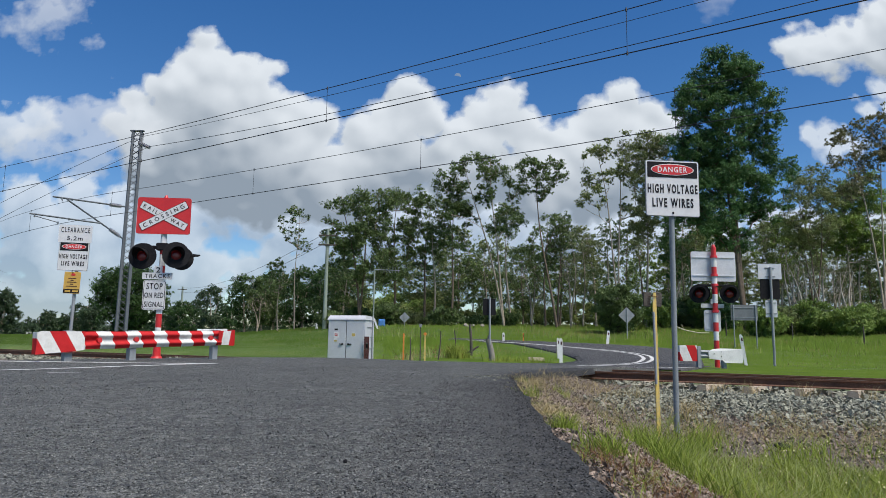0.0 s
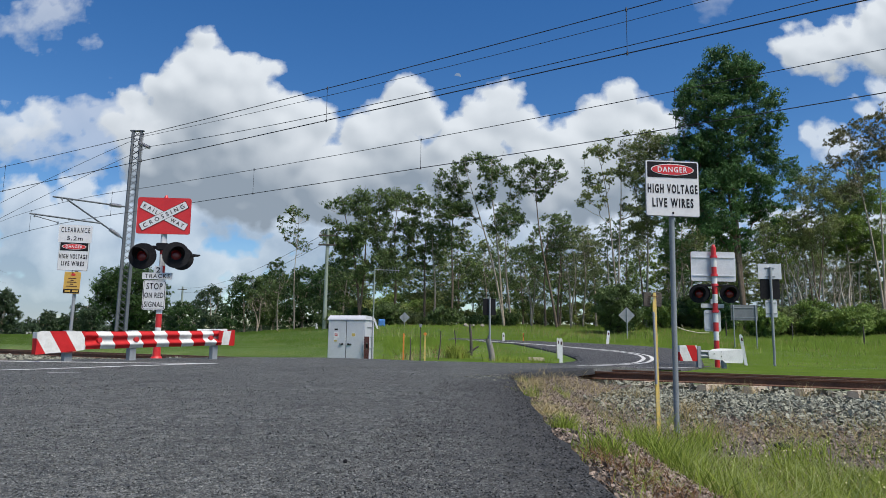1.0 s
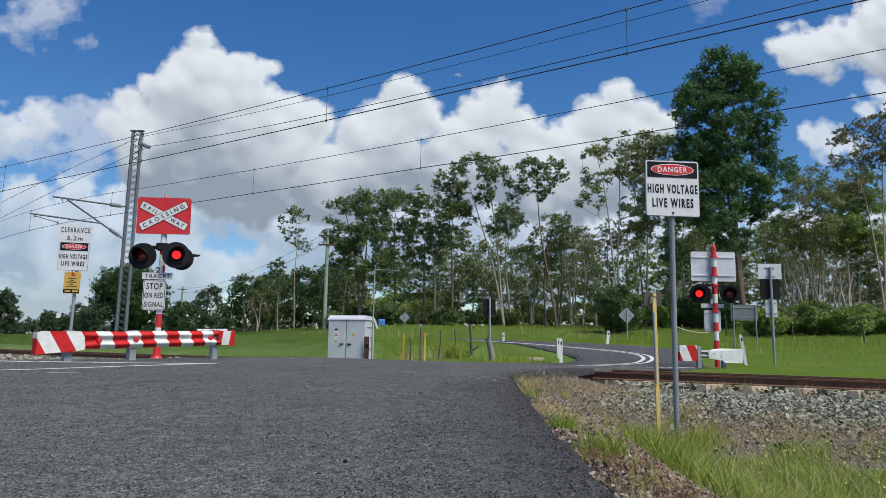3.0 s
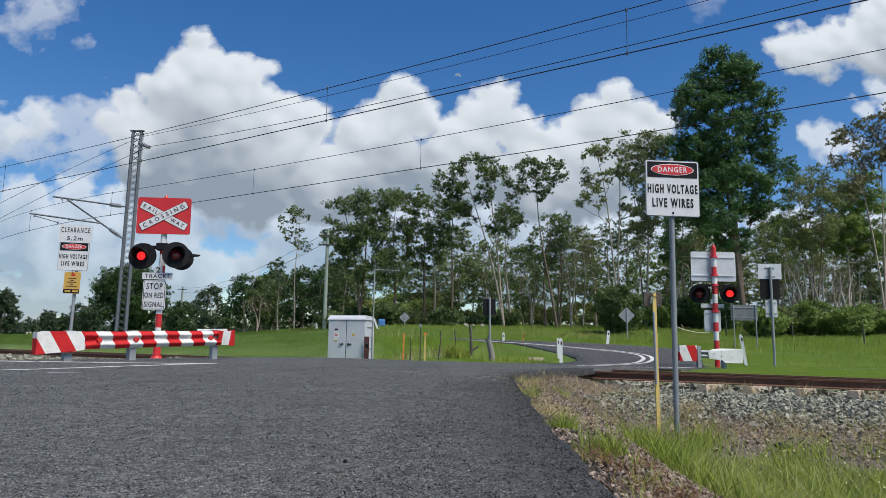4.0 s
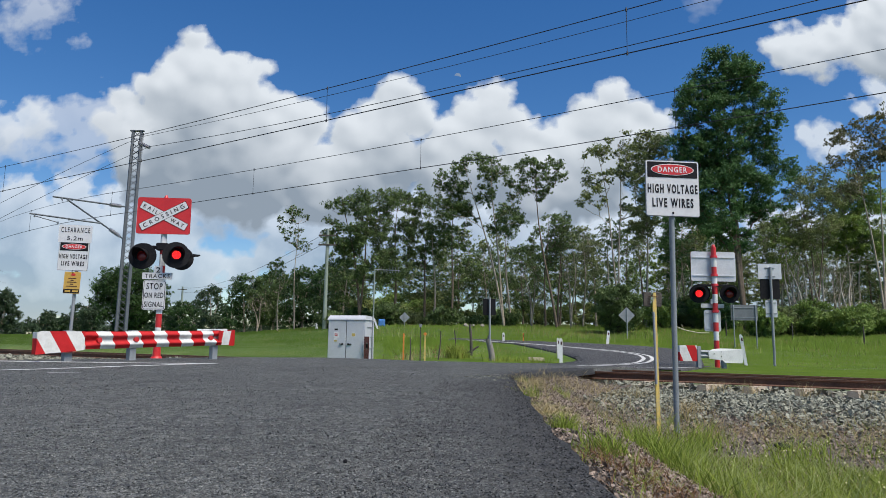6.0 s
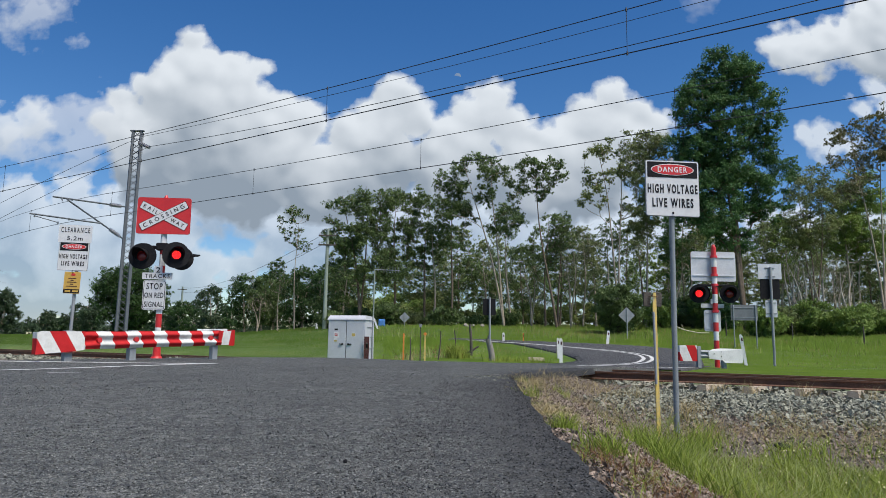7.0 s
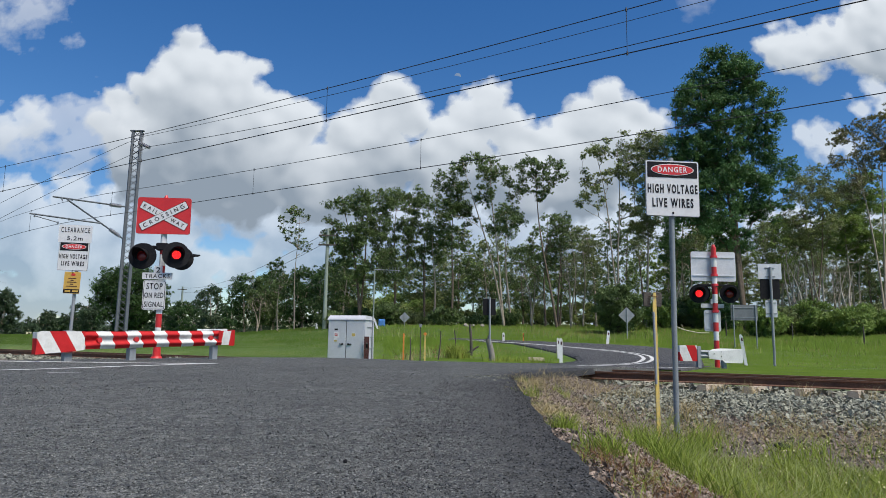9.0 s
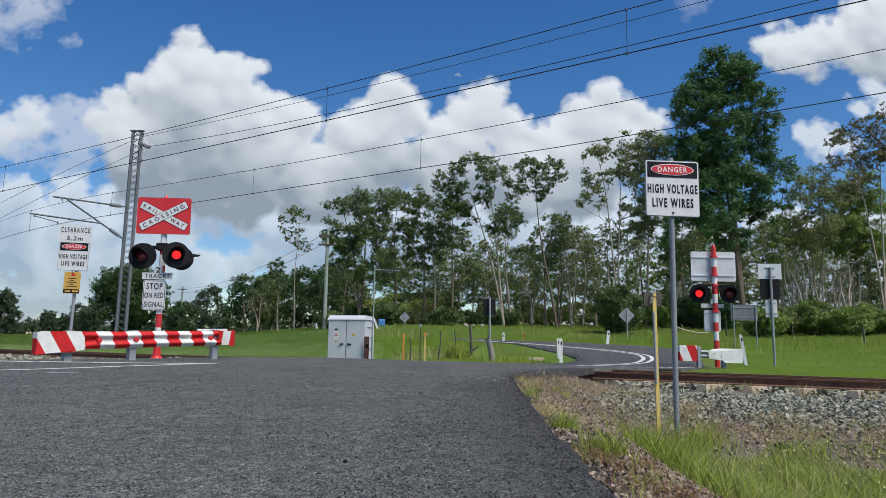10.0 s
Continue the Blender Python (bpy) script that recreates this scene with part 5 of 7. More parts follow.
for k, (x, y, r) in enumerate(((1.64, 46.5, 0.24), (2.15, 46.8, 0.18), (2.74, 46.5, 0.2))):
    bm = bmesh.new()
    bmesh.ops.create_icosphere(bm, subdivisions=2, radius=r)
    for v in bm.verts:
        v.co *= 0.8 + 0.5 * noise.noise(v.co * 4 + Vector((k * 7, 0, 0)))
        v.co.z *= 0.8
    ob = part("boulder", bm, M_stump, None, "", pose(x, y, one_height(x, y) + 0.12))
    tagged(ob, "pale grey boulder in long grass below the trees", "boulder", "boulders below the trees")
bm = bmesh.new()
bmesh.ops.create_icosphere(bm, subdivisions=2, radius=0.09)
for v in bm.verts:
    v.co *= 0.8 + 0.5 * noise.noise(v.co * 9)
    v.co.z *= 0.5
ob = part("dark_clod", bm, M_black, None, "", pose(3.24, 6.61, one_height(3.24, 6.61) + 0.03))
tagged(ob, "dark charred lump lying on the gravel", "clod")


# ---------------------------------------------------------------- overhead line
def lattice_mast(x, y, top, w0, w1, yaw):
    z0 = one_height(x, y)
    h = top - z0
    ob = thing("overhead_line_mast", pose(x, y, z0, 0, 0.2, yaw), "grey steel lattice mast carrying the overhead wires", "mast")
    for sx in (-1, 1):
        part("chord", tube(bmesh.new(), (sx * w0 / 2, 0, 0), (sx * w1 / 2, 0, h), 0.09, 0.08, 4, smooth=False), M_mast, ob)
    n = 34
    for k in range(n):
        z1, z2 = h * k / n, h * (k + 1) / n
        wa, wb = (w0 + (w1 - w0) * z / h for z in (z1, z2))
        for sgn in (-1, 1):
            bm = tube(bmesh.new(), (-sgn * wa / 2, sgn * 0.03, z1), (sgn * wb / 2, sgn * 0.03, z2), 0.018, sides=5)
            part("brace", bm, M_mast, ob)
    bm = box(bmesh.new(), (w1 + 0.25, 0.16, 0.05), (0, 0, h), bevel=0.006)
    part("cap_plate", bm, M_mast, ob)
    bm = box(bmesh.new(), (w0 + 0.5, 0.7, 0.5), (0, 0, 0.05), bevel=0.03)
    part("footing", bm, M_concrete, ob)
    return ob, z0


def bar(parent, name, a, b, r, mat, sides=8):
    return part(name, tube(bmesh.new(), a, b, r, sides=sides), mat, parent)


mast, z0 = lattice_mast(-14.1, 30.0, 9.85, 0.42, 0.38, -3)
inv = mast.matrix_basis.inverted()


def at_mast(x, y, z):
    return inv @ Vector((x, y, z))


tip_hi, tip_lo = (-16.18, 27.5, 6.2), (-17.01, 27.4, 5.46)
joint = (-14.85, 28.9, 5.35)
for a, b, r in ((tip_hi, (-14.24, 29.8, 6.27), 0.036), ((-15.82, 27.9, 6.18), (-14.23, 29.8, 4.82), 0.036), (tip_lo, joint, 0.034), ((-16.86, 27.5, 5.38), (-16.09, 27.9, 5.18), 0.018), ((-16.86, 27.5, 5.44), (-16.86, 27.5, 5.32), 0.03), ((-16.09, 27.9, 5.22), (-16.09, 27.9, 5.12), 0.025), ((-15.95, 27.75, 6.2), (-15.9, 27.75, 6.06), 0.025), ((-15.82, 28.2, 5.42), (-15.82, 28.2, 5.33), 0.03)):
    bar(mast, "cantilever_tube", at_mast(*a), at_mast(*b), r, M_mast)
def ridged(p0, p1, n, r_out, r_in):
    """A ribbed insulator as one turned body."""
    bm = bmesh.new()
    q = (p1 - p0).to_track_quat("Z", "Y").to_matrix()
    rings = []
    for k in range(2 * n + 1):
        for r in ((r_in, r_out) if k % 2 else (r_out, r_in)):
            c = p0.lerp(p1, k / (2 * n))
            rings.append([bm.verts.new(c + q @ Vector((math.cos(2 * math.pi * i / 12) * r, math.sin(2 * math.pi * i / 12) * r, 0))) for i in range(12)])
    for a, b in zip(rings, rings[1:]):
        for i in range(12):
            bm.faces.new((a[i], a[(i + 1) % 12], b[(i + 1) % 12], b[i]))
    bm.faces.new(rings[0][::-1])
    bm.faces.new(rings[-1])
    return bm


for a, b in (((-14.68, 29.3, 6.255), (-14.38, 29.64, 6.265)), ((-14.62, 29.34, 5.155), (-14.34, 29.66, 4.92))):
    p0, p1 = at_mast(*a), at_mast(*b)
    part("insulator", ridged(p0, p1, 7, 0.085, 0.045), M_porcelain, mast)
p0, p1 = at_mast(-13.94, 30.0, 9.28), at_mast(-13.42, 29.9, 9.05)
part("insulator", ridged(p0, p1, 6, 0.085, 0.045), M_porcelain, mast)
# overhead wires follow the rails


def wire(name, pts, r, label, group="overhead wires"):
    tb = Tubes()
    tb.limb(pts, r, r, 6)
    ob = part(name, tb.mesh(name, M_wire), None)
    tagged(ob, label, "wire", group)
    return ob


def bow(s):
    """Beyond the mast the line curves away."""
    return 0.008 * max(0.0, -28.5 - s) ** 2


def hung(d, contact_z, rise_from, rise, messenger_z, s_low, sag, droppers):
    """Contact wire and the messenger wire above it, joined by droppers."""
    cz = lambda s: contact_z + rise * max(0.0, s - rise_from)
    mz = lambda s: messenger_z + sag * (s - s_low) ** 2 if s > -30 else messenger_z + 0.13
    wire("contact_wire", [on_track(s, d + bow(s), cz(s)) for s in np.linspace(-75, 25, 60)], 0.0115, "dark copper contact wire over the rails")
    wire("messenger_wire", [on_track(s, d + bow(s), mz(s)) for s in np.linspace(-75, 25, 60)], 0.0095, "dark messenger wire above the contact wire")
    for s in droppers:
        wire("dropper_wire", [on_track(s, d + bow(s), cz(s)), on_track(s, d + bow(s), mz(s))], 0.006, "thin vertical dropper between overhead wires", "droppers")
        for z in (cz(s), mz(s)):
            bm = tube(bmesh.new(), on_track(s, d + bow(s), z - 0.035), on_track(s, d + bow(s), z + 0.045), 0.022, 0.012, 8)
            tagged(part("dropper_clamp", bm, M_wire), "small clamp on an overhead wire", "clamp", "dropper clamps")


hung(RAIL_C + 0.55, 5.912, -15.0, 0.0052, 6.765, -15.5, 0.0007, (-27.7, -19.03, -11.37, -3.7, 4.5))
hung(RAIL_C + 5.4, 5.876, -7.0, 0.015, 6.785, -16.0, 0.0007, (-36.6, -28.55, -19.4, -11.8, -3.97, 4.8))
# feeder wires leave the mast both ways along the line
MAST_D = 17.7


def feeder(s0, s1, z_of, r, label):
    wire("feeder_wire", [on_track(s, MAST_D, z_of(s)) for s in np.linspace(s0, s1, 40)], r, label)


feeder(-27.6, 16, lambda s: 9.305 + 0.00098 * (s + 13.5) ** 2, 0.0085, "thin feeder wire leaving the mast top")
feeder(-26.95, 16, lambda s: 8.595 + (0.0018 if s < -13 else 0.0009) * (s + 13) ** 2, 0.0115, "feeder wire leaving the mast insulator")
feeder(-48, -27.9, lambda s: 9.418 + 0.148 * (s + 28.37) - 0.002 * (s + 28.37) * (s + 40.14), 0.0105, "anchor wire running down along the line")
feeder(-48, -26.9, lambda s: 8.93 + 0.164 * (s + 27.04) - 0.002 * (s + 27.04) * (s + 39.95), 0.0105, "anchor wire running down along the line")

# ---------------------------------------------------------------- power poles
def power_pole(x, y, top, r, arm, label, arms=2):
    z0 = one_height(x, y)
    ob = thing("power_pole", pose(x, y, z0), label, "power pole", "power poles")
    part("pole", tube(bmesh.new(), (0, 0, -0.3), (0, 0, top - z0), r, r * 0.7, 14), M_pole, ob)
    for z in (top - z0 - 0.45, top - z0 - 1.1)[:arms]:
        part("crossarm", box(bmesh.new(), (arm, 0.1, 0.1), (0, -0.1, z), bevel=0.01), M_wood, ob)
        for k in (-0.42, 0.42):
            part("insulator", tube(bmesh.new(), (k * arm, -0.1, z + 0.05), (k * arm, -0.1, z + 0.2), 0.04, 0.03, 8), M_porcelain, ob)


power_pole(-7.93, 46.0, 8.1, 0.145, 1.2, "grey-green timber power pole with crossarms")
power_pole(-42.2, 110.0, 9.0, 0.2, 1.5, "distant timber power pole with crossarm", 1)
for dz in (8.6, 7.9):
    wire("power_line", [Vector((-7.9, 46, dz - 0.65)).lerp(Vector((-42.2, 110, dz + 0.2)), u) - Vector((0, 0, 1.2 * 4 * u * (1 - u))) for u in np.linspace(0, 1, 14)], 0.014, "thin sagging power line", "power lines")

# ---------------------------------------------------------------- trees
LEAVES = {
    "gum": foliage("gum_leaves", (0.027, 0.055, 0.019), (0.16, 0.224, 0.077)),
    "dark": foliage("dark_leaves", (0.014, 0.036, 0.012), (0.078, 0.14, 0.042)),
    "bright": foliage("bright_leaves", (0.075, 0.14, 0.03), (0.27, 0.36, 0.09)),
    "olive": foliage("olive_leaves", (0.055, 0.085, 0.03), (0.27, 0.31, 0.12)),
    # olive leaves lightened to stand in for sun under the crowns
    "sunlit": foliage("undergrowth_leaves_brightened", (0.085, 0.125, 0.035), (0.36, 0.4, 0.14)),
    "dry": foliage("dry_leaves", (0.05, 0.06, 0.03), (0.2, 0.19, 0.09)),
    "fig": foliage("glossy_leaves", (0.015, 0.05, 0.018), (0.118, 0.225, 0.074)),
    "far": foliage("distant_leaves", (0.026, 0.046, 0.026), (0.082, 0.122, 0.06)),
}
BARK = {
    "pale": surface("pale_gum_bark", (0.17, 0.135, 0.1), (0.48, 0.405, 0.315), 0.85, 0, 0.8, 9, 0.5, (0.1, 0.08, 0.06), 0.6),
    "brown": surface("rough_brown_bark", (0.08, 0.056, 0.04), (0.21, 0.155, 0.11), 0.9, 0, 1.5, 12, 0.8, (0.2, 0.17, 0.14), 0.4),
    "ash": surface("ashen_bark", (0.26, 0.23, 0.19), (0.56, 0.5, 0.42), 0.85, 0, 0.8, 9, 0.4, (0.14, 0.11, 0.09), 0.5),
    "dark": surface("dark_bark", (0.03, 0.024, 0.02), (0.08, 0.065, 0.055), 0.9, 0, 1.5, 12, 0.8),
}


def unit(v):
    return v / np.maximum(np.linalg.norm(v, axis=1), 1e-9)[:, None]


def leaf_mesh(name, centres, radii, counts, size, mat, g, flat=0.75, droop=0.8):
    """Many small pointed leaves gathered in clumps; each clump is a spray of small tufts, whose leaves turn a little outward and up."""
    allc, allo = [], []
    for c, r, n in zip(centres, radii, counts):
        m = max(6, n // 12)
        t = unit(g.normal(size=(m, 3))) * (r * (0.2 + 0.75 * g.random(m)))[:, None]
        tr = r * (0.14 + 0.2 * g.random(m))
        k = (g.random(n) * m).astype(int)
        d = unit(g.normal(size=(n, 3)))
        p = t[k] + d * (tr[k] * g.random(n) ** 0.4)[:, None]
        p[:, 2] *= flat
        allc.append(np.array(c) + p)
        allo.append(0.5 * d + 0.8 * t[k] / r + np.array((0, 0, 0.3)))
    c, n_out = np.concatenate(allc), np.concatenate(allo)
    n = len(c)
    n_out = unit(unit(n_out) + 0.75 * g.normal(size=(n, 3)))
    along = g.normal(size=(n, 3))
    along[:, 2] -= droop
    along = unit(along - n_out * (along * n_out).sum(1)[:, None])
    side = np.cross(n_out, along)
    L = size * (0.6 + 0.8 * g.random(n))[:, None]
    W = L * 0.24
    V = np.stack([c + side * W - along * L * 0.45, c + along * L * 0.55, c - side * W - along * L * 0.35], 1).reshape(-1, 3)
    F = np.arange(3 * n).reshape(n, 3)
    return sheet_mesh(name, V, F, mat)


def tree(x, y, top, crown_lo, half, leaf, bark, label, seed, clumps=36, leaves=190, size=0.2, clump_r=0.8, r0=0.2, lean=0.0, open_core=0.35, forks=1, shape=0.0, group="trees behind the road", depth=None, name="tree", category="tree", heads=None):
    """A tree: leaning tapered trunk and limbs that branch out to leaf clumps. The crown fills the given top, foot and half width,
    or the given heads: rounded masses (offset from the foot, height, half width, half height)."""
    g = np.random.default_rng(seed)
    z0 = one_height(x, y)
    h, lo = top - z0, crown_lo - z0
    depth = depth or half
    ob = thing(name, pose(x, y, z0 - 0.05), label, category, group)
    tb = Tubes()

    def trunk_at(u, k=0):
        sway = 0.25 * math.sin(u * 5 + seed) * (1 if bark != "dark" else 0.5)
        off = (k - (forks - 1) / 2) * half * 0.7
        return Vector((lean * u + sway * u + off * u ** 1.5, 0.2 * math.sin(u * 4 + seed * 2) * u, h * 0.93 * u))

    # the skeleton: nodes with their parents; every clump joins the handiest node below it
    P, parent = [], []
    for k in range(forks):
        for i, u in enumerate(np.linspace(0, 1, 15)):
            P.append(trunk_at(u, k))
            parent.append(len(P) - 2 if i else -1)
    stems = len(P)
    centres = []
    area = np.cumsum([w * w * v for _, _, w, v in heads]) if heads else None
    tries = 0
    while len(centres) < clumps and tries < clumps * 40:
        tries += 1
        a = g.random() * 2 * math.pi
        if heads:
            hx, hz, hw, hv = heads[int(np.searchsorted(area, g.random() * area[-1]))]
            w = g.normal(size=3)
            w *= (0.25 + 0.73 * g.random() ** 0.6) / np.linalg.norm(w)
            p = Vector((hx + w[0] * hw, w[1] * hw * 1.1 + 0.3 * hw * math.sin(hx * 3 + hz), hz - z0 + w[2] * hv))
        else:
            u = g.random() ** 0.85
            z = lo + (h - lo) * u
            # gum crowns are widest above their middle, rounded trees below it
            prof = math.sin(math.pi * min(1, 0.1 + 0.9 * u) ** (1.35 - 1.2 * shape)) ** 0.6
            rr = (open_core + (1 - open_core) * math.sqrt(g.random())) * prof * (0.82 + 0.35 * noise.noise((math.cos(a) * 1.7, math.sin(a) * 1.7 + seed, z * 0.35)))
            p = Vector((lean * (z / h) + math.cos(a) * half * rr, math.sin(a) * depth * rr, z - 0.12 * clump_r))
        if any((p - c).length < clump_r * 0.6 for c in centres):
            continue
        centres.append(p)
    first = 0.5 * (min((c.z for c in centres), default=lo)) if h > 5 else 0.0
    tips = []
    for p in sorted(centres, key=lambda c: (c - Vector((lean * c.z / h, 0, c.z))).length + 0.3 * c.z):
        Q = np.array(P)
        D = np.array(p) - Q
        dist = np.linalg.norm(D, axis=1) + 1e-6
        cost = dist * (1 + 2.2 * np.clip(0.45 - D[:, 2] / dist, 0, 2)) + np.where(Q[:, 2] < first, 6.0, 0.0)
        k = int(np.argmin(cost))
        s, gap = P[k], dist[k]
        bend = Vector((0, 0, -0.12 * gap)) + Vector(tuple(g.normal(size=3) * 0.09 * gap))
        for u in (0.3, 0.65, 1.0):
            P.append(s.lerp(p, u) + bend * (4 * u * (1 - u)) + (Vector(tuple(g.normal(size=3) * 0.05 * gap)) if u < 1 else Vector()))
            parent.append(k if u == 0.3 else len(P) - 2)
        tips.append(len(P) - 1)
    # a limb is as thick as what it carries
    load = np.zeros(len(P))
    load[tips] = 1.0
    for i in range(len(P) - 1, stems - 1, -1):
        load[parent[i]] += load[i]
    fine = max(0.012, 0.06 * r0)
    thick = lambda i: min(r0 * 0.62, fine * load[i] ** 0.42)
    for k in range(forks):
        tb.limb(P[15 * k:15 * k + 15], r0 * (1.0 if forks == 1 else 0.75), r0 * 0.1, 8)
    for i in range(stems, len(P), 3):
        tb.limb([P[parent[i]], P[i], P[i + 1], P[i + 2]], thick(i), thick(i + 2) * 0.8, 5)
        for _ in range(2):
            q = P[i + 2] + Vector(tuple(g.normal(size=3) * clump_r * 0.5)) + Vector((0, 0, 0.1 * clump_r))
            tb.limb([P[i + 1].lerp(P[i + 2], 0.4 + 0.6 * g.random()), P[i + 2].lerp(q, 0.5), q], fine * 0.6, 0.005, 3)
    radii = [clump_r * (0.6 + 0.7 * g.random()) for _ in centres]
    counts = [int(leaves * (r / clump_r) ** 2) for r in radii]
    part("trunk", tb.mesh("trunk", BARK[bark]), None, ob)
    part("crown", leaf_mesh("crown", [tuple(c) for c in centres], radii, counts, size, LEAVES[leaf], g), None, ob)
    return ob


swaying = []


def at_line(px, dist):
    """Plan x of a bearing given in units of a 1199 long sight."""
    return (px - 784) * dist / 1199.0 * 1.009


def tree_line():
    # (bearing, distance, top, crown foot, half width, leaf, bark, clumps, leaves, clump radius, trunk radius, lean, shape, forks, label)
    # rounded masses of the front crowns: offset from the foot, height, half width, half height
    crowns = {
        893: [(-2.9, 13.6, 1.1, 1.0), (-1.0, 13.3, 1.4, 1.3), (-4.0, 11.9, 1.2, 1.1), (-3.1, 10.7, 1.3, 0.9), (0.9, 11.7, 1.0, 1.1), (-4.5, 9.9, 1.1, 0.9), (0.4, 9.5, 1.5, 0.9), (-1.5, 11.2, 1.1, 0.9), (-0.1, 8.8, 1.1, 0.9)],
        985: [(-1.8, 13.1, 1.1, 0.8), (-0.3, 12.7, 1.0, 1.0), (-1.1, 11.5, 1.0, 0.8)],
        965: [(0.4, 9.7, 1.5, 1.0), (-0.3, 8.1, 2.0, 1.3), (1.6, 9.0, 1.1, 1.1), (0.3, 6.5, 1.8, 1.2)],
        1097: [(0.4, 15.4, 0.5, 0.4), (-2.3, 13.7, 0.7, 0.7), (-1.1, 14.1, 0.9, 0.8), (0.2, 14.2, 1.0, 0.9), (1.2, 13.6, 0.9, 0.9), (-1.4, 12.2, 1.1, 0.9), (-0.0, 12.5, 1.2, 0.9), (1.5, 12.1, 1.1, 1.1), (-1.9, 10.5, 0.9, 0.9), (1.0, 10.1, 1.2, 0.9)],
        1142: [(0.2, 15.6, 1.0, 0.9), (1.2, 15.2, 0.9, 1.0), (0.6, 13.8, 1.1, 1.1), (0.8, 11.8, 1.2, 1.2), (-0.1, 9.4, 1.2, 1.2)],
        640: [(-1.6, 10.9, 1.3, 1.1), (0.3, 10.4, 1.7, 1.4), (1.7, 11.6, 1.1, 0.9), (-1.1, 8.3, 1.9, 1.6), (1.1, 8.3, 1.9, 1.6), (3.2, 11.0, 1.2, 1.1), (-0.7, 6.1, 1.9, 1.3), (1.9, 6.0, 1.8, 1.3)],
        752: [(-0.3, 11.4, 1.1, 1.1), (-0.8, 9.4, 1.5, 1.3), (0.0, 7.2, 1.7, 1.3), (1.0, 8.6, 1.0, 1.1)],
        527: [(-0.4, 10.5, 1.0, 0.5), (-1.1, 9.9, 0.7, 0.4), (0.2, 9.9, 0.8, 0.5), (-0.6, 8.9, 1.0, 0.6), (0.1, 8.0, 0.9, 0.6)],
        1440: [(0.4, 13.4, 1.5, 1.1), (-0.6, 12.0, 1.6, 1.6), (1.6, 12.2, 1.4, 1.3), (0.1, 9.4, 2.1, 1.9), (-1.5, 9.6, 1.1, 1.7)],
        1500: [(0.3, 12.2, 1.3, 1.3), (1.1, 13.3, 1.2, 1.1), (2.3, 12.0, 1.3, 1.2), (2.2, 8.8, 1.5, 1.4), (1.3, 10.5, 1.6, 1.8), (-0.3, 9.5, 1.8, 1.8)],
        1560: [(-2.0, 13.9, 0.9, 0.8), (-2.3, 12.3, 1.0, 0.8), (-1.4, 14.8, 0.7, 0.6), (-1.7, 10.6, 1.0, 0.8), (0.2, 14.6, 1.0, 1.0), (1.2, 15.6, 1.0, 0.8), (-0.9, 13.2, 0.9, 0.7), (0.4, 12.8, 1.3, 0.9), (-0.7, 11.5, 0.9, 0.6), (1.5, 13.3, 1.1, 1.4)],
    }
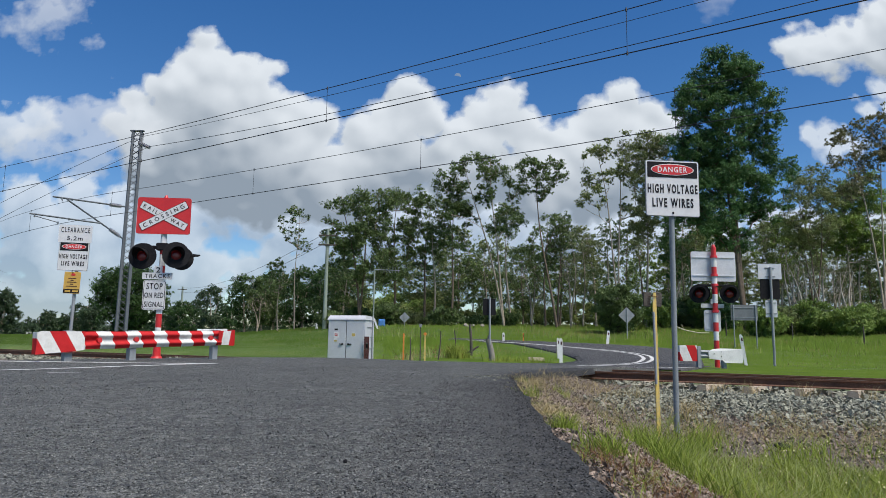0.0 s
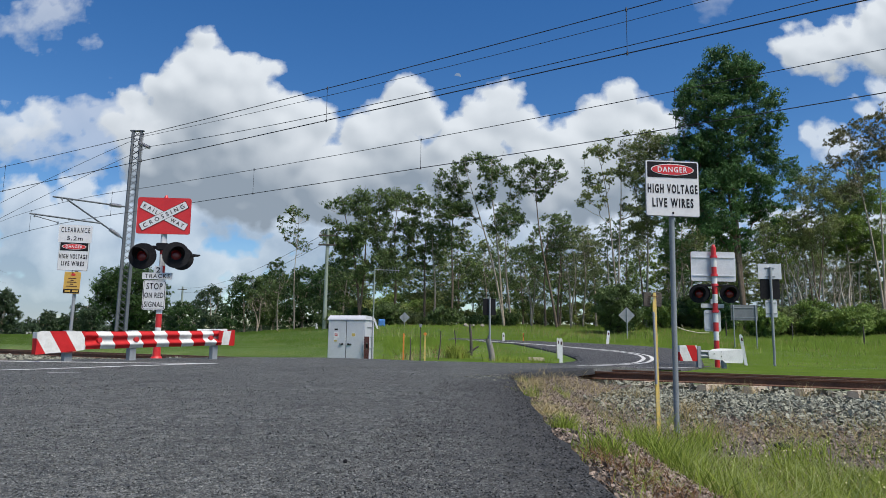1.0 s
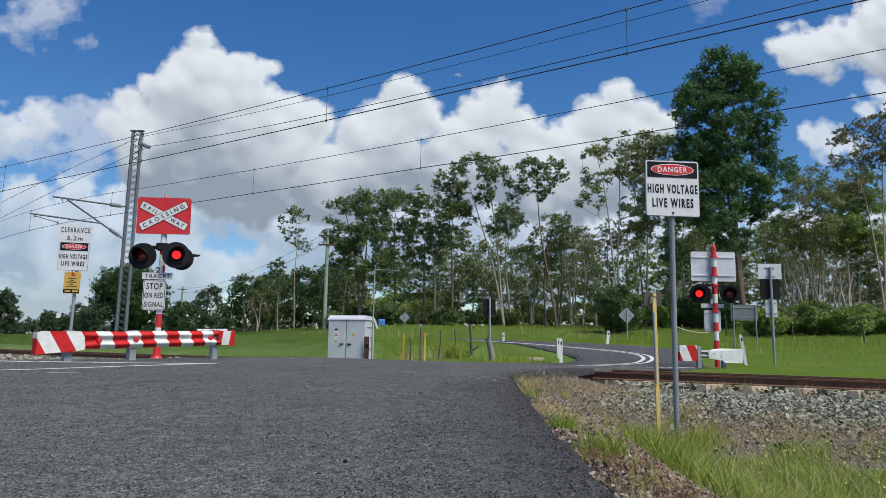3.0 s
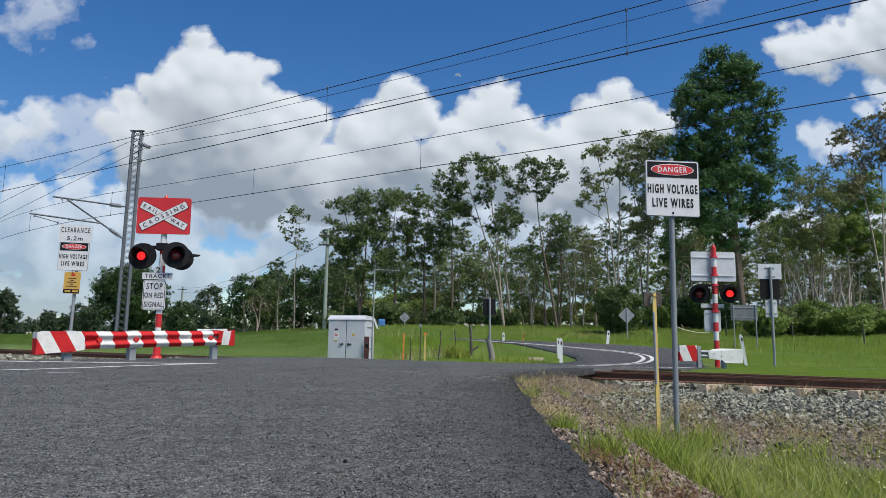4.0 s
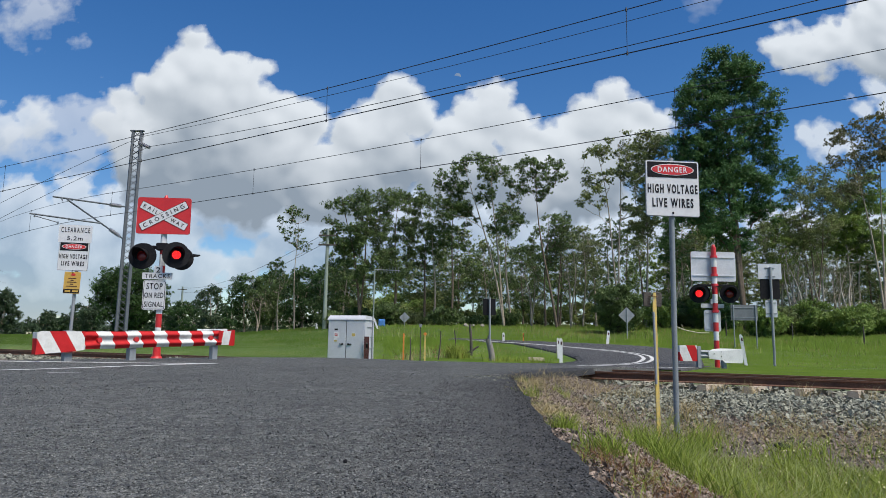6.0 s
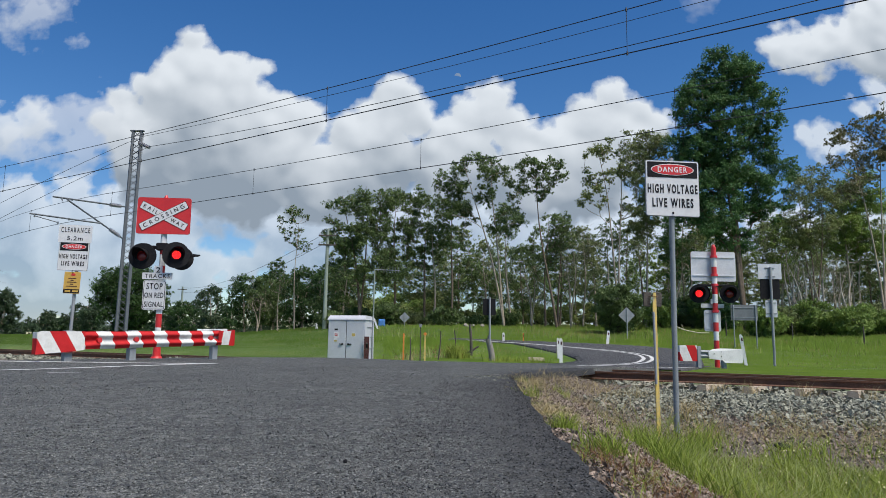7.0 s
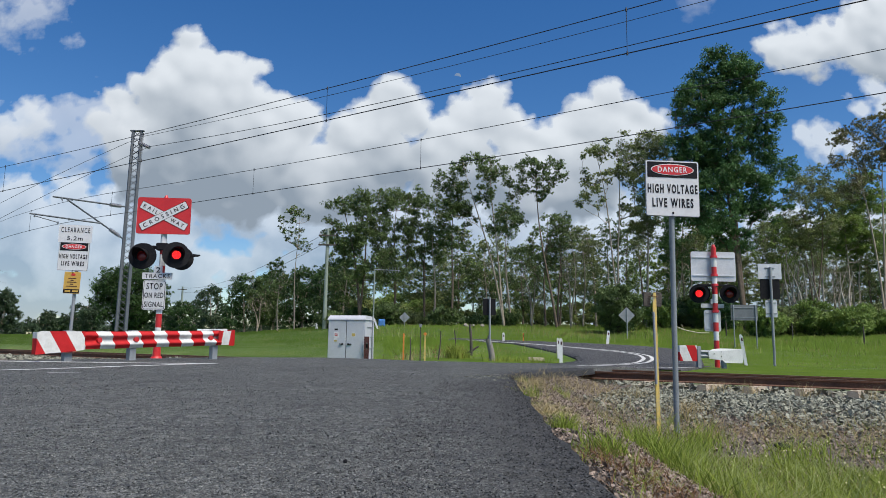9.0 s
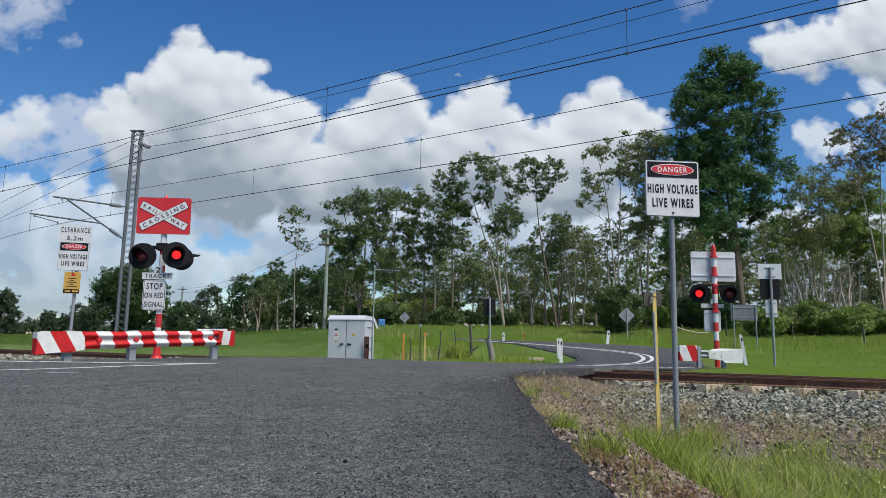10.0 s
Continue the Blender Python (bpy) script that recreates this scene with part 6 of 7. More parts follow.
    rows = [
        (893, 48, 14.8, 7.5, 2.9, "gum", "pale", 40, 170, 0.8, 0.2, -1.9, 0.0, 2, "tall gum tree with pale forked trunk and airy crown"),
        (800, 49, 12.4, 7.0, 1.8, "gum", "brown", 16, 150, 0.8, 0.17, 0.2, 0.0, 1, "slender gum tree with dark green clumps"),
        (985, 47, 13.9, 7.6, 1.9, "gum", "brown", 22, 95, 0.7, 0.17, -1.7, 0.0, 1, "thin leaning gum tree with a sparse crown"),
        (965, 52, 10.8, 4.2, 2.0, "gum", "brown", 24, 120, 0.8, 0.16, 0.0, 0.0, 1, "mid-height gum tree with drooping foliage"),
        (1097, 46, 15.7, 7.0, 2.4, "olive", "pale", 44, 140, 0.66, 0.19, -0.8, 0.0, 2, "pale-barked gum tree with thin olive foliage"),
        (1142, 49, 15.4, 6.0, 2.3, "olive", "pale", 44, 160, 0.8, 0.18, 0.2, 0.0, 1, "tall olive-green gum tree"),
        (640, 50, 12.1, 3.2, 3.0, "gum", "brown", 70, 190, 0.85, 0.24, -0.3, 0.0, 2, "broad dense gum tree with dark green crown"),
        (700, 51, 12.0, 5.0, 2.2, "gum", "brown", 26, 150, 0.85, 0.2, 0.1, 0.0, 1, "dense gum tree with dark green crown"),
        (752, 52, 12.2, 4.6, 2.2, "gum", "brown", 34, 170, 0.8, 0.18, 0.2, 0.0, 1, "gum tree with layered drooping foliage"),
        (527, 52, 10.9, 6.2, 1.6, "gum", "pale", 26, 36, 0.5, 0.1, -0.2, 0.0, 1, "slim gum sapling with a thin airy crown"),
        (498, 54, 7.0, 4.2, 1.4, "gum", "pale", 20, 45, 0.5, 0.09, -0.2, 0.0, 1, "small slim gum sapling with sparse leaves"),
        (1440, 50, 13.2, 4.0, 2.8, "olive", "brown", 58, 150, 0.85, 0.2, 0.2, 0.0, 2, "gum tree with dark green foliage"),
        (1500, 52, 13.4, 4.0, 2.6, "bright", "pale", 84, 170, 0.85, 0.18, 0.0, 0.0, 1, "gum tree with bright green foliage"),
        (1560, 42, 15.6, 6.0, 3.0, "dry", "pale", 58, 72, 0.75, 0.2, -0.3, 0.0, 2, "thin gum tree with brownish sparse foliage"),
        (1535, 57, 11.6, 3.4, 3.0, "olive", "brown", 28, 120, 0.85, 0.18, 0.2, 0.0, 1, "dark gum tree at the edge of the stand"),
        (1592, 54, 12.6, 3.6, 3.0, "olive", "pale", 34, 130, 0.85, 0.18, -0.2, 0.0, 2, "dark gum tree at the edge of the stand"),
        (1475, 60, 11.2, 4.0, 2.8, "olive", "pale", 34, 120, 0.85, 0.16, 0.1, 0.0, 1, "pale olive gum tree in the stand"),
        (1380, 56, 11.4, 6.0, 2.6, "bright", "pale", 26, 160, 0.85, 0.18, 0.0, 0.0, 1, "gum tree behind the crossing signs"),
        (1030, 55, 10.2, 4.5, 2.0, "olive", "pale", 22, 120, 0.8, 0.15, 0.3, 0.0, 1, "pale gum tree with open crown"),
        (860, 58, 9.0, 3.6, 2.2, "gum", "pale", 24, 130, 0.85, 0.15, 0.0, 0.0, 1, "shaded gum tree in the stand"),
        (925, 60, 9.2, 3.6, 2.2, "gum", "brown", 26, 130, 0.85, 0.15, 0.0, 0.0, 1, "shaded gum tree in the stand"),
        (1210, 54, 13.0, 5.5, 3.0, "fig", "pale", 46, 180, 0.9, 0.2, 0.0, 0.0, 1, "dense gum tree behind the warning sign"),
        (1270, 58, 12.0, 5.5, 3.0, "olive", "pale", 40, 180, 0.9, 0.2, 0.0, 0.0, 1, "dark gum tree in the stand"),
    ]
    for k, (px, dist, top, lo, half, leaf, bark, n, lv, cr, r0, lean, shape, forks, label) in enumerate(rows):
        masses = crowns.get(px)
        ob = tree(at_line(px, dist), dist, top, lo, half, leaf, bark, label, 101 + k, int(n * 2.5), int(lv * 1.45), 0.12 if leaf == "olive" else 0.135, cr * 0.68, r0 * 0.58, lean, 0.3, forks, shape, heads=masses)
        swaying.append((ob, 0.22 + 0.2 * random.random(), k))
    # the tallest: a dense dome on two tall stems, opening towards its foot
    dome = [(-1.0, 19.9, 1.1, 0.7), (0.4, 19.8, 1.0, 0.7), (-1.7, 19.0, 1.5, 1.0), (0.7, 18.9, 1.4, 1.0), (-2.4, 17.5, 1.5, 1.2), (-0.4, 17.9, 1.8, 1.3), (1.5, 17.3, 1.3, 1.1), (-3.4, 15.9, 1.3, 1.2), (-1.3, 15.7, 1.9, 1.4), (1.2, 15.7, 1.5, 1.2), (-3.4, 13.9, 1.5, 1.3), (-1.4, 13.5, 1.9, 1.4), (1.5, 13.8, 1.5, 0.9), (2.6, 15.6, 0.7, 0.9), (-3.6, 12.1, 1.4, 1.3), (-1.8, 11.2, 1.9, 1.4), (0.2, 12.0, 1.3, 1.1), (2.8, 12.7, 1.1, 0.9), (1.9, 11.3, 1.4, 0.9), (-3.6, 10.2, 1.3, 1.2), (-1.5, 9.1, 1.7, 1.2), (0.9, 9.7, 1.5, 1.2), (-3.1, 8.1, 1.3, 1.2), (-0.5, 7.4, 1.5, 1.0), (2.6, 9.4, 1.0, 1.1)]
    ob = tree(at_line(1315, 44), 44, 20.0, 5.0, 1.3, "fig", "brown", "tall dense dark green tree with a domed crown", 100, 440, 330, 0.15, 0.66, 0.24, -1.3, 0.25, 2, heads=dome)
    swaying.append((ob, 0.3, 0))
    # rows of slim trees further back, copies of a few
    models = [tree(at_line(610 + 190 * k, 62), 62, 9.8 + (k * 37 % 5) * 0.8, 3.6 + 0.5 * k, 2.3, ("gum", "olive", "gum", "bright", "olive")[k], ("pale", "pale", "brown", "pale", "pale")[k], "slim gum tree deep in the stand", 300 + k, 64, 105, 0.19, 0.7, 0.1, 0.3, 0.25, group="trees deep in the stand") for k in range(5)]
    g = np.random.default_rng(5)
    for k in range(34):
        px = 590 + 30 * k + 14 * g.random()
        dist = 57 + 30 * g.random()
        x = at_line(px, dist)
        src = models[k % 5]
        ob = copy_thing(src, pose(x, dist, one_height(x, dist) - 0.05, 0, 0, 360 * g.random()))
        ob.scale = (1.0, 1.0, 0.72 + 0.3 * g.random())


def shrub(x, y, top, half, leaf, label, seed, n=40, leaves=200, size=0.15, cr=0.45, depth=None):
    z0 = one_height(x, y)
    return tree(x, y, top, z0 + 0.15, half, leaf, "dark", label, seed, n, leaves, size, cr, 0.07, 0.0, 0.15, 3, -0.2, "shrubs at the edge of the trees", depth, "shrub", "shrub")


def shrubs():
    shrub(at_line(1092, 41), 41, 4.15, 1.9, "gum", "rounded dense green shrub in the grass", 501, 130, 330, 0.11, 0.42)
    for k in range(5):
        px = 1165 + 28 * k
        shrub(at_line(px, 46 + (k * 3 % 4)), 46 + (k * 3 % 4), 3.6 + 0.7 * ((k * 5) % 4) / 3, 1.5, ("bright", "fig", "olive")[k % 3], "leafy shrub below the tall tree", 580 + k, 50, 230, 0.14, 0.45)
    for k in range(9):
        px = 1345 + 30 * k
        shrub(at_line(px, 40 + (k * 7 % 5)), 40 + (k * 7 % 5), 2.7 + 0.7 * ((k * 5) % 4) / 3, 1.5, ("bright", "olive", "bright")[k % 3], "leafy green shrub at the edge of the trees", 510 + k, 56, 240, 0.13, 0.45)
    for k in range(9):
        px = 590 + 50 * k
        if px > 900:
            continue
        d = 47 + (k * 11 % 7)
        shrub(at_line(px, d), d, 2.4 + 0.8 * ((k * 7) % 5) / 4, 1.3, ("gum", "dark", "gum", "olive")[k % 4], "shrub under the gum trees", 540 + k, 40, 200, 0.15, 0.5)
    # a low leafy belt closes the view behind the trunks; its sunlight is in the leaf colour
    belt = [shrub(at_line(640 + 60 * k, 66), 66, 4.6 + 0.5 * k, 2.6, ("sunlit", "bright", "sunlit")[k], "undergrowth deep behind the trunks, sunlight painted into its leaf colour", 900 + k, 70, 130, 0.2, 0.6) for k in range(3)]
    g = np.random.default_rng(17)
    for k in range(26):
        px, d = 585 + 40 * k, 60 + 22 * g.random()
        x = at_line(px, d)
        ob = copy_thing(belt[k % 3], pose(x, d, one_height(x, d) - 0.05, 0, 0, 360 * g.random()))
        ob.scale = (1.0, 1.0, 0.45 + 0.4 * g.random())
    # left: far paddock trees
    tree(at_line(238, 62), 62, 7.0, 1.4, 3.8, "dark", "dark", "round dense dark tree alone in the paddock", 601, 190, 260, 0.2, 0.8, 0.35, 0, 0.2, 3, -0.1, "paddock trees")
    tree(at_line(18, 90), 90, 6.6, 0.8, 2.2, "far", "pale", "dark green tree at the paddock edge", 602, 60, 220, 0.26, 0.8, 0.2, 0, 0.2, 1, 0.0, "paddock trees")
    tree(at_line(-14, 90), 90, 6.8, 0.8, 2.4, "far", "brown", "dark green tree at the paddock edge", 608, 60, 220, 0.26, 0.8, 0.2, 0, 0.2, 1, 0.0, "paddock trees")
    rows = [(98, 130, 5.4, 2.2), (125, 150, 5.0, 2.2), (150, 120, 6.4, 2.6), (172, 110, 6.0, 1.8), (330, 110, 6.6, 3.0), (352, 120, 7.2, 3.0), (384, 100, 8.4, 2.7), (412, 110, 7.0, 2.6), (300, 130, 6.0, 3.0)]
    for k, (px, d, top, half) in enumerate(rows):
        tree(at_line(px, d), d, top, 1.4, half, ("far", "dark", "far")[k % 3], "pale", "distant tree across the paddock", 620 + k, 50, 170, 0.28, 0.85, 0.2, 0, 0.2, 2, 0.0, "paddock trees")
    rows = [(440, 74, 7.6, 2.4, "dark"), (468, 70, 7.0, 2.2, "gum"), (490, 76, 8.6, 2.6, "dark"), (540, 72, 8.4, 2.8, "dark"), (578, 70, 8.2, 2.8, "dark"), (610, 66, 7.4, 2.6, "gum"), (520, 80, 8.0, 3.0, "dark")]
    for k, (px, d, top, half, leaf) in enumerate(rows):
        tree(at_line(px, d), d, top, 2.2, half, leaf, "pale", "dark green tree beyond the grass", 640 + k, 70, 210, 0.19, 0.75, 0.18, 0, 0.2, 2, 0.0, "paddock trees")
    for k in range(26):
        px = -30 + 24 * k
        d = 150 + 40 * ((k * 13) % 7) / 7
        tree(at_line(px, d), d, 3.6 + 2.0 * ((k * 7) % 5) / 4, 1.0, 3.6, "far", "dark", "far-off tree on the horizon", 700 + k, 16, 110, 0.6, 1.6, 0.15, 0, 0.2, 1, 0.0, "trees on the horizon")


def bare_trees():
    # grey leafless trees among the green ones
    for k, (px, d, top, half) in enumerate(((1408, 45, 7.6, 1.6), (1480, 48, 7.0, 1.5), (1190, 50, 7.2, 1.3), (1010, 50, 7.8, 1.4), (940, 53, 7.0, 1.4), (462, 68, 5.0, 1.6))):
        tree(at_line(px, d), d, top, 3.4, half, "dry", "pale", "bare grey tree with thin twisted branches", 800 + k, 26, 7, 0.14, 0.8, 0.12, 0.1 * (k % 3 - 1), 0.2, 2, 0.0, "bare trees in the stand")
    for k, (px, d, top, half) in enumerate(((1418, 44, 6.6, 1.5), (1448, 45, 6.2, 1.4), (1394, 45, 6.4, 1.2), (1500, 46, 6.0, 1.3))):
        tree(at_line(px, d), d, top, 2.6, half, "dry", "ash", "ashen dead tree with twisted bare branches", 860 + k, 22, 3, 0.12, 0.8, 0.15, 0.2 * (k % 3 - 1), 0.2, 2, 0.0, "bare trees in the stand")
    # slim trunks, leafless until high up
    for k in range(16):
        px = 770 + 50 * k + 17 * (k * 7 % 3)
        d = 50 + (k * 5 % 9)
        if px < 1020 and k % 2:
            continue
        tree(at_line(px, d), d, 9.6 + 1.6 * ((k * 7) % 5) / 4, 7.2, 1.2, ("gum", "olive")[k % 2], ("pale", "brown", "pale")[k % 3], "slim straight gum tree with a small high crown", 830 + k, 16, 170, 0.14, 0.6, 0.1, 0.5 * math.sin(k * 2.3), 0.2, 1, 0.0, "slim trees in the stand")


tree_line()
bare_trees()
shrubs()
# ---------------------------------------------------------------- grass, ballast and weeds
def blades_mesh(name, x, y, h, w, bend, mat, g, seg=2, z=None):
    """Curved grass blades, rooted on the ground."""
    n = len(x)
    z = height(x, y) - 0.02 if z is None else z
    a = g.random(n) * 2 * math.pi
    dx, dy = np.cos(a), np.sin(a)
    b = g.random(n) * 2 * math.pi
    sx, sy = np.cos(b), np.sin(b)
    pts = []
    for k in range(seg + 1):
        u = k / seg
        lean = bend * u ** 1.8 * h
        wk = w * (1 - 0.92 * u ** 1.4) / 2
        cx, cy, cz = x + dx * lean, y + dy * lean, z + h * u * (1 - 0.25 * bend * u)
        pts.append(np.stack([cx - sx * wk, cy - sy * wk, cz], 1))
        pts.append(np.stack([cx + sx * wk, cy + sy * wk, cz], 1))
    V = np.stack(pts, 1).reshape(-1, 3)
    m = 2 * (seg + 1)
    base = (np.arange(n) * m)[:, None]
    F = np.concatenate([base + np.array([[2 * k, 2 * k + 1, 2 * k + 3, 2 * k + 2]]) for k in range(seg)], 0)
    return sheet_mesh(name, V, F, mat, True)


G_green = foliage("grass_green", (0.075, 0.125, 0.014), (0.26, 0.315, 0.06), upright=0.7)
G_field = foliage("field_grass", (0.104, 0.188, 0.024), (0.192, 0.282, 0.047), tip=-0.05, upright=6.0)
G_lush = foliage("lush_grass", (0.06, 0.125, 0.018), (0.115, 0.185, 0.034), tip=0.0, upright=6.0)
G_straw = foliage("dry_grass", (0.24, 0.18, 0.08), (0.52, 0.42, 0.21))
G_haze = foliage("ripe_grass", (0.12, 0.157, 0.038), (0.235, 0.23, 0.085), upright=5.0)
G_seed = foliage("seed_grass", (0.15, 0.19, 0.06), (0.32, 0.37, 0.14), upright=1.5)
G_weed = foliage("red_weed", (0.14, 0.075, 0.04), (0.28, 0.15, 0.07))


def in_far_road(x, y):
    c = np.array([(p.x, p.y) for p in inner + outer[::-1]])
    inside = np.zeros(len(x), bool)
    j = len(c) - 1
    for i in range(len(c)):
        k = ((c[i, 1] > y) != (c[j, 1] > y)) & (x < (c[j, 0] - c[i, 0]) * (y - c[i, 1]) / (c[j, 1] - c[i, 1] + 1e-9) + c[i, 0])
        inside ^= k
        j = i
    return inside


def near_asphalt(x, y):
    d, s = NX * x + NY * y, TX * x + TY * y
    lft = np.interp(y, [p.y for p in left_f], [p.x for p in left_f])
    rgt = np.interp(y, [p.y for p in right_f], [p.x for p in right_f])
    return (x > lft - 0.1) & (x < rgt + 0.05) & (y < 18.6)


def field_blades(name, x, y, h, w, bend, mat, g):
    """Short field grass: one pointed blade each, rooted on the ground."""
    n = len(x)
    z = height(x, y) - 0.02
    a, b = g.random(n) * 2 * math.pi, (g.random(n) - 0.5) * 1.6
    side = np.stack([np.cos(b), np.sin(b), np.zeros(n)], 1) * (w / 2)[:, None]
    root = np.stack([x, y, z], 1)
    tip = root + np.stack([np.cos(a) * bend * h, np.sin(a) * bend * h, h], 1)
    V = np.stack([root - side, root + side, tip], 1).reshape(-1, 3)
    return sheet_mesh(name, V, np.arange(3 * n).reshape(n, 3), mat)


def build_grass():
    g = np.random.default_rng(11)
    # field beyond the line, thinner with distance
    n = 560000
    y = 13.0 / (1 - g.random(n) * (1 - 13.0 / 95.0))
    x = (g.random(n) * 1.72 - 0.84) * y
    d = NX * x + NY * y
    ok = (d > 14.0 + 0.5 * g.random(n)) & ~in_far_road(x, y) & ~near_asphalt(x, y)
    x, y = x[ok], y[ok]
    patch = np.array([noise.noise((a * 0.25, b * 0.25, 0)) for a, b in zip(x, y)])
    h = (0.14 + 0.2 * g.random(len(x))) * (1 + 0.5 * patch) * np.interp(y, (14, 20, 26, 34, 50, 95), (0.14, 0.16, 0.26, 0.6, 1.0, 1.3))
    h = np.where((np.abs(x + 3.1 - (y - 22.2) * -0.12) < 1.6) & (y < 22.3), 0.025 + 0.02 * g.random(len(x)), h)
    h = h * np.interp(x / y, (-0.3, -0.12, 0.1), (0.45, 0.8, 1.0)) * np.where(y > 46, 1.3, 1.0)
    # left to grow towards the shrubs on the right-hand side
    h = h * (1 + 1.1 * smooth(0.22, 0.4, x / y) * smooth(19.0, 30.0, y) * np.clip(0.75 + 1.3 * patch, 0.2, 1.6))
    edge = in_far_road(x + 0.5, y) | in_far_road(x - 0.5, y) | in_far_road(x, y - 0.8)
    h = np.where(edge, h * 0.4, h)
    # uncut growth along the old fence, before the bend of the road
    h = np.where((x / y > -0.085 + 0.02 * patch) & (x / y < 0.05 + 0.02 * patch) & (y > 24.5) & (y < 34), h + 0.07 + 0.1 * g.random(len(x)), h)
    w, bend = 0.007 + 0.00055 * y, np.interp(y, (22, 40), (1.6, 0.9)) * g.random(len(x))
    lush = x / y < -0.13 + 0.05 * patch + 0.03 * g.random(len(x))
    for name, mat, pick, label in (("grass", G_field, ~lush, "long yellow-green grass covering the paddock"), ("grass", G_lush, lush, "short lush green grass beside the railway")):
        ob = new(name, field_blades(name, x[pick], y[pick], h[pick] * np.where(lush[pick], 0.55, 0.6), w[pick], bend[pick], mat, g))
        tagged(ob, label, "grass", kind="stuff")
    # ripe, brownish growth in drifts before the shrubs
    n = 52000
    y = 21.0 / (1 - g.random(n) * (1 - 21.0 / 52.0))
    x = (g.random(n) * 1.1 - 0.26) * y
    patch = np.array([noise.noise((a * 0.35 + 4, b * 0.22, 3)) for a, b in zip(x, y)])
    ok = (g.random(n) < 0.7 * np.clip(1.6 * patch + np.interp(y, (21, 30, 40), (-0.35, -0.05, 0.4)) - 0.35 * smooth(0.2, 0.0, x / y), 0, 1)) & ~in_far_road(x, y) & ~in_far_road(x, y - 1) & ~in_far_road(x, y - 3) & ~in_far_road(x, y - 6)
    x, y = x[ok], y[ok]
    h = (0.14 + 0.24 * g.random(len(x))) * np.interp(y, (21, 30, 38, 52), (0.4, 0.75, 1.2, 1.3)) * np.interp(x / y, (0.0, 0.25), (0.6, 1.0))
    ob = new("ripe_grass", field_blades("ripe_grass", x, y, h, 0.005 + 0.0004 * y, 0.8 * g.random(len(x)), G_haze, g))
    tagged(ob, "ripe olive-green grass in drifts before the shrubs", "grass", kind="stuff")
    # seed heads standing above it
    n = 5000
    y = 17.0 / (1 - g.random(n) * (1 - 17.0 / 60.0))
    x = (g.random(n) * 1.72 - 0.84) * y
    d = NX * x + NY * y
    patch = np.array([noise.noise((a * 0.2 + 9, b * 0.2, 0)) for a, b in zip(x, y)])
    ok = (d > 15.5) & (patch > -0.05) & (x / y > -0.12) & ~in_far_road(x, y) & ~near_asphalt(x, y) & ~in_far_road(x, y - 1)
    x, y = x[ok], y[ok]
    ob = new("seeding_grass", blades_mesh("seeding_grass", x, y, (0.42 + 0.3 * g.random(len(x))) * np.interp(y, (17, 24, 32, 60), (0.1, 0.22, 0.8, 1.1)), 0.006 + 0.0005 * y, 0.5 * g.random(len(x)), G_seed, g))
    tagged(ob, "pale seeding grass stalks among the green", "grass", kind="stuff")


def clump(g, cx, cy, n, spread, hlo, hhi, wlo, whi, bend):
    x, y = cx + g.normal(size=n) * spread, cy + g.normal(size=n) * spread
    return x, y, hlo + (hhi - hlo) * g.random(n), wlo + (whi - wlo) * g.random(n), bend * (0.25 + 0.75 * g.random(n))


def gather(parts):
    return [np.concatenate(c) for c in zip(*parts)]


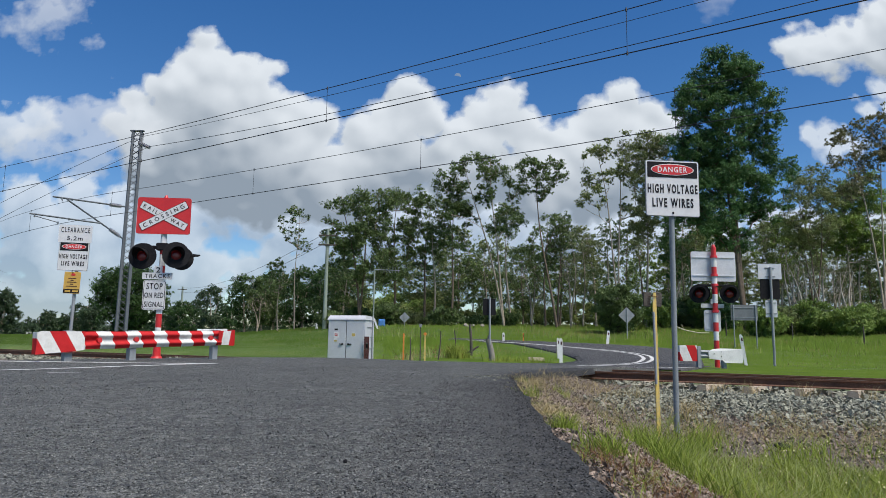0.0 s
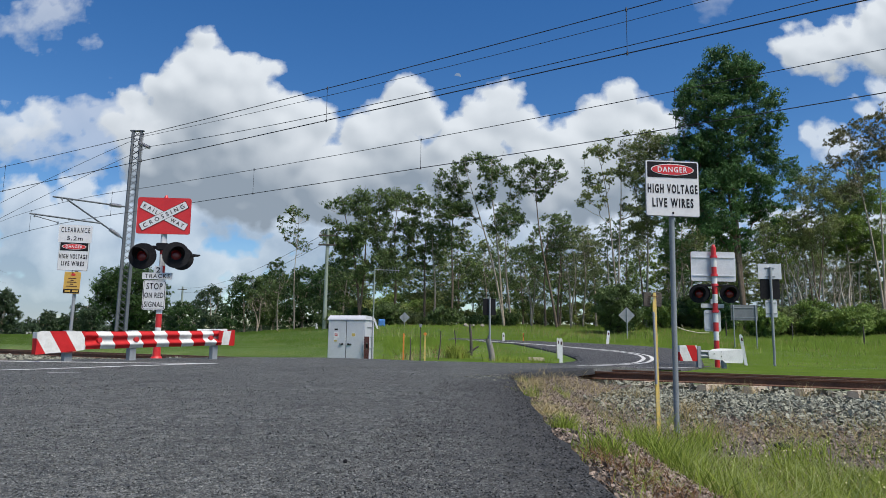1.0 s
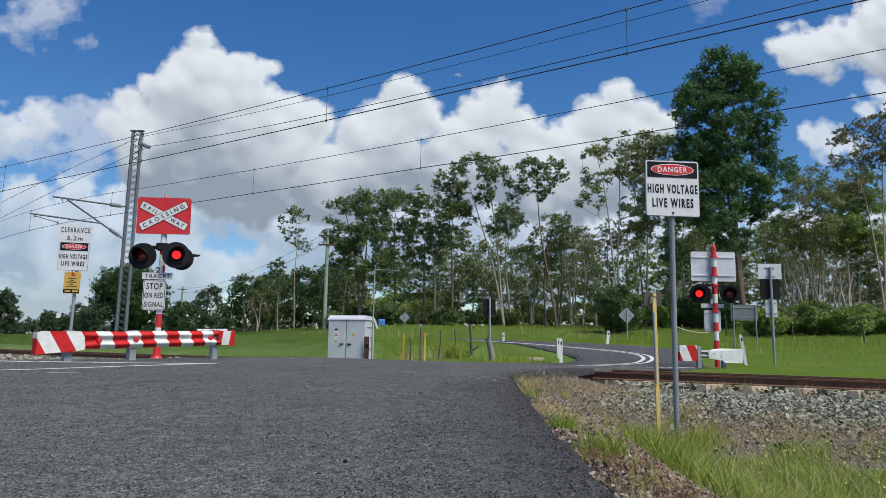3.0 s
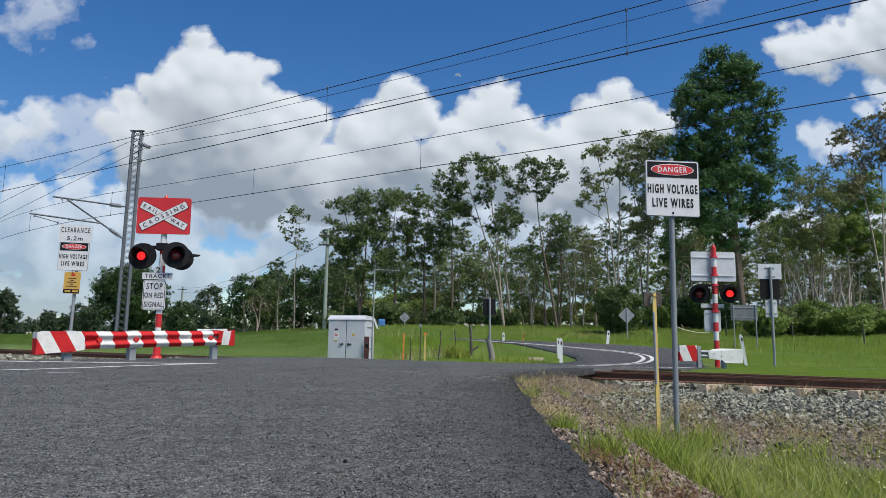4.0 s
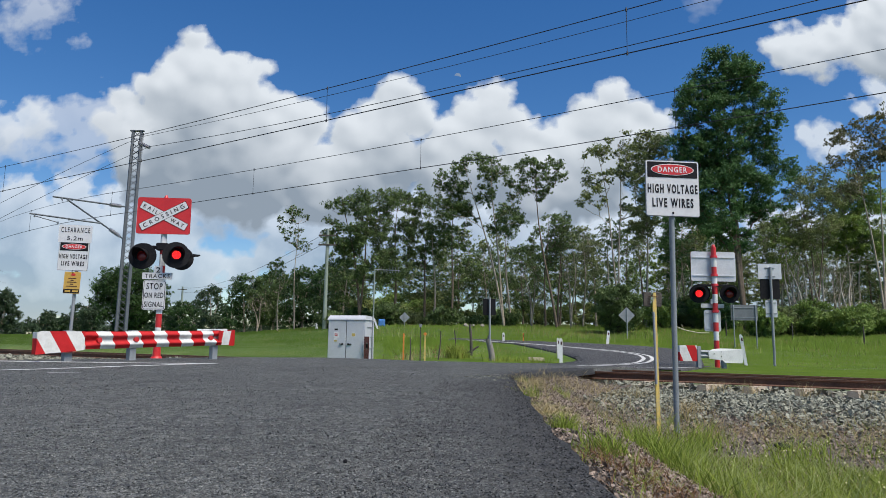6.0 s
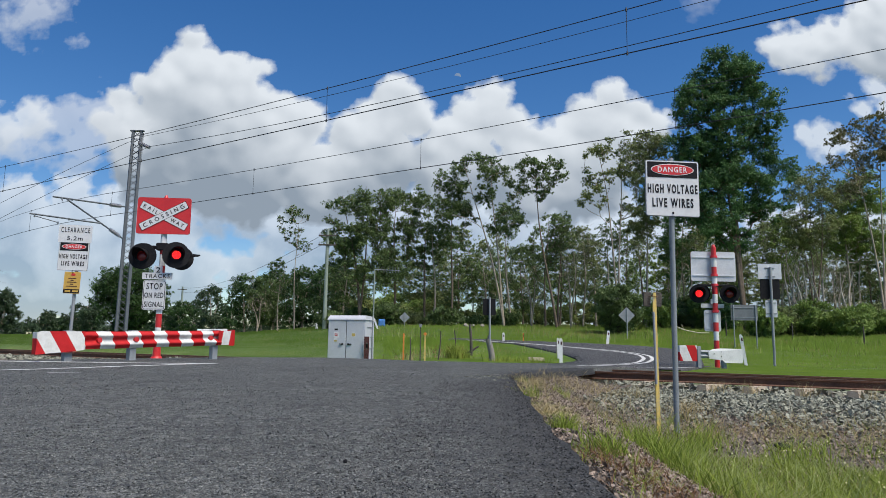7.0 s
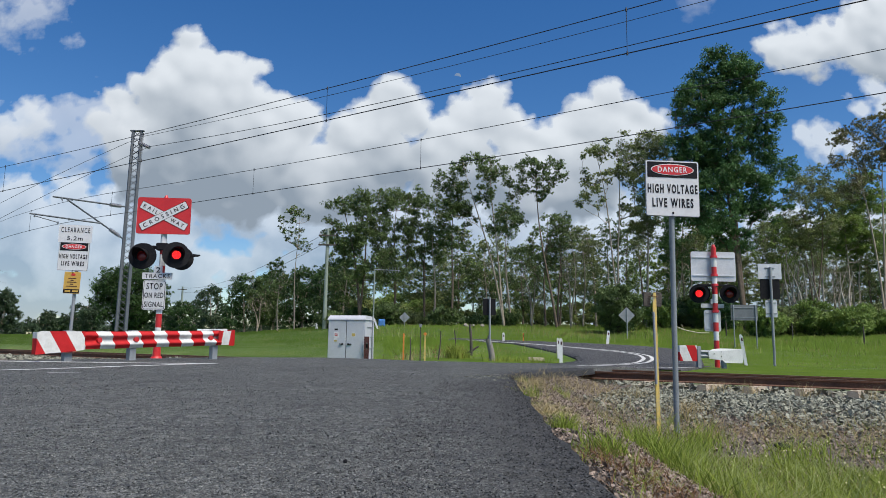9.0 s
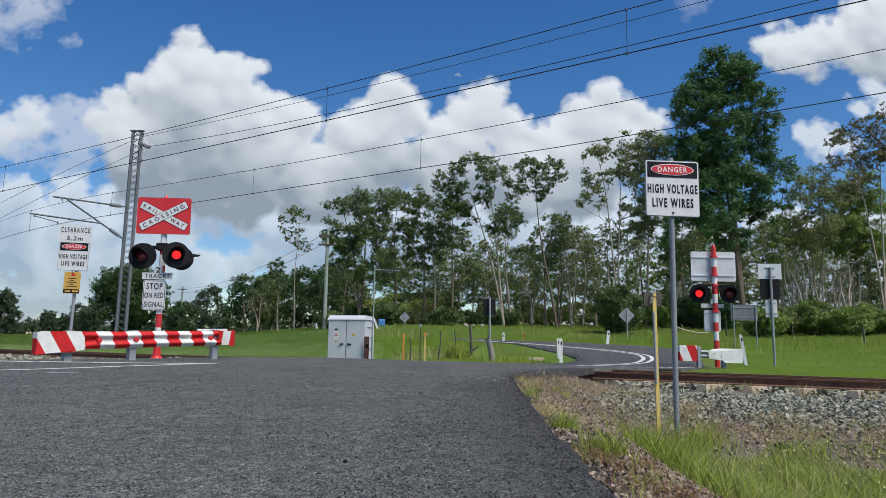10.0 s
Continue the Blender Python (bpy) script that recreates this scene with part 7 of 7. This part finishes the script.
def verge_clumps():
    g = np.random.default_rng(23)
    green, straw, weed, seed = [], [], [], []
    # lush grass in the hollow, thinning toward the gravel under the ballast
    for _ in range(620):
        cy = 2.7 + 3.3 * g.random()
        off = 0.75 + 3.6 * g.random() ** 0.9
        cx = road_edge(cy) + off
        d = NX * cx + NY * cy
        patch = noise.noise((cx * 1.5, cy * 1.5, 0))
        if d > 6.3 + 0.7 * patch or cx / cy > 0.8:
            continue
        if g.random() > np.clip(0.25 + 1.2 * patch + 0.5 * smooth(0.9, 1.5, off), 0, 1):
            continue
        tall = float(np.interp(d, (3, 4.6, 6.2), (1.0, 0.8, 0.42)))
        green.append(clump(g, cx, cy, 56, 0.09, 0.05 * tall, 0.32 * tall, 0.004, 0.0095, 1.2))
        if g.random() < 0.55:
            straw.append(clump(g, cx + 0.1, cy, 30, 0.1, 0.04, 0.22 * tall, 0.003, 0.006, 1.6))
        if g.random() < 0.75:
            seed.append(clump(g, cx, cy, 9, 0.1, 0.2 * tall, 0.46 * tall, 0.0045, 0.0085, 0.9))
    # single tufts: foot of the sign posts, asphalt edge, gravel slope
    for cx, cy, n, sp, lo, hi in ((0.67, 3.78, 150, 0.035, 0.05, 0.15), (1.5, 8.6, 70, 0.06, 0.06, 0.2), (0.76, 5.95, 70, 0.06, 0.05, 0.14), (0.86, 6.5, 50, 0.05, 0.05, 0.14), (0.72, 3.05, 150, 0.055, 0.04, 0.16), (0.8, 3.25, 90, 0.05, 0.04, 0.15), (1.42, 4.95, 120, 0.1, 0.08, 0.26), (1.7, 5.3, 110, 0.1, 0.1, 0.32), (2.0, 6.0, 150, 0.13, 0.15, 0.42), (2.25, 6.3, 150, 0.14, 0.15, 0.42), (2.5, 6.6, 110, 0.14, 0.12, 0.36), (1.32, 3.95, 150, 0.08, 0.08, 0.28), (1.45, 4.3, 110, 0.09, 0.08, 0.26), (1.05, 8.35, 60, 0.08, 0.05, 0.14), (2.9, 5.6, 160, 0.16, 0.12, 0.34), (3.2, 6.1, 140, 0.16, 0.1, 0.28), (3.9, 6.2, 90, 0.2, 0.08, 0.22), (2.75, 6.95, 60, 0.12, 0.1, 0.25), (-6.0, 12.9, 40, 0.1, 0.1, 0.26), (-5.8, 13.3, 30, 0.1, 0.1, 0.25)):
        green.append(clump(g, cx, cy, n, sp, lo, hi, 0.004, 0.009, 0.9))
    for cx, cy, n, sp, hi in ((0.7, 4.5, 90, 0.06, 0.1), (0.73, 4.9, 60, 0.05, 0.09), (0.8, 6.3, 60, 0.07, 0.12), (0.95, 7.3, 60, 0.08, 0.14), (1.05, 8.2, 90, 0.1, 0.2), (1.25, 8.8, 70, 0.12, 0.2), (1.7, 9.6, 80, 0.14, 0.24), (2.2, 10.0, 90, 0.15, 0.28), (2.55, 10.3, 60, 0.12, 0.24), (2.9, 10.1, 60, 0.12, 0.3), (3.1, 8.7, 90, 0.13, 0.34), (3.25, 9.1, 50, 0.1, 0.3), (4.0, 8.3, 70, 0.16, 0.16), (3.5, 7.6, 60, 0.2, 0.14), (2.9, 7.6, 70, 0.15, 0.3), (4.9, 7.5, 90, 0.18, 0.24), (5.3, 7.7, 80, 0.2, 0.24), (5.8, 7.7, 60, 0.2, 0.24), (4.5, 7.2, 60, 0.15, 0.22), (1.9, 7.8, 50, 0.14, 0.2), (2.3, 9.2, 50, 0.14, 0.24)):
        straw.append(clump(g, cx, cy, int(n * 1.5), sp * 1.3, 0.04, hi * 1.15, 0.004, 0.008, 1.6))
    for s in (-1.64, -0.9, -0.08, -2.1, 0.5):
        q = on_track(s, 11.02)
        straw.append(clump(g, q.x, q.y, 46, 0.07, 0.12, 0.34, 0.004, 0.009, 1.0))
    for cx, cy, n, sp, lo, hi in ((0.4, 21.5, 420, 0.13, 0.25, 0.62), (0.72, 21.7, 160, 0.1, 0.15, 0.4), (-1.6, 20.4, 120, 0.2, 0.1, 0.3), (2.4, 19.7, 200, 0.35, 0.08, 0.26), (1.75, 19.9, 120, 0.2, 0.08, 0.26)):
        green.append(clump(g, cx, cy, n, sp, lo, hi, 0.012, 0.022, 0.7))
    # browned growth among the old fence stakes
    for k in range(46):
        cx, cy = -1.5 + 2.5 * g.random(), 21.3 + 3.2 * g.random()
        (seed, weed, seed, straw)[k % 4].append(clump(g, cx, cy, 13, 0.16, 0.12, 0.4, 0.009, 0.014, 0.7))
    # brown and reddish weeds where the asphalt crumbles away
    for _ in range(46):
        cy = 1.9 + 1.3 * g.random() ** 1.2
        cx = road_edge(cy) + 0.08 + 0.34 * g.random()
        (weed, weed, weed, green)[int(g.random() * 4)].append(clump(g, cx, cy, 34, 0.04, 0.02, 0.1, 0.002, 0.0045, 1.5))
    for _ in range(70):
        cy = 3.0 + 6.5 * g.random()
        cx = road_edge(cy) + 0.06 + 1.0 * g.random() ** 1.4
        (weed, straw, straw, green)[int(g.random() * 4)].append(clump(g, cx, cy, 20, 0.06, 0.02, 0.09, 0.003, 0.006, 1.9))
    # dry and green wisps at the foot of the ballast
    for k in range(110):
        q = on_track(-3.2 + 9.5 * g.random(), 7.6 + 1.7 * g.random())
        if q.x > road_edge(q.y) + 0.3:
            (straw, seed, straw, green)[k % 4].append(clump(g, q.x, q.y, 20, 0.1, 0.05, 0.22, 0.004, 0.007, 1.3))
    # curled dry grass hanging over the road edge
    for k in range(34):
        cy = 4.2 + 4.6 * g.random()
        cx = road_edge(cy) + 0.02 + 0.3 * g.random() ** 1.5
        (straw, straw, straw, green)[k % 4].append(clump(g, cx, cy, 26, 0.05, 0.03, 0.11, 0.003, 0.006, 2.2))
    # sparse straw litter over the gravel
    for _ in range(190):
        cy = 4.6 + 5.4 * g.random()
        cx = road_edge(cy) + 0.7 + 4.6 * g.random()
        if 6.0 < NX * cx + NY * cy < 9.6:
            (straw, straw, weed, green)[int(g.random() * 4)].append(clump(g, cx, cy, 22, 0.1, 0.02, 0.13, 0.004, 0.007, 2.0))
    for name, parts, mat, label in (("verge_grass", green, G_green, "fresh green grass tufts on the verge"), ("dry_grass", straw, G_straw, "dry straw-coloured grass tufts on the verge"), ("weeds", weed, G_weed, "low reddish weeds along the asphalt edge"), ("seeding_grass", seed, G_seed, "thin seeding grass stalks on the verge")):
        x, y, h, w, b = gather(parts)
        tagged(new(name, blades_mesh(name, x, y, h, w, b, mat, g, 4)), label, "grass", kind="stuff")
    # small cream flowers
    V, F = [], []
    for _ in range(480):
        cy = 3.0 + 3.2 * g.random()
        cx = road_edge(cy) + 1.3 + 2.8 * g.random()
        if cx / cy > 0.75 or NX * cx + NY * cy > 5.5:
            continue
        z = one_height(cx, cy) + 0.16 + 0.22 * g.random()
        r = 0.0025 + 0.0042 * g.random() ** 2
        b = len(V)
        for k in range(6):
            a = math.pi * k / 3
            V.append((cx + r * math.cos(a), cy + r * math.sin(a) * 0.7, z + 0.5 * r * math.sin(a)))
        V += [(cx, cy, z + r), (cx, cy, z - r)]
        for k in range(6):
            F += [(b + k, b + (k + 1) % 6, b + 6), (b + (k + 1) % 6, b + k, b + 7)]
    me = sheet_mesh("flowers", V, F, surface("cream_petals", (0.55, 0.51, 0.2), (0.7, 0.67, 0.4), 0.7, 0, 3, 30, 0))
    tagged(new("flowers", me), "tiny cream flowers scattered in the grass", "flowers", kind="stuff")


def stones(name, n, place, size_lo, size_hi, mat, label, seed, lift=0.4, level=None, squash=0.38, tumble=0.42, under=False):
    """Loose broken stones, each an uneven angular lump."""
    g = np.random.default_rng(seed)
    x, y = place(g, n)
    n = len(x)
    z = height(x, y) if level is None else np.array([level(a, b) for a, b in zip(x, y)])
    ico = np.array([(0, 0, 1), (0.9, 0, 0.2), (0.2, 0.85, 0.3), (-0.75, 0.5, 0.15), (-0.7, -0.55, 0.25), (0.3, -0.9, 0.2), (0.1, 0.1, -0.8)])
    fac = np.array([(0, 1, 2), (0, 2, 3), (0, 3, 4), (0, 4, 5), (0, 5, 1), (6, 2, 1), (6, 3, 2), (6, 4, 3), (6, 5, 4), (6, 1, 5)])
    if not under:
        fac = fac[:5]
    s = size_lo + (size_hi - size_lo) * g.random(n) ** 1.5
    v = ico[None] * (0.6 + 0.8 * g.random((n, 7, 1))) * s[:, None, None] * np.stack([1.1 + 0.7 * g.random(n), 0.75 + 0.35 * g.random(n), squash * (0.7 + 0.6 * g.random(n))], 1)[:, None]
    q = g.normal(size=(n, 4)) * np.array((1.0, tumble, tumble, 1.0))
    q /= np.linalg.norm(q, axis=1)[:, None]
    w, a, b, c = q.T
    R = np.stack([1 - 2 * (b * b + c * c), 2 * (a * b - c * w), 2 * (a * c + b * w), 2 * (a * b + c * w), 1 - 2 * (a * a + c * c), 2 * (b * c - a * w), 2 * (a * c - b * w), 2 * (b * c + a * w), 1 - 2 * (a * a + b * b)], 1).reshape(n, 3, 3)
    v = np.einsum("nij,nkj->nki", R, v)
    v += np.stack([x, y, z + s * lift], 1)[:, None]
    F = (np.arange(n) * 7)[:, None, None] + fac[None]
    tagged(new(name, sheet_mesh(name, v.reshape(-1, 3), F.reshape(-1, 3), mat)), label, "stones", kind="stuff")


M_ballast = surface("ballast_stone", (0.156, 0.159, 0.122), (0.305, 0.308, 0.232), 0.8, 0, 6, 60, 0.3, (0.26, 0.19, 0.14), 0.5, per_object=0.4, island=True)
M_gravel = surface("dusty_gravel", (0.14, 0.106, 0.083), (0.34, 0.27, 0.212), 0.9, 0, 5, 60, 0.4, (0.1, 0.07, 0.05), 0.5, per_object=0.45, island=True)


def place_ballast(g, n):
    s, d = -3.4 + 15 * g.random(n), 8.1 + 3.2 * g.random(n) ** 0.75
    x, y = TX * s + NX * d, TY * s + NY * d
    ok = (x > road_edge(y) + 0.3) & (d > 8.5 + 1.1 * g.random(n)) & ((d < 11.05) | (np.mod(s - 0.37 + 0.12, 0.685) > 0.24))
    return x[ok], y[ok]


def place_bed(g, n):
    s, d = -40 + 54 * g.random(n), 11.0 + 2.2 * g.random(n)
    ok = (s < -14.0) | (s > -4.2)
    s, d = s[ok], d[ok]
    return TX * s + NX * d, TY * s + NY * d


def place_left(g, n):
    s, d = -32 + 18.5 * g.random(n), 8.6 + 3.0 * g.random(n)
    x, y = TX * s + NX * d, TY * s + NY * d
    ok = ~near_asphalt(x, y)
    return x[ok], y[ok]


def place_shoulder(g, n):
    y = 1.6 + 9.6 * g.random(n)
    x = road_edge(y) - 0.03 + 1.6 * g.random(n) ** 1.3
    return x, y


def place_hollow(g, n):
    s, d = -4 + 12 * g.random(n), 5.4 + 4.0 * g.random(n)
    x, y = TX * s + NX * d, TY * s + NY * d
    ok = x > road_edge(y) + 0.7
    return x[ok], y[ok]


def place_chips(near, far, side):
    def at(g, n):
        y = near + (far - near) * g.random(n)
        x = (g.random(n) * 1.5 - 0.76) * y
        ok = (x < road_edge(y) - 0.08 - 0.7 * g.random(n))
        return x[ok], y[ok]
    return at


def road_chips(n, near, far, lo, hi, seed):
    stones("road_chips", n, place_chips(near, far, 0), lo, hi, M_chip, "loose dark stone chips bedded in the road surface", seed, 0.2, near_level, 0.28, 0.3)


M_chip = surface("road_chip", (0.0635, 0.066, 0.0625), (0.204, 0.209, 0.198), 0.8, 0, 6, 60, 0.0, (0.22, 0.22, 0.21), 0.3, per_object=0.3, island=True)
build_grass()
verge_clumps()
M_crumb = surface("bitumen_crumb", (0.02, 0.02, 0.021), (0.055, 0.055, 0.057), 0.8, 0, 6, 60, 0.0, per_object=0.5, island=True)


def place_crumbs(g, n):
    y = 1.5 + 8.5 * g.random(n)
    return road_edge(y) + 0.12 - 0.12 * np.abs(g.normal(size=n)), y


stones("bitumen_crumbs", 12000, place_crumbs, 0.0018, 0.0048, M_crumb, "dark bitumen crumbs along the broken road edge", 44, 0.2, lambda a, b: near_level(a, b) if a < road_edge(b) else one_height(a, b))


def place_edge_chips(g, n):
    y = 1.5 + 6.0 * g.random(n) ** 1.3
    return road_edge(y) - 0.02 - 0.75 * g.random(n) ** 1.2, y


stones("road_chips", 26000, place_edge_chips, 0.0015, 0.0042, surface("edge_chip", (0.03, 0.03, 0.031), (0.125, 0.124, 0.12), 0.8, 0, 6, 60, 0.0, per_object=0.55, island=True), "dark bitumen-coated chips near the road edge", 46, 0.25, near_level, 0.4, 0.3)


def place_washed(g, n):
    x, y = 0.62 + 0.24 * g.normal(size=n), 8.35 + 0.42 * g.normal(size=n)
    ok = (x < road_edge(y) - 0.03) & (np.sin(x * 19 + y * 7) + 0.8 * g.random(n) > -0.1)
    return x[ok], y[ok]


stones("gravel", 420, place_washed, 0.005, 0.011, M_ballast, "pale gravel washed on to the road edge", 48, 0.3, near_level)
road_chips(60000, 1.45, 3.0, 0.0016, 0.0038, 41)
road_chips(42000, 2.8, 5.6, 0.0022, 0.005, 42)
road_chips(30000, 5.2, 11.5, 0.0034, 0.0075, 43)
stones("ballast", 42000, place_ballast, 0.012, 0.031, M_ballast, "loose grey-green crushed ballast stones beside the rail", 31, squash=0.34, tumble=0.5, under=True)
stones("ballast", 9000, place_bed, 0.025, 0.05, M_ballast, "crushed ballast stones between the rails", 32)
stones("ballast", 6000, place_left, 0.025, 0.05, M_ballast, "grey ballast stones by the far end of the crossing", 33)
stones("gravel", 30000, place_shoulder, 0.003, 0.011, M_gravel, "fine dusty gravel along the road shoulder", 34)
stones("gravel", 26000, place_hollow, 0.006, 0.02, M_gravel, "dusty brown gravel below the ballast", 35)


# ---------------------------------------------------------------- what moves
# lamps flash in turn from 2.55 s: which side is lit, and until when
FLASH = [(2.55, 2.89, 0), (2.89, 3.57, 1), (3.57, 4.25, 0), (4.25, 4.95, 1), (4.95, 5.6, 0), (5.6, 6.28, 1), (6.28, 6.96, 0), (6.96, 7.65, 1), (7.65, 8.35, 0), (8.35, 9.04, 1), (9.04, 9.7, 0), (9.7, 10.4, 1)]


def flash_rows(side):
    """The glowing disc stands before the lens while lit, and withdraws into the housing when dark."""
    on, off = pose(0, -0.034, 0), pose(0, 0.022, 0)
    rows = [(0.0, off)]
    for a, b, which in FLASH:
        if which == side:
            rows += [(a - 0.02, off), (a + 0.02, on)]
            if b < 10:
                rows += [(b - 0.02, on), (b + 0.02, off)]
    rows.append((10.0, rows[-1][1]))
    return rows


def motions():
    for disc, side in ((near_left, 0), (near_right, 1), (far_left, 1), (far_right, 0)):
        walk(disc, flash_rows(side))
    for ob, start, end in ((cloud_bank, -28, -92), (fringe_cloud, -28, -92), (low_cloud, -28, -60), (east_cloud, -28, -104), (small_cloud, -28, -56), (wisp_cloud, -28, -108), (faint_cloud, -28, -104)):
        walk(ob, [(0.0, pose(start, 0, 0)), (10.0, pose(end, 0, 4))])
    for ob, amount, k in swaying:
        m = ob.matrix_basis.copy()
        rows = []
        for i in range(11):
            t = float(i)
            a = amount * (math.sin(t * (1.15 + 0.1 * (k % 4)) + k * 1.7) + 0.4 * math.sin(t * 2.3 + k))
            b = amount * 0.5 * math.cos(t * 1.4 + k * 2.1)
            rows.append((t, m @ pose(0, 0, 0, b, a, 0)))
        walk(ob, rows)


motions()
